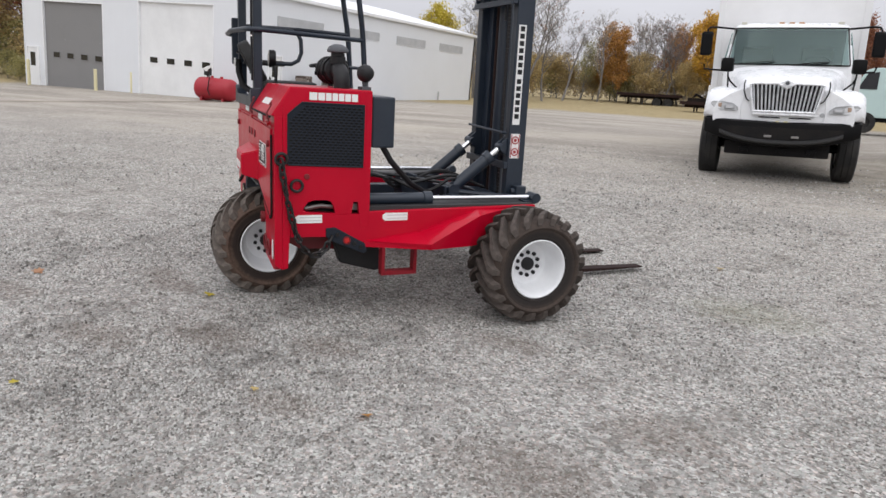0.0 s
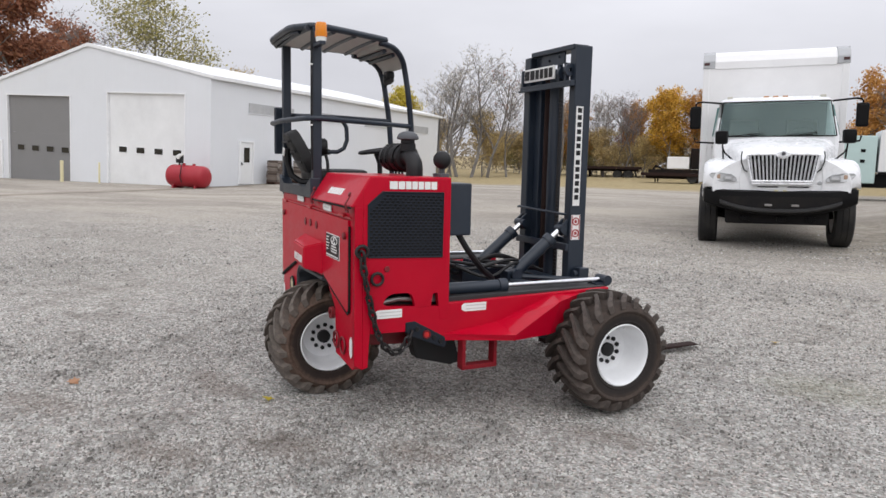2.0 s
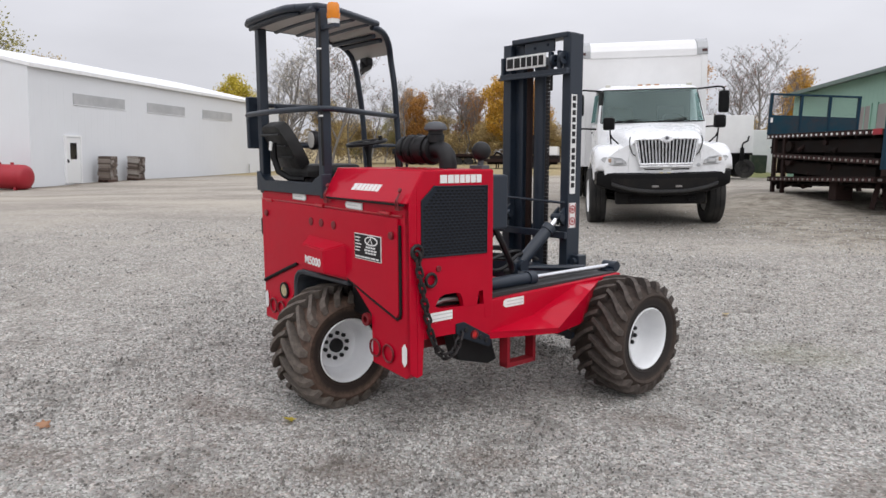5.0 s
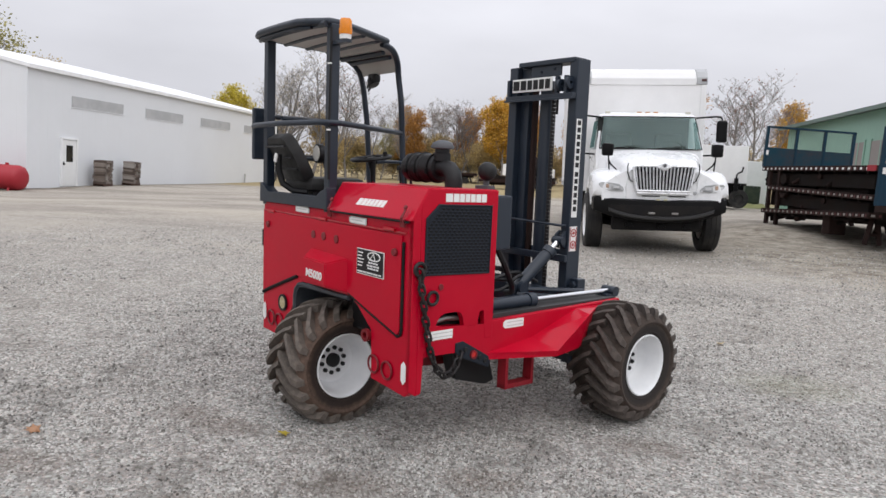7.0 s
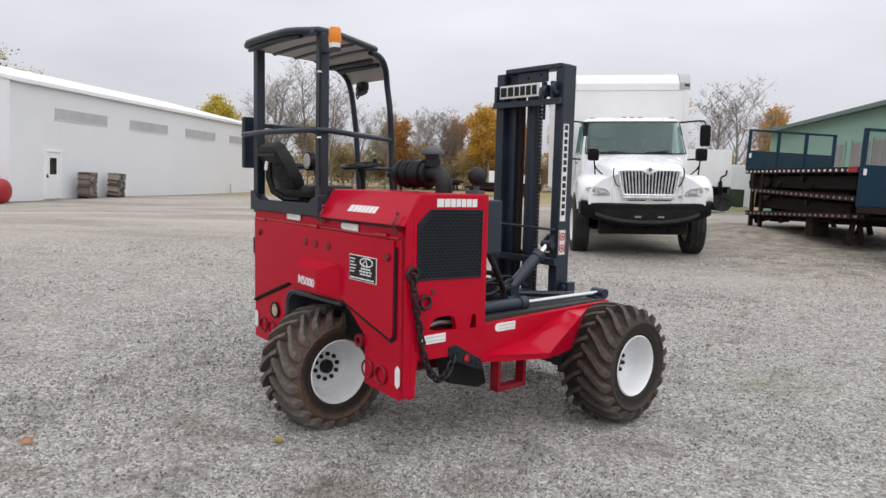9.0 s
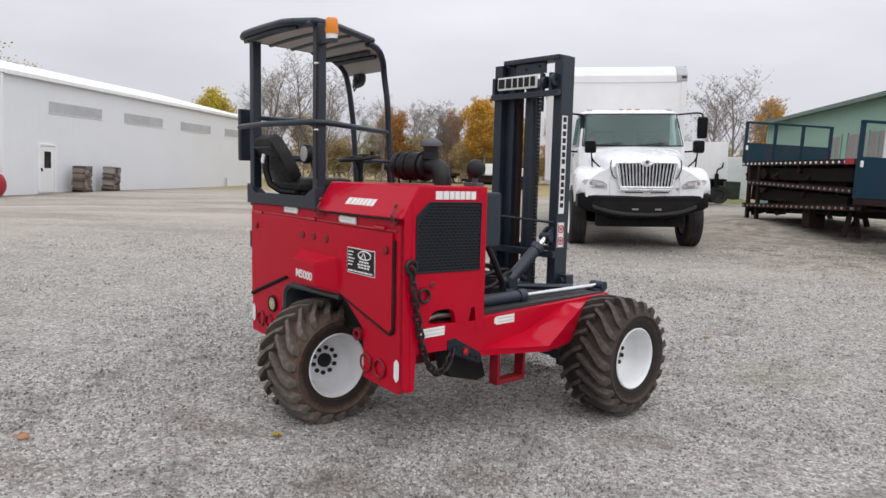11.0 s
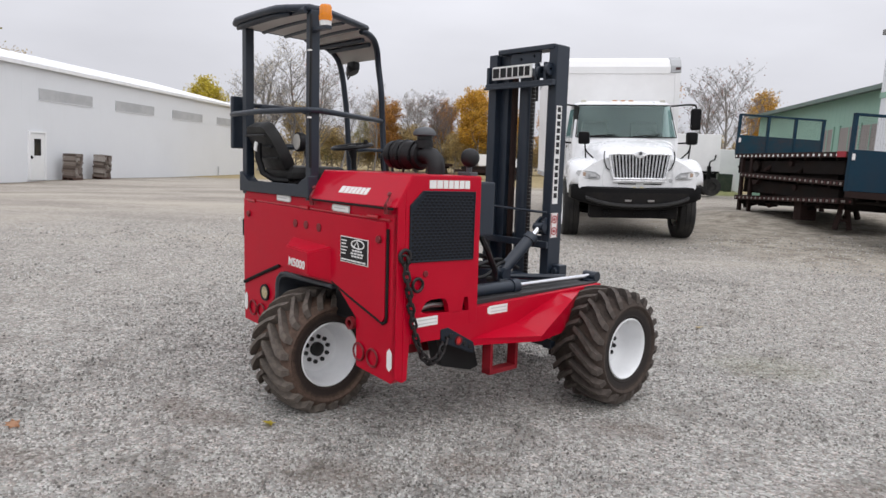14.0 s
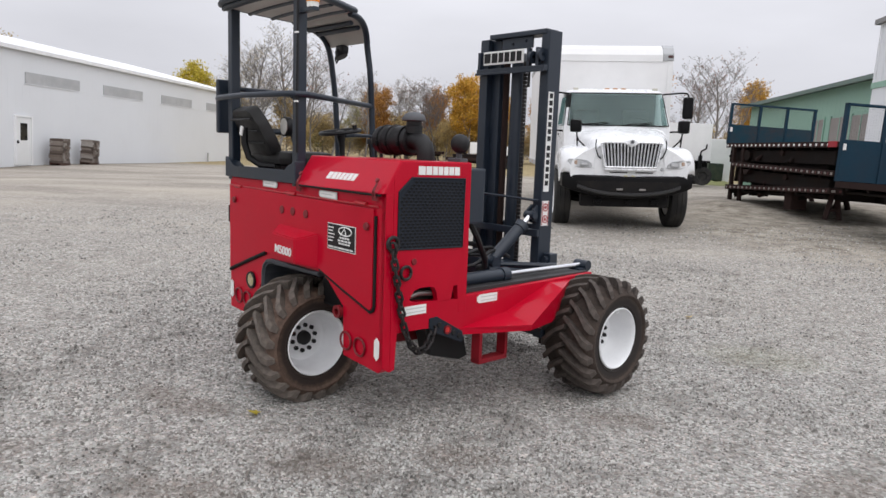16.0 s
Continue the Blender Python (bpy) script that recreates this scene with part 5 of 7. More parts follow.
path = [Vector(p) for p in ((1.005, 0.035, 1.10), (1.01, 0.05, 0.98), (1.01, 0.075, 0.85), (1.008, 0.10, 0.74), (1.005, 0.13, 0.63), (1.005, 0.17, 0.54), (1.0, 0.225, 0.485), (0.998, 0.28, 0.485), (0.996, 0.325, 0.525), (0.995, 0.36, 0.60))]
ln, acc = [0.0], 0.0
for a, b in zip(path, path[1:]):
    acc += (b - a).length
    ln.append(acc)
lk = B()
tube(lk, [(0.017 * math.cos(radians(a)), 0, (0.016 if math.sin(radians(a)) > 0 else -0.016) + 0.014 * math.sin(radians(a))) for a in range(0, 361, 45)], 0.0082, 6, cap=False)
link = part("chain_link", lk, "chain", fk, "dark oiled steel chain link", True)
n_links = int(acc / 0.043)
for i in range(n_links):
    s = acc * (i + 0.5) / n_links
    j = max(q for q in range(len(ln) - 1) if ln[q] <= s)
    t = (s - ln[j]) / (ln[j + 1] - ln[j])
    p = path[j].lerp(path[j + 1], t)
    d, u, v = frame_axes(path[j + 1] - path[j])
    if i % 2:
        u, v = v, u
    mm = Matrix((u, v, d)).transposed()
    if mm.determinant() < 0:
        mm = Matrix((u, -v, d)).transposed()
    mm = Matrix.Translation(p) @ mm.to_4x4() @ pose(0, 0, 0, 0, 0, 25 * math.sin(i * 2.1))
    if i == 0:
        link.matrix_basis = mm
    else:
        share(link, "chain_link", mm, fk)["label"] = "dark oiled steel chain link"
rg = B()
tube(rg, arc((1.0, 0.04, 1.10), 0.035, 0, 360, 18, (1, 2)), 0.010, 8, cap=False)
part("chain_ring", rg, "chain", fk, "", True)
rg = B()
tube(rg, arc((1.0, 0.135, 0.935), 0.036, 0, 360, 18, (1, 2)), 0.009, 8, cap=False)
part("chain_hook", rg, "chain", fk, "", True)

# ---------------------------------------------------------------- the white workshop
shop = thing("workshop_building", pose(0, 0, 0), "long white metal workshop with two overhead doors and grey window strips", "building")
GX0, GX1, GY0, GY1, EAVE, PEAK = -39.9, -24.0, 25.75, 51.7, 4.66, 6.17
EAVE_W = 4.08
PX = (GX0 + GX1) / 2


def ribbed(bm, a, b, z0, z1, n, pitch=0.30, depth=0.018):
    """A metal-clad wall face between two plan points, with standing ribs; n points outwards."""
    a, b, n = Vector((*a, 0)), Vector((*b, 0)), Vector((*n, 0))
    L = (b - a).length
    u = (b - a) / L
    s = pitch / 2
    while s < L:
        for o0, o1 in ((-0.03, 0.03),):
            p = [a + u * (s + o0), a + u * (s + o1)]
            q = [a + u * (s + o0 * 0.5) + n * depth, a + u * (s + o1 * 0.5) + n * depth]
            v = [bm.verts.new((w.x, w.y, z)) for z in (z0, z1) for w in (p[0], q[0], q[1], p[1])]
            for i in range(3):
                bm.faces.new((v[i], v[i + 1], v[i + 5], v[i + 4]))
        s += pitch
    return bm


# gable wall with its openings
doors = [(-38.2, -33.35, 3.60), (-30.65, -25.6, 3.84)]
xs = [GX0] + [v for d in doors for v in d[:2]] + [GX1]
top = lambda x: PEAK - (PEAK - (EAVE if x > PX else EAVE_W)) * abs(x - PX) / (PX - GX0)
for i, (a, b) in enumerate(zip(xs, xs[1:])):
    z0 = -1.6 if i % 2 == 0 else doors[i // 2][2]
    gw = B()
    prism(gw, [(a, z0), (b, z0), (b, top(b))] + ([(PX, PEAK)] if a < PX < b else []) + [(a, top(a))], "y", GY0, GY0 + 0.2)
    part("gable_wall", gw, "white_wall", shop)
rb = B()
x = GX0 + 0.15
while x < GX1:
    z0 = -1.5
    for d in doors:
        if d[0] - 0.04 < x < d[1] + 0.04:
            z0 = d[2] + 0.05
    ribbed(rb, (x - 0.05, GY0), (x + 0.05, GY0), z0, top(x) - 0.02, (0, -1), 0.10, 0.003)
    x += 0.45
part("gable_rib", rb, "white_wall", shop)
lw = B()
box(lw, GX1 - 0.2, GX1, GY0 + 0.2, GY1, -1.6, EAVE)
part("long_wall", lw, "white_wall", shop)
part("long_wall_rib", ribbed(B(), (GX1, GY0 + 0.1), (GX1, GY1), -1.5, EAVE - 0.02, (1, 0), 0.45, 0.003), "white_wall", shop)
bw = B()
box(bw, GX0, GX0 + 0.2, GY0 + 0.2, GY1, -1.9, EAVE_W)
prism(bw, [(GX0, -1.9), (GX1, -1.9), (GX1, EAVE), (PX, PEAK), (GX0, EAVE_W)], "y", GY1 - 0.2, GY1)
part("rear_wall", bw, "white_wall", shop)
for s, e, ev in ((-1, GX0, EAVE_W), (1, GX1, EAVE)):
    rf = prism(B(), [(PX, PEAK + 0.01), (e + s * 0.15, ev - 0.01), (e + s * 0.15, ev + 0.06), (PX, PEAK + 0.09)], "y", GY0 - 0.05, GY1 + 0.1)
    roof = part("roof", rf, "roof_white", shop, "white metal roof")
    rr = B()
    y = GY0
    while y < GY1:
        tube(rr, [(PX, y, PEAK + 0.095), (e + s * 0.15, y, ev + 0.065)], 0.018, 4)
        y += 0.9
    part("roof_rib", rr, "roof_white", roof)
    part("barge_board", prism(B(), [(PX, PEAK - 0.06), (e + s * 0.15, ev - 0.08), (e + s * 0.15, ev + 0.07), (PX, PEAK + 0.10)], "y", GY0 - 0.08, GY0 - 0.05), "white_trim", shop)
part("gutter", box(B(), GX1 + 0.13, GX1 + 0.20, GY0 - 0.05, GY1 + 0.1, EAVE - 0.10, EAVE + 0.07, 0.01), "white_trim", shop)
for x0, x1, y0, y1 in ((GX1 - 0.06, GX1 + 0.03, GY0 - 0.03, GY0 + 0.06), (GX0 - 0.03, GX0 + 0.06, GY0 - 0.03, GY0 + 0.06)):
    part("corner_trim", box(B(), x0, x1, y0, y1, -1.6, EAVE), "white_wall", shop)
# overhead doors: sectional, with a row of small panes
for (x0, x1, zt), mat, lab, wz in zip(doors, ("grey_door", "white_door"), ("grey sectional overhead door", "white sectional overhead door"), (0.68, 0.93)):
    zb = -0.72 if mat == "grey_door" else -0.50
    dr = new("overhead_door")
    dr.parent = shop
    dr["label"] = lab
    n = 7
    for i in range(n):
        a, b = zb - 0.3 + (zt - zb + 0.3) * i / n, zb - 0.3 + (zt - zb + 0.3) * (i + 1) / n
        part("door_section", box(B(), x0, x1, GY0 + 0.12, GY0 + 0.17, a + 0.0005, b - 0.0005), mat, dr)
    for i in range(4):
        xc = x0 + (x1 - x0) * (0.185 + 0.236 * i)
        pw = part("door_pane", box(B(), xc - 0.27, xc + 0.27, GY0 + 0.10, GY0 + 0.125, wz - 0.02, wz + 0.26, 0.01), "dark_glass", dr, "small dark pane")
        fr = B()
        for q in ((xc - 0.31, xc + 0.31, wz + 0.26, wz + 0.30), (xc - 0.31, xc + 0.31, wz - 0.06, wz - 0.02), (xc - 0.31, xc - 0.27, wz - 0.02, wz + 0.26), (xc + 0.27, xc + 0.31, wz - 0.02, wz + 0.26)):
            box(fr, q[0], q[1], GY0 + 0.095, GY0 + 0.13, q[2], q[3])
        part("pane_frame", fr, mat, dr)
    for q in ((x0 - 0.05, x0 + 0.008, -1.3, zt + 0.05), (x1 - 0.008, x1 + 0.05, -1.3, zt + 0.05), (x0 + 0.008, x1 - 0.008, zt - 0.008, zt + 0.05)):
        part("door_trim", box(B(), q[0], q[1], GY0 - 0.02, GY0 + 0.115, q[2], q[3]), "white_trim", shop)


def walk_door(m, zt):
    """A plain steel door with a half-length pane, in its frame."""
    e = part("door", box(B(), -0.45, 0.45, -0.03, 0.03, 0, 2.05, 0.005), "white_door", shop, "white steel door with narrow dark pane")
    e.matrix_basis = m
    part("door_pane", box(B(), -0.21, 0.21, -0.045, -0.025, 1.08, 1.82, 0.01), "dark_glass", e)
    f = B()
    for q in ((-0.55, -0.46, 0, 2.15), (0.46, 0.55, 0, 2.15), (-0.46, 0.46, 2.07, 2.15)):
        box(f, q[0], q[1], -0.06, 0.05, q[2], q[3])
    part("door_frame", f, "white_trim", e)
    h = B()
    disc(h, (-0.38, -0.03, 0.98), (0, -1, 0), 0.045, 0.06, 12)
    box(h, -0.42, -0.34, -0.05, -0.03, 0.95, 1.08)
    part("door_handle", h, "black", e)


walk_door(pose(GX1 + 0.03, 28.28, -0.33, 0, 0, 90), 1.78)
walk_door(pose(-39.15, GY0 - 0.03, -1.0), 1.1)
for y0, y1 in ((28.44, 32.2), (34.14, 37.85), (39.92, 43.72), (45.85, 49.6)):
    e = part("window_strip", box(B(), GX1 + 0.005, GX1 + 0.03, y0, y1, 3.22, 3.71, 0.004), "vent", shop, "grey translucent panel strip")
    part("strip_frame", box(B(), GX1 + 0.004, GX1 + 0.035, y0 - 0.03, y1 + 0.03, 3.19, 3.22), "white_wall", e)
part("foundation", box(B(), GX1 - 0.1, GX1 + 0.05, GY0 - 0.05, GY1, -1.6, -0.42), "stone_grey", shop)
mt = B()
tube(mt, [(GX1 + 0.15, 46.0, -0.7), (GX1 + 0.15, 46.0, 0.35)], 0.05, 8)
part("gas_riser", mt, "corner", shop)

# bollards by the doors
for x, y, h in ((-33.05, 25.0, 1.1), (-30.5, 25.1, 1.05), (-38.4, 24.9, 1.4)):
    z = ground_z(x, y)
    bo = B()
    tube(bo, [(0, 0, -0.2), (0, 0, h - 0.03), (0, 0, h)], [0.085, 0.085, 0.06] if x < -32 else [0.045, 0.045, 0.03], 14)
    o = part("bollard", bo, "post_yellow", None, "", True)
    o.location = (x, y, z)
    tagged(o, "faded yellow steel bollard before the workshop", "bollard", "bollards by the workshop")

# red fuel tank on skids with a pump
tz = ground_z(-24.2, 24.6)
tank = thing("fuel_tank", pose(-24.22, 24.6, tz - 0.08, 0, 0, 5), "red horizontal steel fuel tank with pump beside workshop", "fuel tank")
tb = lathe(B(), [(0.0, -1.05), (0.22, -1.03), (0.38, -0.98), (0.47, -0.90), (0.50, -0.80), (0.50, 0.80), (0.47, 0.90), (0.38, 0.98), (0.22, 1.03), (0.0, 1.05)], 32, Matrix.Translation((0, 0, 0.62)))
part("shell", tb, "tank_red", tank, "", True)
for x in (-0.6, 0.6):
    part("skid", prism(B(), [(-0.38, 0.0), (0.38, 0.0), (0.30, 0.30), (-0.30, 0.30)], "x", x - 0.05, x + 0.05), "tank_red", tank)
for x in (-0.25, 0.3):
    part("filler_cap", disc(B(), (x, 0, 1.10), (0, 0, 1), 0.07, 0.10, 14), "tank_red", tank)
pp = box(B(), -0.62, -0.38, -0.12, 0.14, 1.20, 1.50, 0.02)
tube(pp, [(-0.5, 0, 1.08), (-0.5, 0, 1.22)], 0.04, 8)
pump = part("pump", pp, "black", tank, "dark fuel pump")
hp = B()
tube(hp, [(-0.40, -0.1, 1.4), (-0.1, -0.25, 1.55), (0.02, -0.50, 1.15), (-0.05, -0.54, 0.6), (0.05, -0.53, 0.35)], 0.022, 7)
part("hose", hp, "black", pump)
part("nozzle", prism(B(), [(-0.62, 1.50), (-0.40, 1.62), (-0.16, 1.66), (-0.14, 1.58), (-0.34, 1.50), (-0.40, 1.38), (-0.48, 1.38)], "y", -0.18, -0.13, 0.008), "white_label", pump)

# two pallets of stacked stone along the long wall
rng = random.Random(11)
stone_me = None
for px_, py_, lab in ((-23.35, 29.85, "pallet of flat brown-grey stone bound with wire"), (-23.35, 32.05, "leaning pallet of flat brown-grey stone bound with wire")):
    gz = ground_z(px_, py_)
    pal = thing("stone_pallet", pose(px_, py_, gz, 0, 3 if "leaning" in lab else 0, 4) @ Matrix.Diagonal((0.55, 0.66, 1, 1)), lab, "stone pallet", "stone pallets")
    pb = B()
    for i in range(5):
        box(pb, -0.5, 0.5, -0.60 + i * 0.255, -0.45 + i * 0.255, 0.10, 0.125)
    for x in (-0.45, 0.0, 0.45):
        box(pb, x - 0.05, x + 0.05, -0.58, 0.58, 0.0, 0.10)
    part("pallet", pb, "rust", pal)
    z = 0.125
    while z < 1.16:
        h = rng.uniform(0.07, 0.12)
        y = -0.58
        while y < 0.52:
            w = rng.uniform(0.18, 0.40)
            if stone_me is None:
                sb = box(B(), -0.5, 0.5, -0.5, 0.5, -0.5, 0.5, 0.06)
                for v in sb.verts:
                    v.co += Vector((rng.uniform(-0.05, 0.05), rng.uniform(-0.05, 0.05), rng.uniform(-0.08, 0.08)))
                stone_me = part("stone", sb, "flat_stone", pal)
                st_ob = stone_me
            else:
                st_ob = new("stone", stone_me.data)
                st_ob.parent = pal
            ww = min(w, 0.60 - y)
            st_ob.matrix_basis = Matrix.Translation((rng.uniform(-0.05, 0.05), y + ww / 2, z + h / 2)) @ Matrix.Diagonal((rng.uniform(0.85, 1.0), ww * 0.97, h * 0.96, 1))
            y += w
        z += h
    wr = B()
    for y in (-0.3, 0.3):
        tube(wr, [(0.52, y, 0.1), (0.52, y, 1.2), (-0.52, y, 1.2), (-0.52, y, 0.1)], 0.008, 4)
    part("binding_wire", wr, "steel", pal)

# ---------------------------------------------------------------- the white box truck
TX, TY = -0.080, 12.42
truck = thing("box_truck", pose(TX, TY, 0.0, 0, 0, 0), "parked white box truck with black bumper and chrome grille", "truck")
truck.matrix_basis = pose(TX, TY, ground_z(TX, TY + 2) + 0.007, 0.9, -3.2, 3.1)


def loft(bm, rings, close=False):
    vs = [[bm.verts.new(p) for p in r] for r in rings]
    for a, b in zip(vs, vs[1:]):
        n = len(a)
        for i in range(n if close else n - 1):
            bm.faces.new((a[i], a[(i + 1) % n], b[(i + 1) % n], b[i]))
    return vs


def hood_ring(y, w0, w1, w2, z0, z1, z2, z3):
    half = [(w0, z0), (w0 + 0.01, (z0 + z1) / 2), (w1, z1), ((w1 + w2) / 2 + 0.02, z1 + (z2 - z1) * 0.72), (w2, z2), (w2 * 0.5, z2 + (z3 - z2) * 0.75), (0.0, z3)]
    return [(x, y, z) for x, z in half] + [(-x, y, z) for x, z in half[-2::-1]]


hd = B()
loft(hd, [hood_ring(*r) for r in ((-0.02, 0.60, 0.58, 0.47, 0.92, 1.40, 1.46, 1.49), (0.08, 0.66, 0.63, 0.50, 0.92, 1.46, 1.53, 1.555), (0.35, 0.72, 0.69, 0.55, 0.92, 1.53, 1.62, 1.65), (0.80, 0.82, 0.79, 0.62, 0.92, 1.60, 1.72, 1.76), (1.38, 0.98, 0.95, 0.75, 0.92, 1.67, 1.80, 1.850))])
part("hood", hd, "truck_white", truck, "", True)
for s in (1, -1):
    fd = B()
    arch = [(1.02 + 0.62 * math.cos(radians(a)), 0.50 + 0.60 * math.sin(radians(a))) for a in range(18, 160, 12)]
    prof = [(0.36, 0.90), (0.12, 0.965), (0.03, 0.99), (0.01, 1.12), (0.06, 1.27), (0.18, 1.38), (0.40, 1.445), (0.80, 1.46), (1.15, 1.41), (1.50, 1.27), (1.66, 0.78)]
    poly = [(p[0], p[1]) for p in prof] + arch
    rings = []
    for x, k, sh in ((0.56, 0.0, 0.0), (0.98, 0.0, 0.0), (1.10, 0.02, 0.03), (1.165, 0.05, 0.09), (1.18, 0.08, 0.16)):
        r = []
        for i, (y, z) in enumerate(poly):
            if i < len(prof):
                r.append((s * (x - 0.05 * (x > 1 and z < 1.0 and y < 0.4)), y + k * 1.5 * (y < 0.3), z - sh * (z > 1.0)))
            else:
                r.append((s * x, y, z))
        rings.append(r)
    vs = loft(fd, rings, True)
    fd.faces.new(vs[0]), fd.faces.new(vs[-1])
    part("fender", fd, "truck_white", truck, "", True)
    hl = B()
    ol = [(0.650, 1.080), (0.910, 1.078), (1.010, 1.110), (1.085, 1.190), (1.050, 1.222), (0.900, 1.222), (0.740, 1.200), (0.660, 1.135)]
    f0 = [hl.verts.new((s * x, 0.12 + max(0, x - 0.9) * 0.4, z)) for x, z in ol]
    f1 = [hl.verts.new((s * x, -0.030 + max(0, x - 0.85) * 0.35, z)) for x, z in [(a * 0.97 + 0.026, (b - 1.15) * 0.90 + 1.15) for a, b in ol]]
    hl.faces.new(f0), hl.faces.new(f1)
    for i in range(8):
        hl.faces.new((f0[i], f0[(i + 1) % 8], f1[(i + 1) % 8], f1[i]))
    edge = [v.co + Vector((0, -0.004, 0)) for v in f1 + f1[:1]]
    lamp = part("headlight", hl, "lamp_housing", truck, "clear swept headlight with amber corner")
    rim_ = tube(B(), edge, 0.007, 6)
    part("lamp_rim", rim_, "corner", lamp)
    part("lens", box(B(), s * 0.785 - 0.078, s * 0.785 + 0.078, -0.040, -0.026, 1.100, 1.175, 0.012), "corner", lamp)
    part("reflector", box(B(), s * 0.785 - 0.052, s * 0.785 + 0.052, -0.045, -0.036, 1.117, 1.158, 0.010), "lamp_housing", lamp)
    part("turn_signal", box(B(), -0.040, 0.040, -0.010, 0.010, -0.034, 0.034, 0.010, Matrix.Translation((s * 0.945, 0.002, 1.160)) @ pose(0, 0, 0, 0, 0, 17 * s)), "amber_pale", lamp)
    # mirrors on the doors and on the fenders
    mr = B()
    tube(mr, [(s * 0.92, 1.75, 2.475), (s * 1.26, 1.62, 2.500), (s * 1.34, 1.60, 2.490), (s * 1.372, 1.60, 2.455), (s * 1.372, 1.60, 2.39)], 0.017, 8)
    arm = part("mirror_arm", mr, "bumper", truck)
    part("mirror_arm", tube(B(), [(s * 1.02, 1.62, 1.74), (s * 1.36, 1.60, 1.76), (s * 1.38, 1.60, 1.85)], 0.017, 8), "bumper", truck)
    part("mirror", box(B(), s * 1.37 - 0.100, s * 1.37 + 0.100, 1.54, 1.62, 2.00, 2.42, 0.045), "bumper", arm, "tall black mirror housing")
    fm = B()
    tube(fm, [(s * 0.915 + 0.05, 0.42, 1.345), (s * 0.930 + 0.05, 0.42, 1.55), (s * 0.945 + 0.05, 0.42, 1.72)], 0.014, 7)
    tube(fm, [(s * 0.700 + 0.05, 0.42, 1.390), (s * 0.745 + 0.05, 0.42, 1.405), (s * 0.90 + 0.05, 0.42, 1.55), (s * 0.93 + 0.05, 0.42, 1.61)], 0.014, 7)
    disc(fm, (s * 0.915 + 0.05, 0.42, 1.335), (0, -0.2, 1), 0.048, 0.045, 12)
    fa = part("fender_mirror_arm", fm, "bumper", truck)
    part("fender_mirror", box(B(), -0.105, 0.105, -0.05, 0.05, -0.115, 0.115, 0.045, Matrix.Translation((s * 0.962 + 0.05, 0.42, 1.810)) @ pose(0, 0, 0, 0, 0, 12 * s)), "bumper", fa, "rounded black fender mirror", True)
    gt = B()
    tube(gt, [(s * 0.60 + 0.01, -0.02, 1.567), (s * 0.612 + 0.01, -0.03, 1.50), (s * 0.607 + 0.01, -0.03, 1.40), (s * 0.56 + 0.01, -0.03, 1.275), (s * 0.51 + 0.01, -0.03, 1.235)], 0.010, 7)
    part("hood_handle", gt, "bumper", truck)

# grille: dark backing, upright chrome slats, surround with a dip for the badge
GX = 0.018
gp = [(GX + x, z) for x, z in ((-0.446, 1.088), (0.446, 1.088), (0.495, 1.30), (0.526, 1.505), (0.46, 1.518), (0.122, 1.524), (0.045, 1.475), (0.0, 1.455), (-0.045, 1.475), (-0.122, 1.524), (-0.46, 1.518), (-0.526, 1.505), (-0.495, 1.30))]
tg = part("grille", prism(B(), gp, "y", -0.030, 0.0), "seal", truck, "tall chrome slatted grille")
gs = B()
tube(gs, [(x, -0.06, z) for x, z in gp] + [(gp[0][0], -0.06, gp[0][1])], 0.020, 7)
part("grille_surround", gs, "bright", tg, "", True)


def gtop(x):
    pts = sorted((p for p in gp if p[1] > 1.3))
    return float(np.interp(x, [p[0] for p in pts], [p[1] for p in pts]))


for i in range(17):
    x = GX - 0.485 + 0.97 * i / 16.0
    zb = 1.095
    xb = GX + (x - GX) * 0.875
    sl = B()
    v = [sl.verts.new(p) for p in ((xb - 0.014, -0.052, zb), (xb, -0.080, zb), (xb + 0.014, -0.052, zb), (x - 0.015, -0.052, gtop(x) - 0.01), (x, -0.080, gtop(x) - 0.015), (x + 0.015, -0.052, gtop(x) - 0.01))]
    for q in ((0, 1, 4, 3), (1, 2, 5, 4), (0, 2, 1), (3, 4, 5), (2, 0, 3, 5)):
        sl.faces.new([v[j] for j in q])
    part("slat", sl, "bright", tg)
part("badge", disc(B(), (GX, -0.085, 1.530), (0, -1, 0), 0.046, 0.016, 20, hole=0.030), "bright", tg)
part("badge_core", disc(B(), (GX, -0.082, 1.530), (0, -1, 0), 0.030, 0.010, 16), "cap_grey", tg)
part("badge_field", prism(B(), [(GX - 0.115, 1.530), (GX - 0.06, 1.560), (GX + 0.06, 1.560), (GX + 0.115, 1.530), (GX, 1.462)], "y", -0.072, -0.03, 0.006), "truck_white", tg)
lc = B()
box(lc, GX - 0.450, GX + 0.450, -0.075, -0.01, 1.030, 1.066, 0.01)
part("lower_grille_bar", lc, "bright", tg)
for x in (-0.20, 0.245):
    part("air_slit", box(B(), x - 0.135, x + 0.175, -0.014, -0.002, 0.985, 1.003, 0.004), "seal", tg)
part("tow_cover", disc(B(), (0.572, -0.006, 1.062), (0, -1, 0), 0.032, 0.012, 16), "corner", tg)
part("fascia", prism(B(), [(-1.02, 0.90), (1.02, 0.90), (1.04, 1.06), (0.98, 1.22), (0.80, 1.34), (0.62, 1.44), (-0.62, 1.44), (-0.80, 1.34), (-0.98, 1.22), (-1.04, 1.06)], "y", -0.004, 0.12, 0.02), "truck_white", truck)

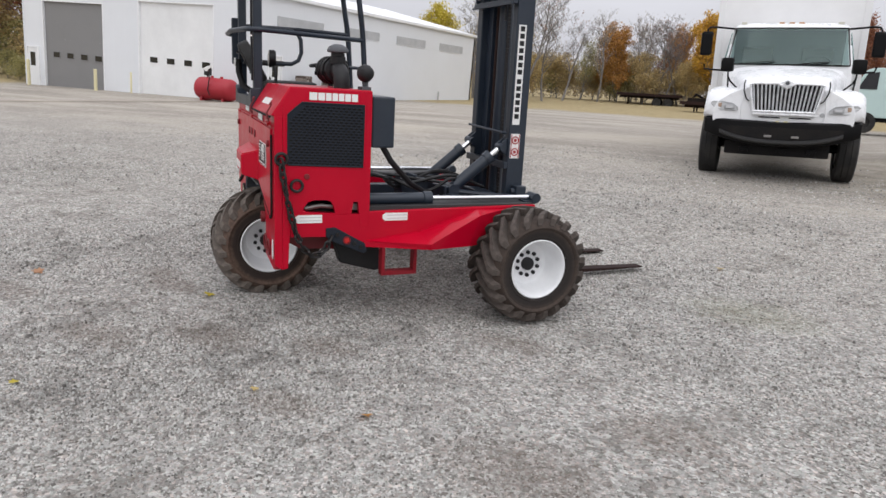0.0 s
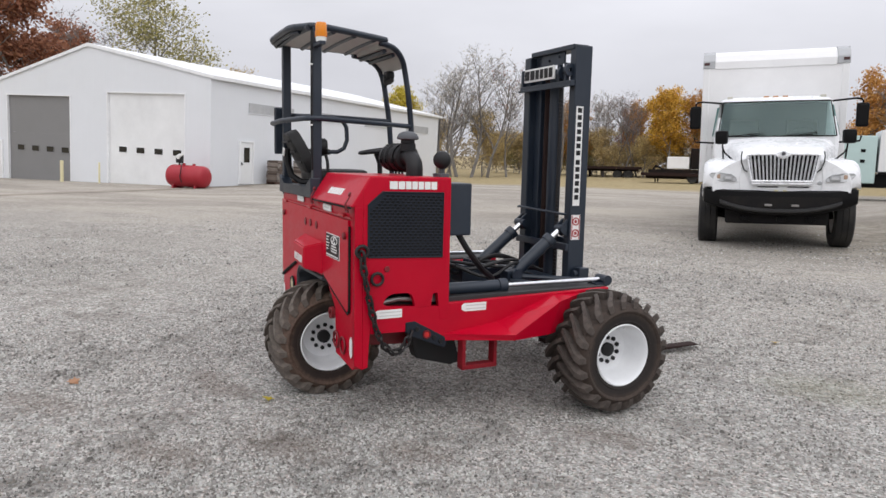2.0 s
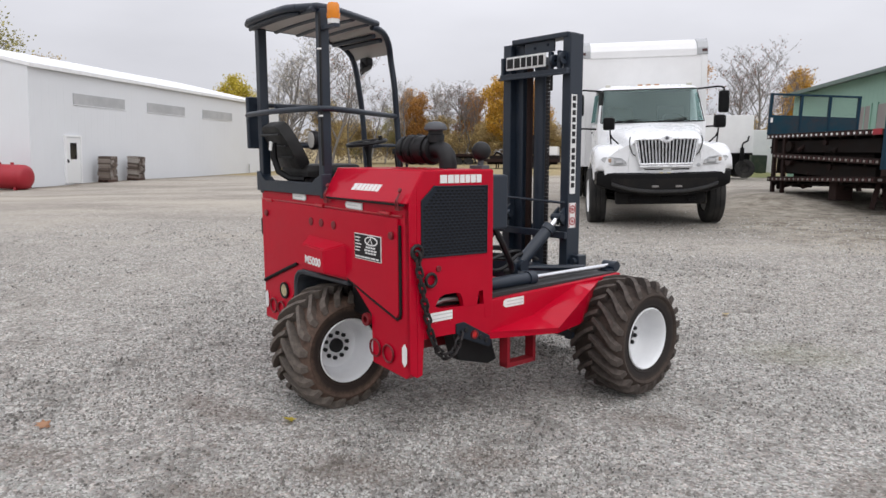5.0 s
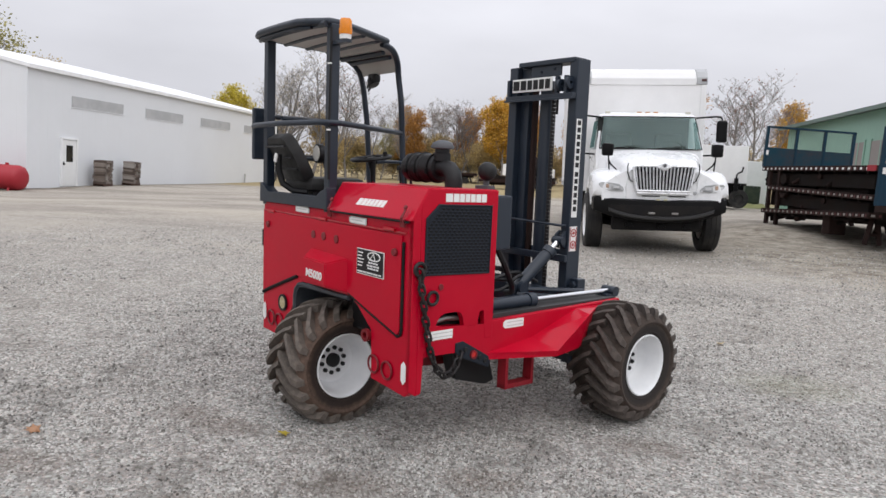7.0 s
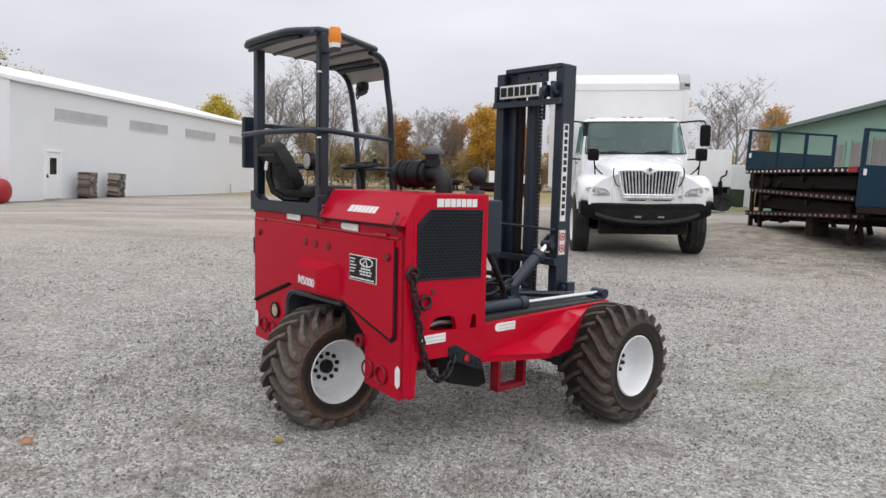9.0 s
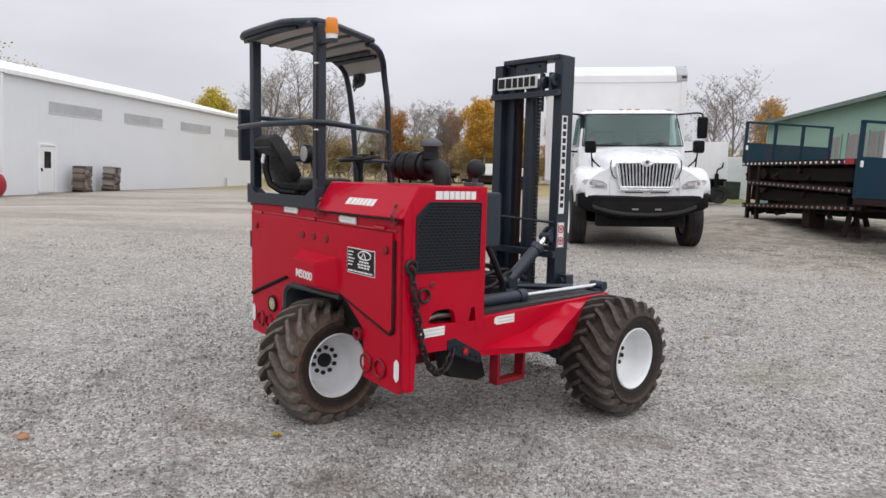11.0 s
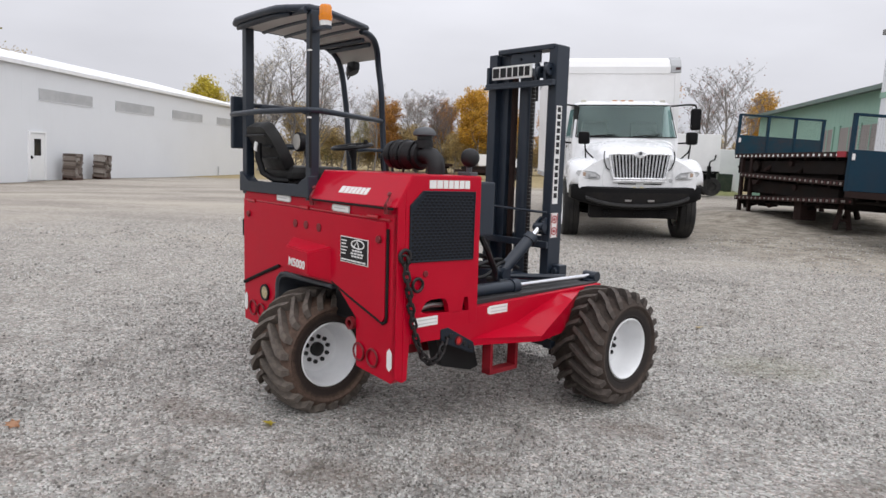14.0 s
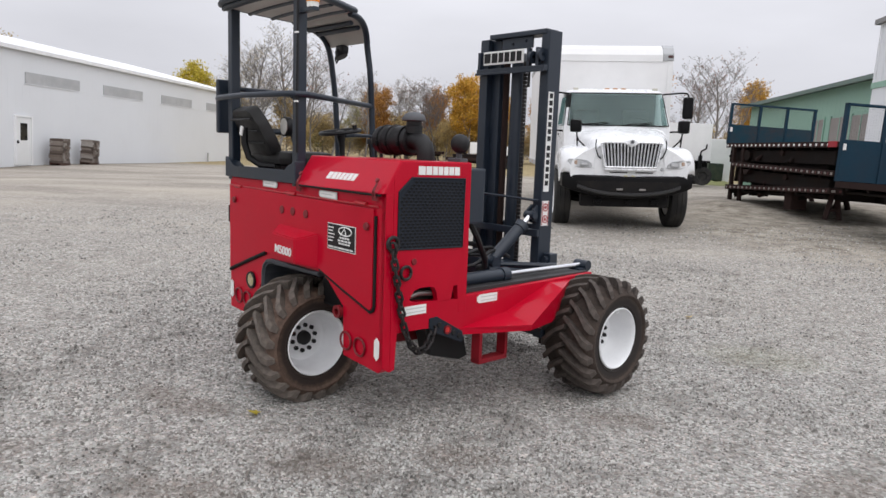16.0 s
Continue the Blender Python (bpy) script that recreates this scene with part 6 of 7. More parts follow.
# bumper
bp = B()
plan = [(-1.17, 0.30), (-1.15, 0.12), (-1.02, 0.0), (-0.70, -0.09), (-0.35, -0.11), (0.0, -0.115), (0.35, -0.11), (0.70, -0.09), (1.02, 0.0), (1.15, 0.12), (1.17, 0.30)]
rings = []
for z, k, up in ((0.535, 0.07, 0.19), (0.560, 0.02, 0.18), (0.645, 0.0, 0.13), (0.845, 0.0, 0.06), (0.905, 0.008, 0.045), (0.925, 0.04, 0.045)):
    rings.append([(x * (1 - 0.02 * (k > 0.02)), y + k, z + up * (abs(x) / 1.17) ** 2.5) for x, y in plan] + [(x * 0.93, y + 0.16, z + up * (abs(x) / 1.17) ** 2.5) for x, y in plan[::-1]])
vs = loft(bp, rings, True)
bp.faces.new(vs[0]), bp.faces.new(vs[-1])
bump = part("bumper", bp, "bumper", truck, "wide black moulded bumper", True)
face_y = lambda x: float(np.interp(x, [p[0] for p in plan], [p[1] for p in plan]))
sag = lambda x: 0.635 + 0.15 * (abs(x) / 0.93) ** 2.6
xs = [-0.90 + 0.1 * i for i in range(19)]
# dark sheet just proud of the bumper, standing for the shaded recess
br = B()
vs = loft(br, [[(x, face_y(x) - 0.004, sag(x)), (x, face_y(x) - 0.004, 0.84), (x, face_y(x) + 0.05, 0.84), (x, face_y(x) + 0.05, sag(x))] for x in xs], True)
br.faces.new(vs[0]), br.faces.new(vs[-1])
part("bumper_recess", br, "seal", bump)
# lip shelf in the paler grey that carries its sky highlight
bl_ = B()
vs = loft(bl_, [[(x, face_y(x) - 0.050, sag(x) - 0.035), (x, face_y(x) - 0.050, sag(x) - 0.004), (x, face_y(x) + 0.004, sag(x) + 0.012), (x, face_y(x) + 0.004, sag(x) - 0.060)] for x in xs], True)
bl_.faces.new(vs[0]), bl_.faces.new(vs[-1])
part("bumper_lip", bl_, "lip_grey", bump, "moulded lip, greyed for the sky light it catches")
# dark block added to fill the shadowed space below the bumper
part("front_crossmember", box(B(), -0.80, 0.76, 0.16, 0.40, 0.37, 0.60, 0.03), "seal", truck)
for x in (-0.50, 0.06, 0.50):
    part("spring_hanger", box(B(), x - 0.07, x + 0.07, 0.11, 0.16, 0.43, 0.50, 0.012), "bumper", truck)
for x in (-0.165, 0.230):
    part("tow_hook", box(B(), x - 0.055, x + 0.055, -0.14, -0.11, 0.685, 0.72, 0.006), "steel", bump)
for x in (-0.08, 0.05):
    part("clip", box(B(), x, x + 0.05, -0.06, -0.02, 0.925, 0.945), "post_yellow", bump)

# cab with windscreen
cb = B()


def cab_ring(z, xf, xb, yf, yb):
    return [(-xb, yb, z), (-xb - 0.01, (yf + yb) / 2 + 0.15, z), (-xf, yf + 0.10, z), (-xf * 0.93, yf + 0.02, z), (-xf * 0.5, yf - 0.02, z), (0, yf - 0.03, z), (xf * 0.5, yf - 0.02, z), (xf * 0.93, yf + 0.02, z), (xf, yf + 0.10, z), (xb + 0.01, (yf + yb) / 2 + 0.15, z), (xb, yb, z)]


vs = loft(cb, [cab_ring(0.70, 1.00, 1.02, 1.42, 2.45), cab_ring(1.835, 1.02, 1.05, 1.35, 2.45), cab_ring(2.20, 0.97, 1.01, 1.55, 2.44), cab_ring(2.500, 0.925, 0.96, 1.725, 2.42), cab_ring(2.565, 0.86, 0.90, 1.84, 2.38), cab_ring(2.59, 0.70, 0.72, 1.98, 2.30)], True)
cb.faces.new(vs[0]), cb.faces.new(vs[-1])
cb.faces.ensure_lookup_table()
gone = [f for f in cb.faces if all(1.8 < v.co.z < 2.51 for v in f.verts) and (f.calc_center_median().y < 1.75 and abs(f.calc_center_median().x) < 0.93 or abs(f.calc_center_median().x) > 0.97 and f.calc_center_median().y > 1.7)]
bmesh.ops.delete(cb, geom=gone, context="FACES_ONLY")
cab = part("cab", cb, "truck_white", truck, "", True)
part("dashboard", prism(B(), [(1.45, 1.68), (1.45, 1.82), (1.62, 1.87), (1.80, 1.78), (1.80, 1.55)], "x", -0.95, 0.95, 0.02), "cab_trim", cab, "grey dashboard")
part("back_lining", box(B(), -0.92, 0.92, 2.36, 2.40, 1.0, 2.50), "cab_trim", cab)
for x in (-0.50, 0.50):
    st_ = prism(B(), [(2.02, 1.25), (2.22, 1.25), (2.34, 2.12), (2.27, 2.20), (2.18, 2.14)], "x", x - 0.26, x + 0.26, 0.04)
    part("cab_seat", st_, "vinyl", cab, "black cab seat", True)
swt = Matrix.Translation((0.50, 1.84, 1.90)) @ pose(0, 0, 0, 35, 0, 0)
part("cab_steering_wheel", tube(B(), [swt @ Vector(p) for p in arc((0, 0, 0), 0.22, 0, 360, 24, (0, 1))], 0.016, 7, cap=False), "black", cab)
ws = B()


def ws_pt(t, x):
    a, b = (1.850, 1.012, 1.350), (2.485, 0.930, 1.708)
    z, xf, yf = (a[i] + (b[i] - a[i]) * t for i in range(3))
    xx = x * xf
    return (xx, yf + 0.03 * (abs(x) > 0.9) * (abs(x) - 0.9) * 10 - 0.03 * (1 - x * x) - 0.012, z)


loft(ws, [[ws_pt(t, x) for x in (-0.94, -0.90, -0.6, -0.3, 0, 0.3, 0.6, 0.90, 0.94)] for t in (0.02, 0.1, 0.5, 0.9, 0.98)])
wsd = part("windscreen", ws, "windscreen", cab, "tinted windscreen glass", True)
wsd.visible_shadow = False
wf = B()
tube(wf, [ws_pt(0.0, x) for x in (-0.95, -0.6, -0.3, 0, 0.3, 0.6, 0.95)], 0.012, 6)
tube(wf, [ws_pt(1.0, x) for x in (-0.95, -0.6, 0, 0.6, 0.95)], 0.010, 6)
for x in (-0.955, 0.955):
    tube(wf, [ws_pt(t, x) for t in (0, 0.5, 1)], 0.010, 6)
part("windscreen_seal", wf, "seal", wsd)
for x0, x1 in ((-0.80, -0.20), (0.05, 0.65)):
    wp = B()
    a, b = Vector(ws_pt(0.0, x0)), Vector(ws_pt(0.10, x1))
    tube(wp, [a + Vector((0, -0.03, 0.0)), b + Vector((0, -0.035, 0))], 0.010, 5)
    part("wiper", wp, "bumper", wsd)
for i, x in enumerate((-0.78, -0.16, 0.0, 0.16, 0.78)):
    part("marker_lamp", box(B(), x - 0.045, x + 0.045, 1.84 + 0.02 * (abs(x) < 0.5), 1.93, 2.555, 2.600, 0.01), "lamp_white" if abs(x) > 0.5 else "amber_dull", cab)
for s in (1, -1):
    sd = B()
    q = [(s * 1.046, 1.66, 1.88), (s * 1.062, 2.32, 1.88), (s * 0.99, 2.32, 2.42), (s * 0.955, 1.90, 2.42)]
    f0 = [sd.verts.new(p) for p in q]
    f1 = [sd.verts.new((p[0] + s * 0.008, p[1], p[2])) for p in q]
    sd.faces.new(f0), sd.faces.new(f1)
    for i in range(4):
        sd.faces.new((f0[i], f0[(i + 1) % 4], f1[(i + 1) % 4], f1[i]))
    part("side_window", sd, "windscreen", cab).visible_shadow = False
    hn = box(B(), s * 1.05 - 0.015, s * 1.05 + 0.03, 2.15, 2.30, 1.66, 1.70, 0.006)
    part("door_handle", hn, "bumper", cab)
    stp = box(B(), s * 0.80, s * 1.12, 1.55, 2.35, 0.42, 0.47, 0.01) if s > 0 else box(B(), -1.12, -0.80, 1.55, 2.35, 0.42, 0.47, 0.01)
    part("cab_step", stp, "corner", truck)
    ftk = B()
    tube(ftk, [(s * 0.80, 1.7, 0.70), (s * 0.80, 3.0, 0.70)], 0.28, 20)
    part("fuel_tank", ftk, "bumper", truck, "", True)

# cargo box
cbx = B()
prof = [(2.60, 0.98), (9.1, 0.98), (9.1, 3.54), (2.95, 3.54), (2.80, 3.52), (2.68, 3.45), (2.61, 3.33), (2.60, 3.22)]
prism(cbx, prof, "x", -1.275, 1.275)
cargo = part("cargo_box", cbx, "box_white", truck, "plain white cargo box")
tri_ = prism(B(), [(2.585, 3.20), (2.585, 3.34), (2.66, 3.47), (2.80, 3.545), (3.0, 3.565), (3.0, 3.20)], "x", -1.07, 1.07, 0.01)
part("front_radius", tri_, "box_white", cargo)
for s in (1, -1):
    x0, x1 = sorted((s * 1.07, s * 1.29))
    part("corner_casting", prism(B(), [(2.575, 3.22), (2.58, 3.36), (2.65, 3.49), (2.80, 3.56), (3.0, 3.57), (3.0, 3.22)], "x", x0, x1, 0.012), "corner", cargo, "grey metal corner casting")
    part("clearance_lamp", box(B(), s * 1.22 - 0.05, s * 1.22 + 0.05, 2.565, 2.585, 3.28, 3.33, 0.004), "lamp_red_dull", cargo)
    x0, x1 = sorted((s * 1.16, s * 1.285))
    part("corner_post", box(B(), x0, x1, 2.585, 2.72, 0.98, 3.22, 0.02), "box_white", cargo)
    rl = box(B(), *sorted((s * 1.27, s * 1.29)), 2.75, 9.1, 0.95, 1.06)
    part("bottom_rail", rl, "corner", cargo)
    rl = box(B(), *sorted((s * 1.27, s * 1.29)), 2.75, 9.1, 3.44, 3.55)
    part("top_rail", rl, "corner", cargo)
    for y in (3.4, 5.2, 7.0, 8.8):
        part("side_marker", box(B(), *sorted((s * 1.288, s * 1.305)), y, y + 0.10, 0.99, 1.03), "amber_dull", cargo)
part("chassis", box(B(), -0.45, 0.45, 0.35, 9.0, 0.62, 0.90, 0.01), "bumper", truck)
part("engine_bay", box(B(), -0.55, 0.55, 0.05, 1.4, 0.55, 1.0), "bumper", truck)
part("sump", prism(B(), [(0.30, 0.60), (0.42, 0.36), (0.80, 0.34), (0.95, 0.60)], "x", -0.38, 0.30, 0.02), "bumper", truck)
for x in (-0.62, 0.52):
    part("leaf_spring", prism(B(), [(0.25, 0.62), (0.30, 0.44), (1.9, 0.44), (1.95, 0.60), (1.1, 0.40)], "x", x, x + 0.10, 0.006), "bumper", truck)
axl = B()
tube(axl, [(-0.95, 1.12, 0.48), (-0.55, 1.12, 0.42), (0.55, 1.12, 0.42), (0.95, 1.12, 0.48)], 0.07, 10)
part("axle", axl, "bumper", truck)
axl = tube(B(), [(-0.9, 7.1, 0.50), (0.9, 7.1, 0.50)], 0.09, 10)
lathe(axl, [(0.0, -0.2), (0.18, -0.1), (0.18, 0.1), (0.0, 0.2)], 14, Matrix.Translation((0, 7.1, 0.5)))
part("axle", axl, "bumper", truck)
tr_src = None
for s in (1, -1):
    for y, x in ((1.12, 1.07), (7.1, 1.05), (7.1, 0.74)):
        wz, wz_scale = (0.465, 1.07) if y < 3 else (0.50, 1.0)
        if tr_src is None:
            t = lathe(B(), [(0.29, -0.11), (0.30, -0.135), (0.40, -0.15), (0.47, -0.14), (0.497, -0.12), (0.502, -0.05), (0.494, -0.045), (0.494, -0.035), (0.503, -0.03), (0.503, 0.03), (0.494, 0.035), (0.494, 0.045), (0.502, 0.05), (0.497, 0.12), (0.47, 0.14), (0.40, 0.15), (0.30, 0.135), (0.29, 0.11)], 48)
            tr_src = part("tyre", t, "truck_tyre", truck, "black road tyre", True)
            r_ = lathe(B(), [(0.28, -0.12), (0.295, 0.135), (0.285, 0.14), (0.265, 0.12), (0.24, 0.02), (0.12, 0.03), (0.11, 0.10), (0.06, 0.12), (0.0, 0.12)], 32)
            rim2 = part("rim", r_, "box_white", tr_src, "white steel rim", True)
            tr_src.matrix_basis = pose(s * x, y, wz, 0, 0, 0) @ Matrix.Scale(wz_scale, 4)
        else:
            w = share(tr_src, "tyre", pose(s * x, y, wz, 0, 0, 0 if s > 0 else 180) @ Matrix.Scale(wz_scale, 4), truck)
            share(rim2, "rim", Matrix.Identity(4), w)

# ---------------------------------------------------------------- stacked flatbed bodies
def flatbed(m, z, length, label, head=True, low=2.94, high=3.50, taped=True, grime=False, deep=0.47):
    """A steel truck flatbed: deck on sills and cross members, taped side rails, headboard at the far end."""
    e = thing("truck_flatbed", m, label, "flatbed", "stacked flatbed bodies")
    part("deck", box(B(), 0.04, 2.36, -length, 0.0, z - 0.05, z, 0.004), "bed_dark", e)
    for x in (0.0, 2.36):
        part("side_rail", box(B(), x, x + 0.04, -length, 0.0, z - 0.115, z + 0.004, 0.004), "dark_rust", e, "rusty side rail")
    part("end_rail", box(B(), 0.0, 2.40, -length - 0.04, -length, z - 0.115, z + 0.004, 0.004), "dark_rust", e)
    for x in (0.70, 1.60):
        part("sill", box(B(), x, x + 0.10, -length + 0.1, -0.1, z - min(0.30, deep + 0.02), z - 0.10), "bed_dark", e)
    part("hoist_frame", box(B(), 0.14, 2.10, -length + 0.25, -0.10, z - deep, z - min(0.17, deep - 0.05), 0.02), "bed_dark", e)
    for i in range(int(length / 0.6)):
        y = -0.3 - i * 0.6
        part("cross_member", box(B(), 0.05, 2.35, y - 0.04, y + 0.04, z - 0.16, z - 0.055), "bed_dark", e)
    part("bulkhead", box(B(), 0.08, 2.30, -0.17, -0.12, z - min(0.50, deep + 0.03), z - 0.055, 0.004), "bed_dark", e)
    white, red_ = ("tape_dull", "tape_red_dull") if grime else ("white_label", "tape_red_dull")
    n = int(length / 0.105) if taped else 0
    for i in range(n):
        y = -0.05 - i * length / n
        part("tape", box(B(), -0.004, 0.0, y - (0.070 if i % 2 == 0 else 0.045), y, z - 0.085, z - 0.035), white if i % 2 == 0 else red_, e)
    for i in range(14 if taped else 0):
        x = 0.06 + i * 0.166
        part("tape", box(B(), x, x + 0.085, -length - 0.044, -length - 0.04, z - 0.085, z - 0.035), white if i % 2 == 0 else red_, e)
    if head:
        hb = part("headboard", box(B(), 0.05, 2.35, -0.03, 0.03, z + 0.01, low, 0.005), "headboard" if taped else "blue", e, "faded blue steel headboard")
        for x in (0.0, 0.80, 1.56, 2.34):
            part("post", box(B(), x, x + 0.055, -0.05, 0.05, z, high, 0.006), "blue", hb)
        part("top_rail", box(B(), 0.0, 2.40, -0.05, 0.05, high - 0.045, high + 0.004, 0.006), "blue", hb)
        wm = B()
        for x0 in (0.08, 0.88, 1.64):
            for i in range(1, 14):
                x = x0 + i * 0.05
                tube(wm, [(x, 0, low), (x, 0, high - 0.05)], 0.0009, 3, cap=False)
        for i in range(1, int((high - low) / 0.05)):
            tube(wm, [(0.07, 0, low + i * 0.05), (2.33, 0, low + i * 0.05)], 0.0009, 3, cap=False)
        w = part("wire_infill", wm, "bed_dark", hb, "thin wire mesh")
        w["kind"] = "stuff"
        part("label_tag", box(B(), 0.02, 0.08, -0.06, -0.052, low - 0.20, low - 0.08), "white_label", hb)
    return e


bed_m = pose(3.37, 19.7, 0, 0, 0, 10.8)
top_bed = flatbed(bed_m, 2.42, 4.9, "rusty flatbed body with blue headboard on a stack")
mid_bed = flatbed(pose(3.42, 19.2, 1.93, 1.35, 0.8, 10.8) @ Matrix.Translation((0, 0, -1.88)), 1.88, 4.4, "grimy dark flatbed body in the middle of a stack", False, grime=True)
low_bed = flatbed(pose(3.36, 19.3, 1.32, -1.9, -0.6, 10.8) @ Matrix.Translation((0, 0, -1.32)), 1.32, 4.5, "grimy dark flatbed body at the bottom of a stack", False, grime=True, deep=0.19)
part("side_marker", box(B(), -0.012, 0.0, -4.86, -4.56, 2.31, 2.43, 0.004), "tank_red", top_bed, "faded red end marker")
for x, y in ((0.30, -4.30), (2.2, -4.15), (2.2, -0.2), (1.6, -2.6)):
    bm = B()
    g = ground_z(*(bed_m @ Vector((x, y, 0))).xy)
    tube(bm, [(x - 0.16, y, g - 0.05), (x - 0.05, y, 1.20)], 0.045, 8, square=True)
    tube(bm, [(x + 0.16, y, g - 0.05), (x + 0.05, y, 1.20)], 0.045, 8, square=True)
    tube(bm, [(x - 0.12, y, g + 0.15), (x + 0.12, y, g + 0.15)], 0.03, 8, square=True)
    part("stand", bm, "dark_rust", low_bed, "rusty steel stand")
for i, (x, y, z0, z1) in enumerate(((0.5, -1.2, 1.32, 1.60), (1.7, -1.2, 1.32, 1.60), (0.5, -3.6, 1.32, 1.60), (1.7, -3.6, 1.32, 1.60), (0.5, -1.0, 1.88, 2.14), (1.7, -1.0, 1.88, 2.14), (0.5, -3.8, 1.88, 2.14), (1.7, -3.8, 1.88, 2.14))):
    bm = box(B(), x - 0.12, x + 0.12, y - 0.10, y + 0.10, z0, z1, 0.01)
    part("timber_block", bm, "bed_dark", mid_bed if z0 < 1.5 else top_bed)
# dark boxes added between the beds so the gaps read as full shade
for z0, z1, owner in ((1.29, 1.56, mid_bed), (1.85, 2.10, top_bed)):
    for x0, x1, y0, y1 in ((0.25, 1.10, -4.3, -2.4), (1.15, 2.05, -4.5, -3.0), (0.35, 0.95, -2.1, -0.5), (1.05, 2.1, -2.7, -0.4)):
        part("dunnage", box(B(), x0, x1, y0, y1, z0, z1, 0.01), "bed_dark", owner)
part("tool_box", box(B(), 0.10, 0.48, -3.05, -2.75, 0.80, 1.22, 0.02), "dark_rust", low_bed)
rng = random.Random(17)
for owner, z in ((low_bed, 1.16), (mid_bed, 1.72), (top_bed, 2.26)):
    for i in range(9):
        x, y = rng.uniform(0.02, 0.30), -0.3 - 0.45 * i + rng.uniform(-0.15, 0.15)
        h = rng.uniform(0.12, 0.34) if owner is not low_bed else rng.uniform(0.05, 0.12)
        if i % 3 == 0:
            bm = tube(B(), [(x, y, z - h), (x + 0.3, y + rng.uniform(-0.3, 0.3), z - 0.02)], rng.uniform(0.03, 0.06), 8)
        elif i % 3 == 1:
            bm = prism(B(), [(y - 0.16, z), (y + 0.18, z), (y + 0.10, z - h), (y - 0.05, z - h * 0.8)], "x", x, x + 0.12, 0.008)
        else:
            bm = tube(B(), [(x, y - 0.05, z - h / 2), (x + 0.5, y, z - h / 2)], h / 2.4, 12)
        part("hoist_fitting", bm, "dark_rust" if i % 2 else "bed_dark", owner)
for x, y in ((0.06, -0.12), (0.10, -0.55)):
    part("prop_leg", box(B(), x, x + 0.08, y - 0.05, y + 0.05, ground_z(3.6, 19.5) - 0.05, 2.28), "dark_rust", low_bed)
# a nearer flatbed, mostly out of sight
near_m = pose(3.95, 13.95, 0, 0, 0, 10.8)
near_bed = flatbed(near_m, 1.62, 4.2, "dark flatbed body with tall blue headboard on stands", True, 2.42, 3.10, False, False, 0.22)
for x, y in ((1.1, -0.5), (2.1, -0.5), (1.1, -3.8), (2.1, -3.8)):
    g = ground_z(*(near_m @ Vector((x, y, 0))).xy)
    part("stand", box(B(), x - 0.07, x + 0.07, y - 0.07, y + 0.07, g - 0.05, 1.35), "bed_dark", near_bed)

# ---------------------------------------------------------------- green building and what stands by it
gb = thing("green_building", pose(9.45, 39.0, 0, 0, 0, 0.3), "long pale green metal building with a low roof", "building")
gwall = B()
box(gwall, 0.0, 0.2, -14.6, 0.0, -0.4, 5.15)
part("long_wall", gwall, "green_wall", gb)
part("wall_rib", ribbed(B(), (0, -14.6), (0, 0), -0.3, 5.1, (-1, 0), 0.40, 0.004), "green_wall", gb)
part("end_wall", box(B(), 0.2, 14.0, -0.2, 0.0, -0.4, 5.15), "green_wall", gb)
part("roof", prism(B(), [(-0.45, 5.06), (-0.45, 5.20), (7.0, 6.9), (14.4, 5.20), (14.4, 5.06), (7.0, 6.74)], "y", -14.8, 0.3), "green_roof", gb, "grey green metal roof")
part("eave_trim", box(B(), -0.50, -0.44, -14.8, 0.3, 5.06, 5.22), "green_roof", gb)
for y0, w in ((-10.25, 1.65), (-12.05, 1.5), (-8.6, 1.0)):
    win = part("window", box(B(), -0.035, 0.0, y0 - w, y0, 3.05, 4.0, 0.01), "dull_pane", gb, "dusty window in a pale frame")
    for q in ((y0, y0 + 0.09, 2.98, 4.08), (y0 - w - 0.09, y0 - w, 2.98, 4.08), (y0 - w / 2 - 0.03, y0 - w / 2 + 0.03, 3.05, 4.0)):
        part("window_frame", box(B(), -0.05, 0.0, q[0], q[1], q[2], q[3]), "green_wall", win)
    part("window_sill", box(B(), -0.07, 0.0, y0 - w - 0.1, y0 + 0.1, 2.93, 2.98), "white_wall", win)
part("near_wall", box(B(), 0.2, 14.0, -14.8, -14.6, -0.4, 5.15), "green_wall", gb)
# taller pale annex at the near end
ann = thing("annex_building", pose(8.72, 24.05, 0, 0, 0, 0.3), "tall pale annex with flat dark roof edge", "building")
part("upper_wall", box(B(), 0.0, 7.0, -5.0, 0.0, 4.80, 6.62), "white_wall", ann)
part("lower_wall", box(B(), 0.02, 6.98, -4.98, -0.02, -0.4, 4.62), "white_wall", ann, "pale lower wall")
part("band", box(B(), -0.02, 7.02, -5.02, 0.02, 4.62, 4.80), "green_wall", ann, "green trim band")
part("roof", box(B(), -0.14, 7.14, -5.14, 0.14, 6.62, 6.78, 0.01), "grey_door", ann, "dark flat roof edge")
for i in range(12):
    part("wall_rib", box(B(), -0.012, 0.0, -4.8 + i * 0.42, -4.74 + i * 0.42, 4.82, 6.60), "white_wall", ann)

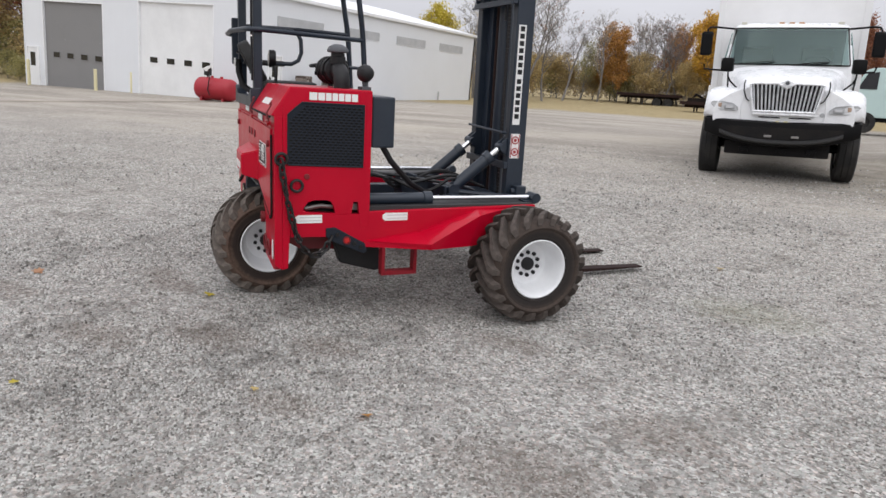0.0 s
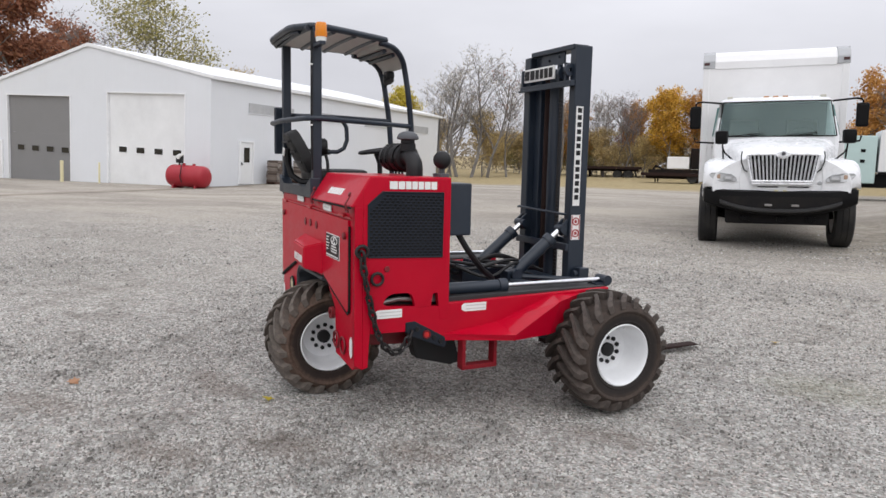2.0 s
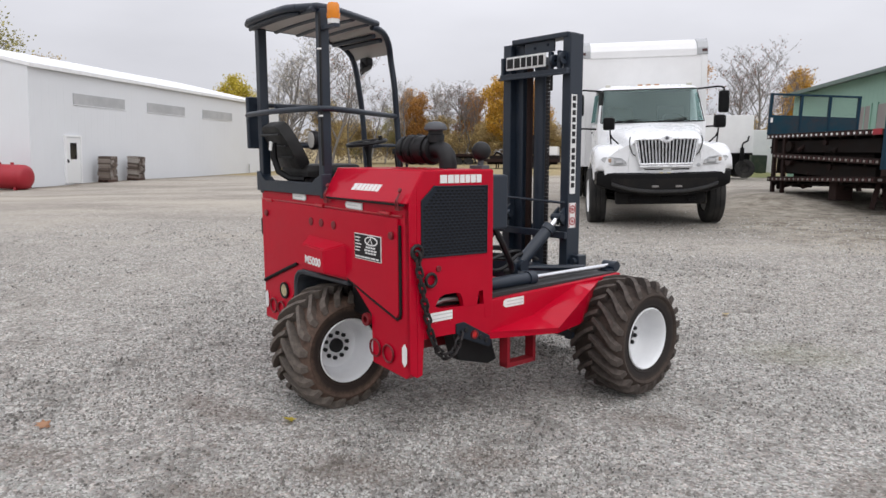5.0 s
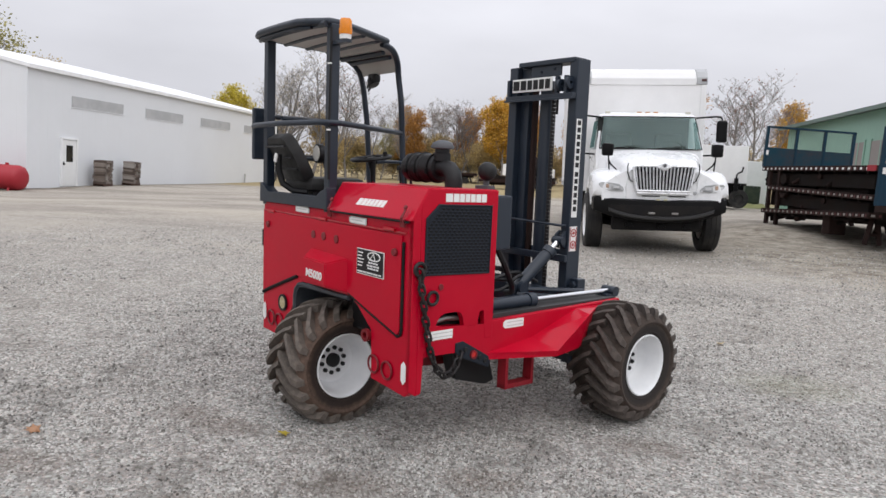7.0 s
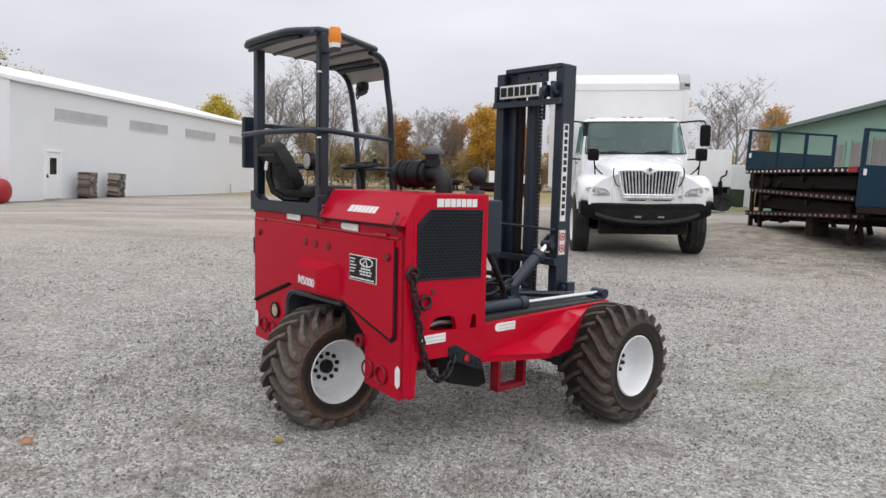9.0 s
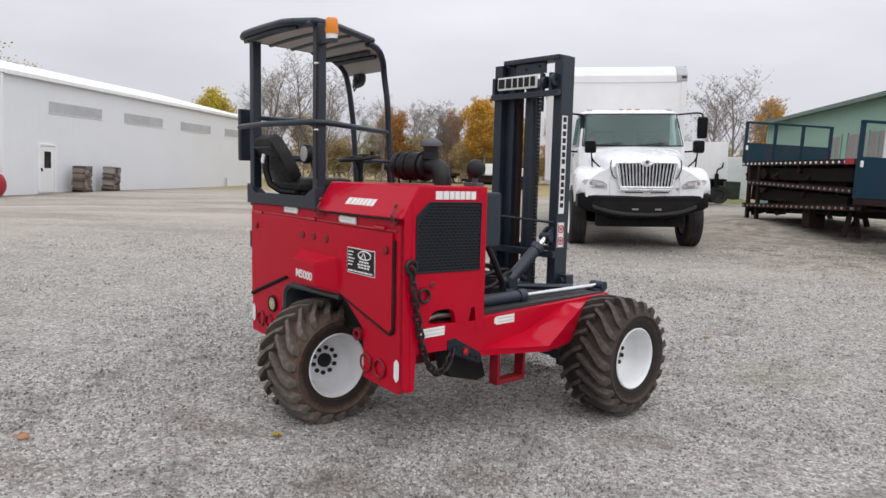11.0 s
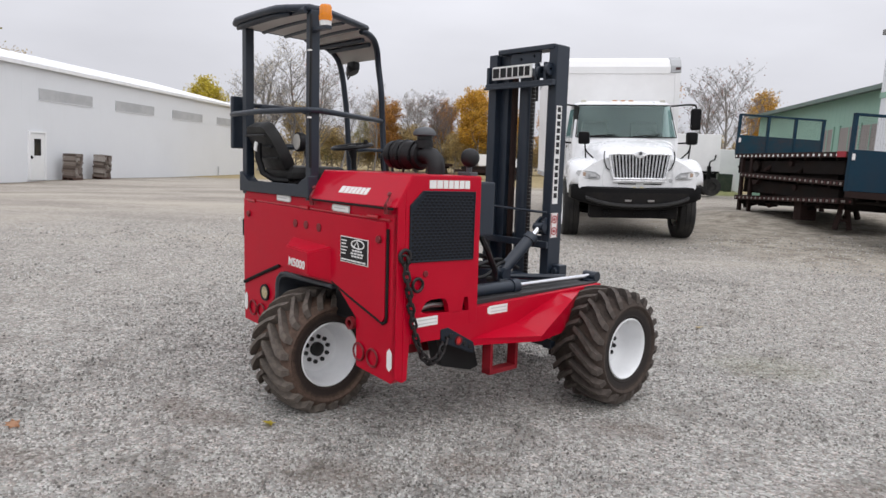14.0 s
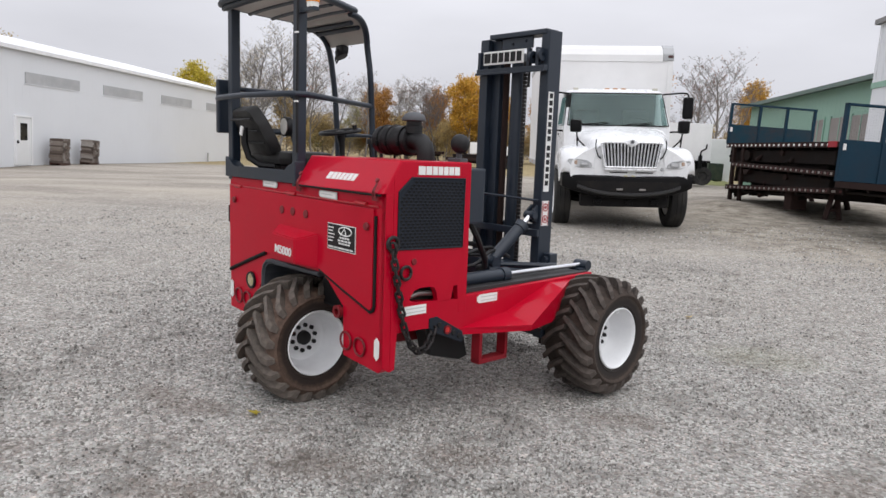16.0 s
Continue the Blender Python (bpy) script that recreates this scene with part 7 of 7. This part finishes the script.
# second box truck, far behind, tail towards the yard
t2z = ground_z(5.0, 34.5)
t2 = thing("box_truck", pose(5.34, 34.0, t2z + 0.08, 0, -2, -2) @ Matrix.Scale(0.87, 4), "far white box truck with a mint green cab", "truck")
part("cargo_box", box(B(), -1.32, 1.32, 0, 2.4, 1.32, 3.30, 0.03), "box_white", t2)
part("bottom_rail", box(B(), -1.32, 1.32, -0.03, 0.02, 1.22, 1.33), "bumper", t2)
part("chassis", box(B(), -4.2, 1.25, 0.3, 2.1, 0.55, 1.22), "bumper", t2)
cab2 = part("cab", prism(B(), [(-4.3, 0.75), (-1.42, 0.75), (-1.42, 3.05), (-3.3, 3.05), (-3.7, 2.95), (-4.25, 2.0)], "y", 0.05, 2.35, 0.05), "mint", t2, "mint green cab and body")
part("side_window", prism(B(), [(-4.0, 2.05), (-3.2, 2.05), (-3.2, 2.85), (-3.65, 2.80)], "y", 0.03, 0.055), "dark_glass", cab2)
part("lettering_bar", box(B(), -2.1, -1.9, 0.03, 0.055, 2.25, 2.40), "bumper", cab2)
part("lettering_bar", box(B(), -2.1, -1.9, 0.03, 0.055, 1.75, 1.90), "bumper", cab2)
for x in (-3.5, 1.0):
    for y in (0.15, 2.2):
        tw = part("tyre", lathe(B(), [(0.0, -0.05), (0.24, -0.05), (0.26, -0.13), (0.46, -0.13), (0.50, -0.09), (0.50, 0.09), (0.46, 0.13), (0.26, 0.13), (0.24, 0.05), (0.0, 0.05)], 24), "truck_tyre", t2)
        tw.matrix_basis = pose(x, y, 0.50, 0, 0, 90)
hk = B()
tube(hk, [(0.75, -0.25, 1.0), (0.75, -0.3, 1.75), (0.8, -0.3, 1.85), (1.0, -0.3, 1.95), (1.05, -0.3, 2.2)], 0.045, 7)
box(hk, 0.66, 0.84, -0.4, -0.15, 0.9, 1.6, 0.03)
part("crane_arm", hk, "bumper", t2, "black loading crane arm")
cz = ground_z(8.2, 41)
cont = box(B(), -0.6, 1.2, 0.2, 3.2, 0.0, 2.60, 0.04)
o = part("storage_container", cont, "box_white", None)
o.location = (8.15, 41.0, cz - 0.1)
tagged(o, "pale grey storage container behind the trucks", "container")
bank = lathe(B(), [(0.0, 0.22), (0.35, 0.22), (0.7, 0.20), (1.0, 0.13), (1.25, 0.05), (1.5, -0.1)], 28, pose(0, 0, 0, 0, -90, 0))
for v in bank.verts:
    v.co.z += 0.09 * noise.noise(v.co * 3.0) - 0.02
o = part("grass_bank", bank, "grass_bank", None, "", True)
o.location = (8.2, 40.1, ground_z(8.2, 40.1) - 0.02)
tagged(o, "low bank of rough yellow-green grass", "bank", kind="structure")
gbn = box(B(), -0.40, 0.40, -0.40, 0.40, 0.0, 0.95, 0.05)
o = part("waste_bin", gbn, "bin_green", None)
o.location = (8.2, 40.1, ground_z(8.2, 40.1) + 0.18)
tagged(o, "dark green steel waste bin on a grass bank", "bin")


# low trailers at the yard's far edge
def trailer(m, L, label, load=False, d=0.0):
    """A low flatbed trailer; d sinks its deck between the wheels."""
    e = thing("flatbed_trailer", m, label, "trailer", "trailers at the yard's edge")
    deck = part("deck", box(B(), 0, L, -1.2, 1.2, 0.95 - d, 1.12 - d, 0.01), "grey_wood", e, "weathered plank deck")
    part("edge_rail", box(B(), -0.05, L + 0.05, -1.26, -1.2, 0.90 - d, 1.14 - d, 0.01), "dark_rust", deck)
    for y in (-0.6, 0.6):
        part("beam", box(B(), 0.2, L - 0.3, y - 0.08, y + 0.08, 0.70 - d, 0.95 - d), "bed_dark", e)
    for x in (L * 0.62, L * 0.62 + 1.0):
        for y in (-1.05, 1.05):
            part("tyre", lathe(B(), [(0.0, -0.06), (0.2, -0.06), (0.2, -0.11), (0.36, -0.11), (0.39, -0.08), (0.39, 0.08), (0.36, 0.11), (0.2, 0.11), (0.2, 0.06), (0.0, 0.06)], 20), "truck_tyre", e).matrix_basis = pose(x, y, 0.39, 0, 0, 90)
    for y in (-0.5, 0.5):
        part("landing_leg", tube(B(), [(0.9, y, 0.0), (0.9, y, 0.75 - d)], 0.06, 6), "bed_dark", e)
    if load:
        z = 1.12 - d
        part("crate", box(B(), L * 0.30, L * 0.30 + 1.6, -0.9, 0.9, z + 0.35, z + 1.25, 0.03), "box_white", e, "pale boxy load")
        part("load_frame", box(B(), L * 0.30 - 0.1, L * 0.30 + 4.1, -0.95, 0.95, z, z + 0.30, 0.02), "bed_dark", e)
        part("crate", box(B(), L * 0.30 + 2.7, L * 0.30 + 4.0, -0.8, 0.8, z + 0.30, z + 0.98, 0.03), "box_white", e, "pale boxy load")
        cn = B()
        tube(cn, [(0.5, -0.4, z), (0.9, -0.4, z + 0.55), (1.7, -0.4, z + 0.15)], 0.10, 6)
        box(cn, 0.4, 1.9, -0.8, 0.4, z, z + 0.28, 0.03)
        part("winch", cn, "bed_dark", e)
        part("machine_load", box(B(), L * 0.30 + 1.65, L * 0.30 + 2.6, -0.8, 0.8, z + 0.35, z + 1.9, 0.10), "bed_dark", e, "dark machine on the deck")


trailer(pose(-15.6, 66.0, ground_z(-14, 66) - 0.20, 0, -2, 6), 5.6, "low weathered flatbed trailer at the grass edge")
trailer(pose(-8.4, 57.0, ground_z(-7, 57), 0, -2, -4), 6.0, "low trailer carrying a pale box and dark machine", True, 0.40)

# ---------------------------------------------------------------- trees
def tree_source(name, seed, h, spread, base, leaf, n_leaf, size, label, tiers=3, limbs=9, clump=0.55):
    """A tapered trunk with limbs and twigs, and a crown of many small leaves in clumps."""
    rng = random.Random(seed)
    e = thing(name, pose(0, 0, -60), label, "tree", "trees round the yard")
    bm = B()
    tips = []

    def grow(p, d, length, r, level):
        pts, rad = [p], [r]
        n = 4
        for i in range(n):
            d = (d + Vector((rng.gauss(0, 0.16), rng.gauss(0, 0.16), rng.gauss(0.04, 0.10)))).normalized()
            p = p + d * length / n
            pts.append(p)
            rad.append(r * (1 - 0.75 * (i + 1) / n))
        tube(bm, pts, rad, 6 if level < 2 else 4, cap=False)
        if level >= tiers:
            tips.extend(pts[1:])
            return
        kids = limbs if level == 0 else rng.randint(4, 6) if tiers < 4 else rng.randint(4, 5)
        for i in range(kids):
            t = (base + (1 - base) * (i + rng.random()) / kids) if level == 0 else 0.3 + 0.7 * (i + rng.random()) / kids
            f = t * n
            j = min(int(f), n - 1)
            q = pts[j].lerp(pts[j + 1], f - j)
            a = rng.random() * 6.283
            out = Vector((math.cos(a), math.sin(a), 0))
            up = 0.75 if level == 0 else 0.35
            nd = (out * (0.85 if level else 0.8) + Vector((0, 0, up)) + d * 0.35).normalized()
            ll = (spread * (1.15 - 0.55 * t) if level == 0 else length * rng.uniform(0.42, 0.62))
            grow(q, nd, ll, max(0.011, rad[j] * (0.5 if level == 0 else 0.6)), level + 1)
        if level:
            tips.extend(pts[2:])

    grow(Vector((0, 0, -0.3)), Vector((0, 0, 1)), h * 0.93, h * (0.017 if tiers > 3 else 0.013), 0)
    part("trunk", bm, "bark", e, "grey brown bark", True)
    V, F = [], []
    for i in range(n_leaf):
        c = rng.choice(tips)
        c = c + Vector((rng.gauss(0, clump), rng.gauss(0, clump), rng.gauss(0, clump * 0.8)))
        d = Vector((rng.gauss(0, 1), rng.gauss(0, 1), rng.gauss(0, 0.7))).normalized()
        u = d.orthogonal().normalized()
        v = d.cross(u)
        s = size * rng.uniform(0.55, 1.25)
        k = len(V)
        V += [tuple(c - u * s), tuple(c + v * s * 0.6), tuple(c + u * s), tuple(c - v * s * 0.6)]
        F.append((k, k + 1, k + 2, k + 3))
    me = bpy.data.meshes.new("crown")
    me.from_pydata(V, [], F)
    me.materials.append(M[leaf])
    cr = new("crown", me)
    cr.parent = e
    cr["kind"] = "stuff"
    return e


def tree_at(src, x, y, top, src_h, turn, wide=1.0, label=""):
    g = ground_z(x, y)
    s = (top - g) / src_h
    t = copy_thing(src, Matrix.Translation((x, y, g - 0.1)) @ Matrix.Rotation(radians(turn), 4, "Z") @ Matrix.Diagonal((s * wide, s * wide, s, 1)))
    if label:
        t["label"] = label
    return t


SRC = {
    "bare": tree_source("tree", 1, 10, 3.2, 0.25, "leaf_pale", 800, 0.075, "tall nearly bare grey tree with few pale leaves", 4, 11, 0.35),
    "bare2": tree_source("tree", 2, 9, 3.4, 0.30, "leaf_rust", 260, 0.07, "bare spreading grey tree with fine twigs", 4, 9, 0.4),
    "rust": tree_source("tree", 3, 10, 3.4, 0.16, "leaf_rust", 11000, 0.115, "dark rust-red leafy autumn tree", 3, 11, 0.30),
    "orange": tree_source("tree", 4, 9, 3.0, 0.14, "leaf_orange", 9000, 0.11, "orange-brown leafy autumn tree", 3, 10, 0.28),
    "yellow": tree_source("tree", 5, 8, 2.6, 0.20, "leaf_yellow", 8500, 0.105, "bright yellow leafy autumn tree", 3, 10, 0.26),
    "gold": tree_source("tree", 15, 8, 2.8, 0.16, "leaf_gold", 8500, 0.105, "golden orange leafy autumn tree", 3, 10, 0.28),
    "green": tree_source("tree", 6, 11, 3.8, 0.16, "leaf_green", 8000, 0.085, "tall thinning yellow-green tree", 3, 17, 0.34),
    "shrub": tree_source("shrub", 21, 4, 2.0, 0.03, "leaf_brown", 4500, 0.085, "low brown and russet shrub at the yard edge", 3, 13, 0.25),
    "weeds": tree_source("shrub", 22, 4, 2.0, 0.03, "leaf_green", 4500, 0.085, "low yellow-green shrub at the yard edge", 3, 13, 0.25),
    "brown": tree_source("tree", 7, 6, 2.4, 0.05, "leaf_brown", 5500, 0.10, "low brown autumn undergrowth tree", 3, 11, 0.28),
}
HT = {"bare": 10.8, "bare2": 9.8, "rust": 11.0, "orange": 9.9, "yellow": 8.8, "gold": 8.8, "green": 12.0, "brown": 6.8, "shrub": 4.2, "weeds": 4.2}
def plant(kind, *spots):
    """Trees of one kind at (x, y, height of the top, width)."""
    for i, (x, y, top_z, wide) in enumerate(spots):
        tree_at(SRC[kind], x, y, top_z, HT[kind], i * 77 + {"rust": 256, "green": 50, "gold": 179, "bare2": 102, "bare": 0, "yellow": 77}.get(kind, 31), wide)


plant("bare", (-23.4, 57.5, 11.3, 0.95), (-14.8, 72.4, 9.0, 0.9), (-24.6, 57.6, 10.4, 1.0), (-26.8, 58.4, 8.6, 0.9), (-15.4, 69.6, 8.5, 0.7), (-60.3, 35.1, 10.5, 0.9), (-21.0, 60.5, 9.0, 0.8), (-25.8, 59.0, 9.6, 0.8), (-17.6, 66.0, 8.6, 0.8), (-7.4, 70.0, 8.6, 0.8))
plant("bare", (-55.5, 36.0, 11.0, 1.0))
plant("yellow", (-34.6, 66.8, 9.0, 0.95))
plant("orange", (-11.4, 69.5, 7.9, 0.7), (-17.4, 70.0, 7.8, 0.95), (-16.2, 67.7, 7.3, 1.0), (-6.0, 66.5, 8.6, 0.9), (6.6, 61.3, 9.9, 1.0), (-1.0, 70.0, 7.8, 1.0), (8.6, 68.8, 8.0, 0.9), (-54.5, 31.0, 9.5, 0.9))
plant("rust", (-51.5, 36.5, 12.6, 1.25), (-58.5, 42.0, 11.8, 1.0), (-12.2, 71.0, 7.6, 0.7), (4.6, 63.0, 9.0, 0.9), (-63.4, 39.6, 11.0, 0.9), (2.0, 68.0, 8.4, 1.0), (-70.0, 37.0, 11.5, 1.0))
plant("gold", (-9.0, 67.2, 8.5, 1.0), (18.8, 71.6, 10.3, 1.05), (-7.6, 65.1, 8.3, 1.1), (-4.4, 69.5, 7.2, 1.1))
plant("bare2", (11.6, 58.0, 10.6, 1.05), (9.4, 60.5, 9.2, 0.8), (12.4, 57.2, 10.9, 0.9), (-22.2, 58.4, 10.4, 1.0), (-27.5, 61.5, 8.6, 0.9), (-13.4, 66.0, 8.4, 0.8), (-10.6, 68.0, 8.8, 0.9), (-12.4, 68.5, 8.6, 0.9), (-11.8, 66.5, 8.0, 0.7), (-20.4, 64.0, 8.2, 0.9), (-49.0, 40.0, 12.0, 1.0), (-66.0, 34.0, 11.0, 1.0), (10.3, 58.8, 9.4, 0.7), (13.4, 59.5, 9.8, 0.9))
plant("green", (-44.3, 42.0, 13.4, 1.2), (-19.7, 67.2, 6.0, 0.9))
plant("brown", (-58.0, 68.0, 10.6, 0.55), (-23.0, 59.5, 6.1, 1.0), (-57.0, 33.0, 7.0, 1.3), (-30.0, 63.5, 5.8, 1.2), (-17.2, 71.0, 5.4, 1.2), (-13.6, 66.5, 5.2, 1.3), (-9.8, 66.0, 4.6, 1.3), (-4.0, 66.0, 5.0, 1.3), (12.5, 62.0, 5.5, 1.2), (9.6, 63.0, 5.6, 1.2), (15.5, 64.0, 5.5, 1.2), (-62.0, 30.0, 6.5, 1.3))
plant("brown", (-52.5, 29.5, 5.5, 1.1))
rng = random.Random(33)
for i in range(30):
    x = -25.5 + i * 1.0 + rng.uniform(-0.4, 0.4)
    y = 69.0 + rng.uniform(-0.8, 1.6)
    tree_at(SRC["weeds" if i in (2, 9, 10, 11, 20) else "shrub"], x, y, ground_z(x, y) + rng.uniform(2.0, 4.0), 4.2, i * 53, rng.uniform(0.9, 1.4))
for i in range(8):
    x, y = -49.5 - i * 2.1, 33.5 - i * 0.7 + rng.uniform(-1, 1)
    tree_at(SRC["weeds" if i % 3 else "shrub"], x, y, ground_z(x, y) + rng.uniform(2.0, 3.6), 4.2, i * 71, rng.uniform(1.1, 1.5))
for i in range(11):
    x, y = -43.0 - i * 1.7 + rng.uniform(-0.5, 0.5), 28.5 + rng.uniform(-1.0, 1.5)
    tree_at(SRC["weeds"], x, y, ground_z(x, y) + rng.uniform(1.2, 2.2), 4.2, i * 37, rng.uniform(1.4, 2.0), "tall yellow-green weeds beside the workshop")
for o in SRC.values():
    for c in list(o.children_recursive):
        bpy.data.objects.remove(c)
    bpy.data.objects.remove(o)

# far woods: one uneven belt behind the single trees, distance haze in its leaf colour
rng = random.Random(21)
V, F = [], []
for i in range(30000):
    a = rng.random()
    if a < 0.72:
        x = rng.uniform(-75, 45)
        y = 78 + rng.random() * 18 + 0.08 * abs(x)
    else:
        x, y = rng.uniform(-110, -66), rng.uniform(20, 90)
    hmax = 4.2 + 2.4 * noise.noise((x * 0.22, y * 0.05, 3)) + 1.6 * noise.noise((x * 0.9, 0, 1))
    z = ground_z(x, y) + max(0.1, hmax) * rng.random() ** 0.8
    d = Vector((rng.gauss(0, 1), rng.gauss(0, 1), rng.gauss(0, 0.6))).normalized()
    u = d.orthogonal().normalized()
    v = d.cross(u)
    s = rng.uniform(0.10, 0.24)
    k = len(V)
    c = Vector((x, y, z))
    V += [tuple(c - u * s), tuple(c + v * s * 0.7), tuple(c + u * s), tuple(c - v * s * 0.7)]
    F.append((k, k + 1, k + 2, k + 3))
me = bpy.data.meshes.new("far_woods")
me.from_pydata(V, [], F)
me.materials.append(M["leaf_hazed"])
tagged(new("far_woods", me), "distant belt of brown autumn woods, greyed by painted haze", "woods", kind="stuff")

# ---------------------------------------------------------------- loose stone and fallen leaves
def lay_gravel(n, near, far, seed):
    """Half-buried angular stones over the yard where one stands close to it, thinning out with distance."""
    r = np.random.default_rng(seed)
    d = near + (far - near) * (1 - np.sqrt(1 - r.random(n))) ** 1.25
    a = -78 + 130 * r.random(n)
    keep = r.random(n) < np.clip((d - near) / 1.7, 0, 1) * np.clip((a + 78) / 18, 0, 1) * np.clip((52 - a) / 18, 0, 1)
    d, a = d[keep], np.radians(a[keep])
    n = len(d)
    x, y = -0.9 + d * np.sin(a), -0.4 + d * np.cos(a)
    s = (0.0038 + 0.0060 * r.random(n) ** 2.0 + 0.006 * (r.random(n) > 0.985)) * (0.9 + 0.06 * d)
    turn = r.random(n) * 6.283
    q = turn[:, None] + np.array([0, 1.57, 3.14, 4.71])[None] + r.normal(0, 0.25, (n, 4))
    rad = s[:, None] * (0.75 + 0.5 * r.random((n, 4)))
    ys, zs = zip(*RISE)
    k = np.clip((y - 3.5) / 8.0, 0, 1)
    k = k * k * (3 - 2 * k)
    g = np.interp(y, ys, zs) + (0.022 + 0.019 * k) * 70 * np.tanh((x + 3.3) / 70)
    h = s * (0.55 + 0.55 * r.random(n))
    verts = np.empty((n, 8, 3))
    for c in range(4):
        verts[:, c] = np.stack([x + rad[:, c] * np.cos(q[:, c]), y + rad[:, c] * np.sin(q[:, c]), g - 0.001], 1)
        lean = 0.35 + 0.3 * r.random(n)
        verts[:, c + 4] = np.stack([x + rad[:, c] * lean * np.cos(q[:, c]), y + rad[:, c] * lean * np.sin(q[:, c]), g + h * (0.8 + 0.4 * r.random(n))], 1)
    quads = np.array([[0, 1, 5, 4], [1, 2, 6, 5], [2, 3, 7, 6], [3, 0, 4, 7], [4, 5, 6, 7]])
    faces = (quads[None] + 8 * np.arange(n)[:, None, None]).reshape(-1)
    me = bpy.data.meshes.new("gravel")
    me.vertices.add(n * 8)
    me.vertices.foreach_set("co", verts.reshape(-1))
    me.loops.add(len(faces))
    me.loops.foreach_set("vertex_index", faces.astype(np.int32))
    me.polygons.add(n * 5)
    me.polygons.foreach_set("loop_start", np.arange(0, len(faces), 4, dtype=np.int32))
    me.update(calc_edges=True)
    me.materials.append(M["stones"])
    return tagged(new("gravel", me), "loose grey crushed stone over the yard", "gravel", kind="stuff")


lay_gravel(275000, 1.2, 17.0, 5)

rng = random.Random(8)
for i, (x, y, c, s) in enumerate(((-3.37, 3.44, "leaf_yellow", 0.050), (-4.75, 3.06, "leaf_dry", 0.050), (-1.41, 2.53, "leaf_orange", 0.045), (-3.08, 1.82, "leaf_yellow", 0.03), (-2.05, 2.45, "leaf_brown", 0.03),
                                  (0.7, 3.0, "leaf_brown", 0.035), (1.2, 5.0, "leaf_brown", 0.045), (-0.2, 6.6, "leaf_brown", 0.05))):
    bm = B()
    out = [(0, -1.0), (0.35, -0.5), (0.9, -0.35), (0.55, 0.05), (0.7, 0.6), (0.25, 0.5), (0, 1.0), (-0.25, 0.5), (-0.7, 0.6), (-0.55, 0.05), (-0.9, -0.35), (-0.35, -0.5)]
    lo = [bm.verts.new((px * s, py * s, 0.25 * s * abs(px) + 0.1 * s * py)) for px, py in out]
    bm.faces.new(lo)
    bmesh.ops.solidify(bm, geom=bm.faces[:], thickness=0.0015)
    o = part("fallen_leaf", bm, c)
    o.matrix_basis = pose(x, y, ground_z(x, y) + 0.016, rng.uniform(-14, 14), rng.uniform(-14, 14), rng.uniform(0, 360))
    tagged(o, {"leaf_yellow": "yellow", "leaf_dry": "dull brown", "leaf_orange": "orange-brown", "leaf_brown": "dry brown"}[c] + " fallen leaf lying on gravel", "leaf", "fallen leaves")
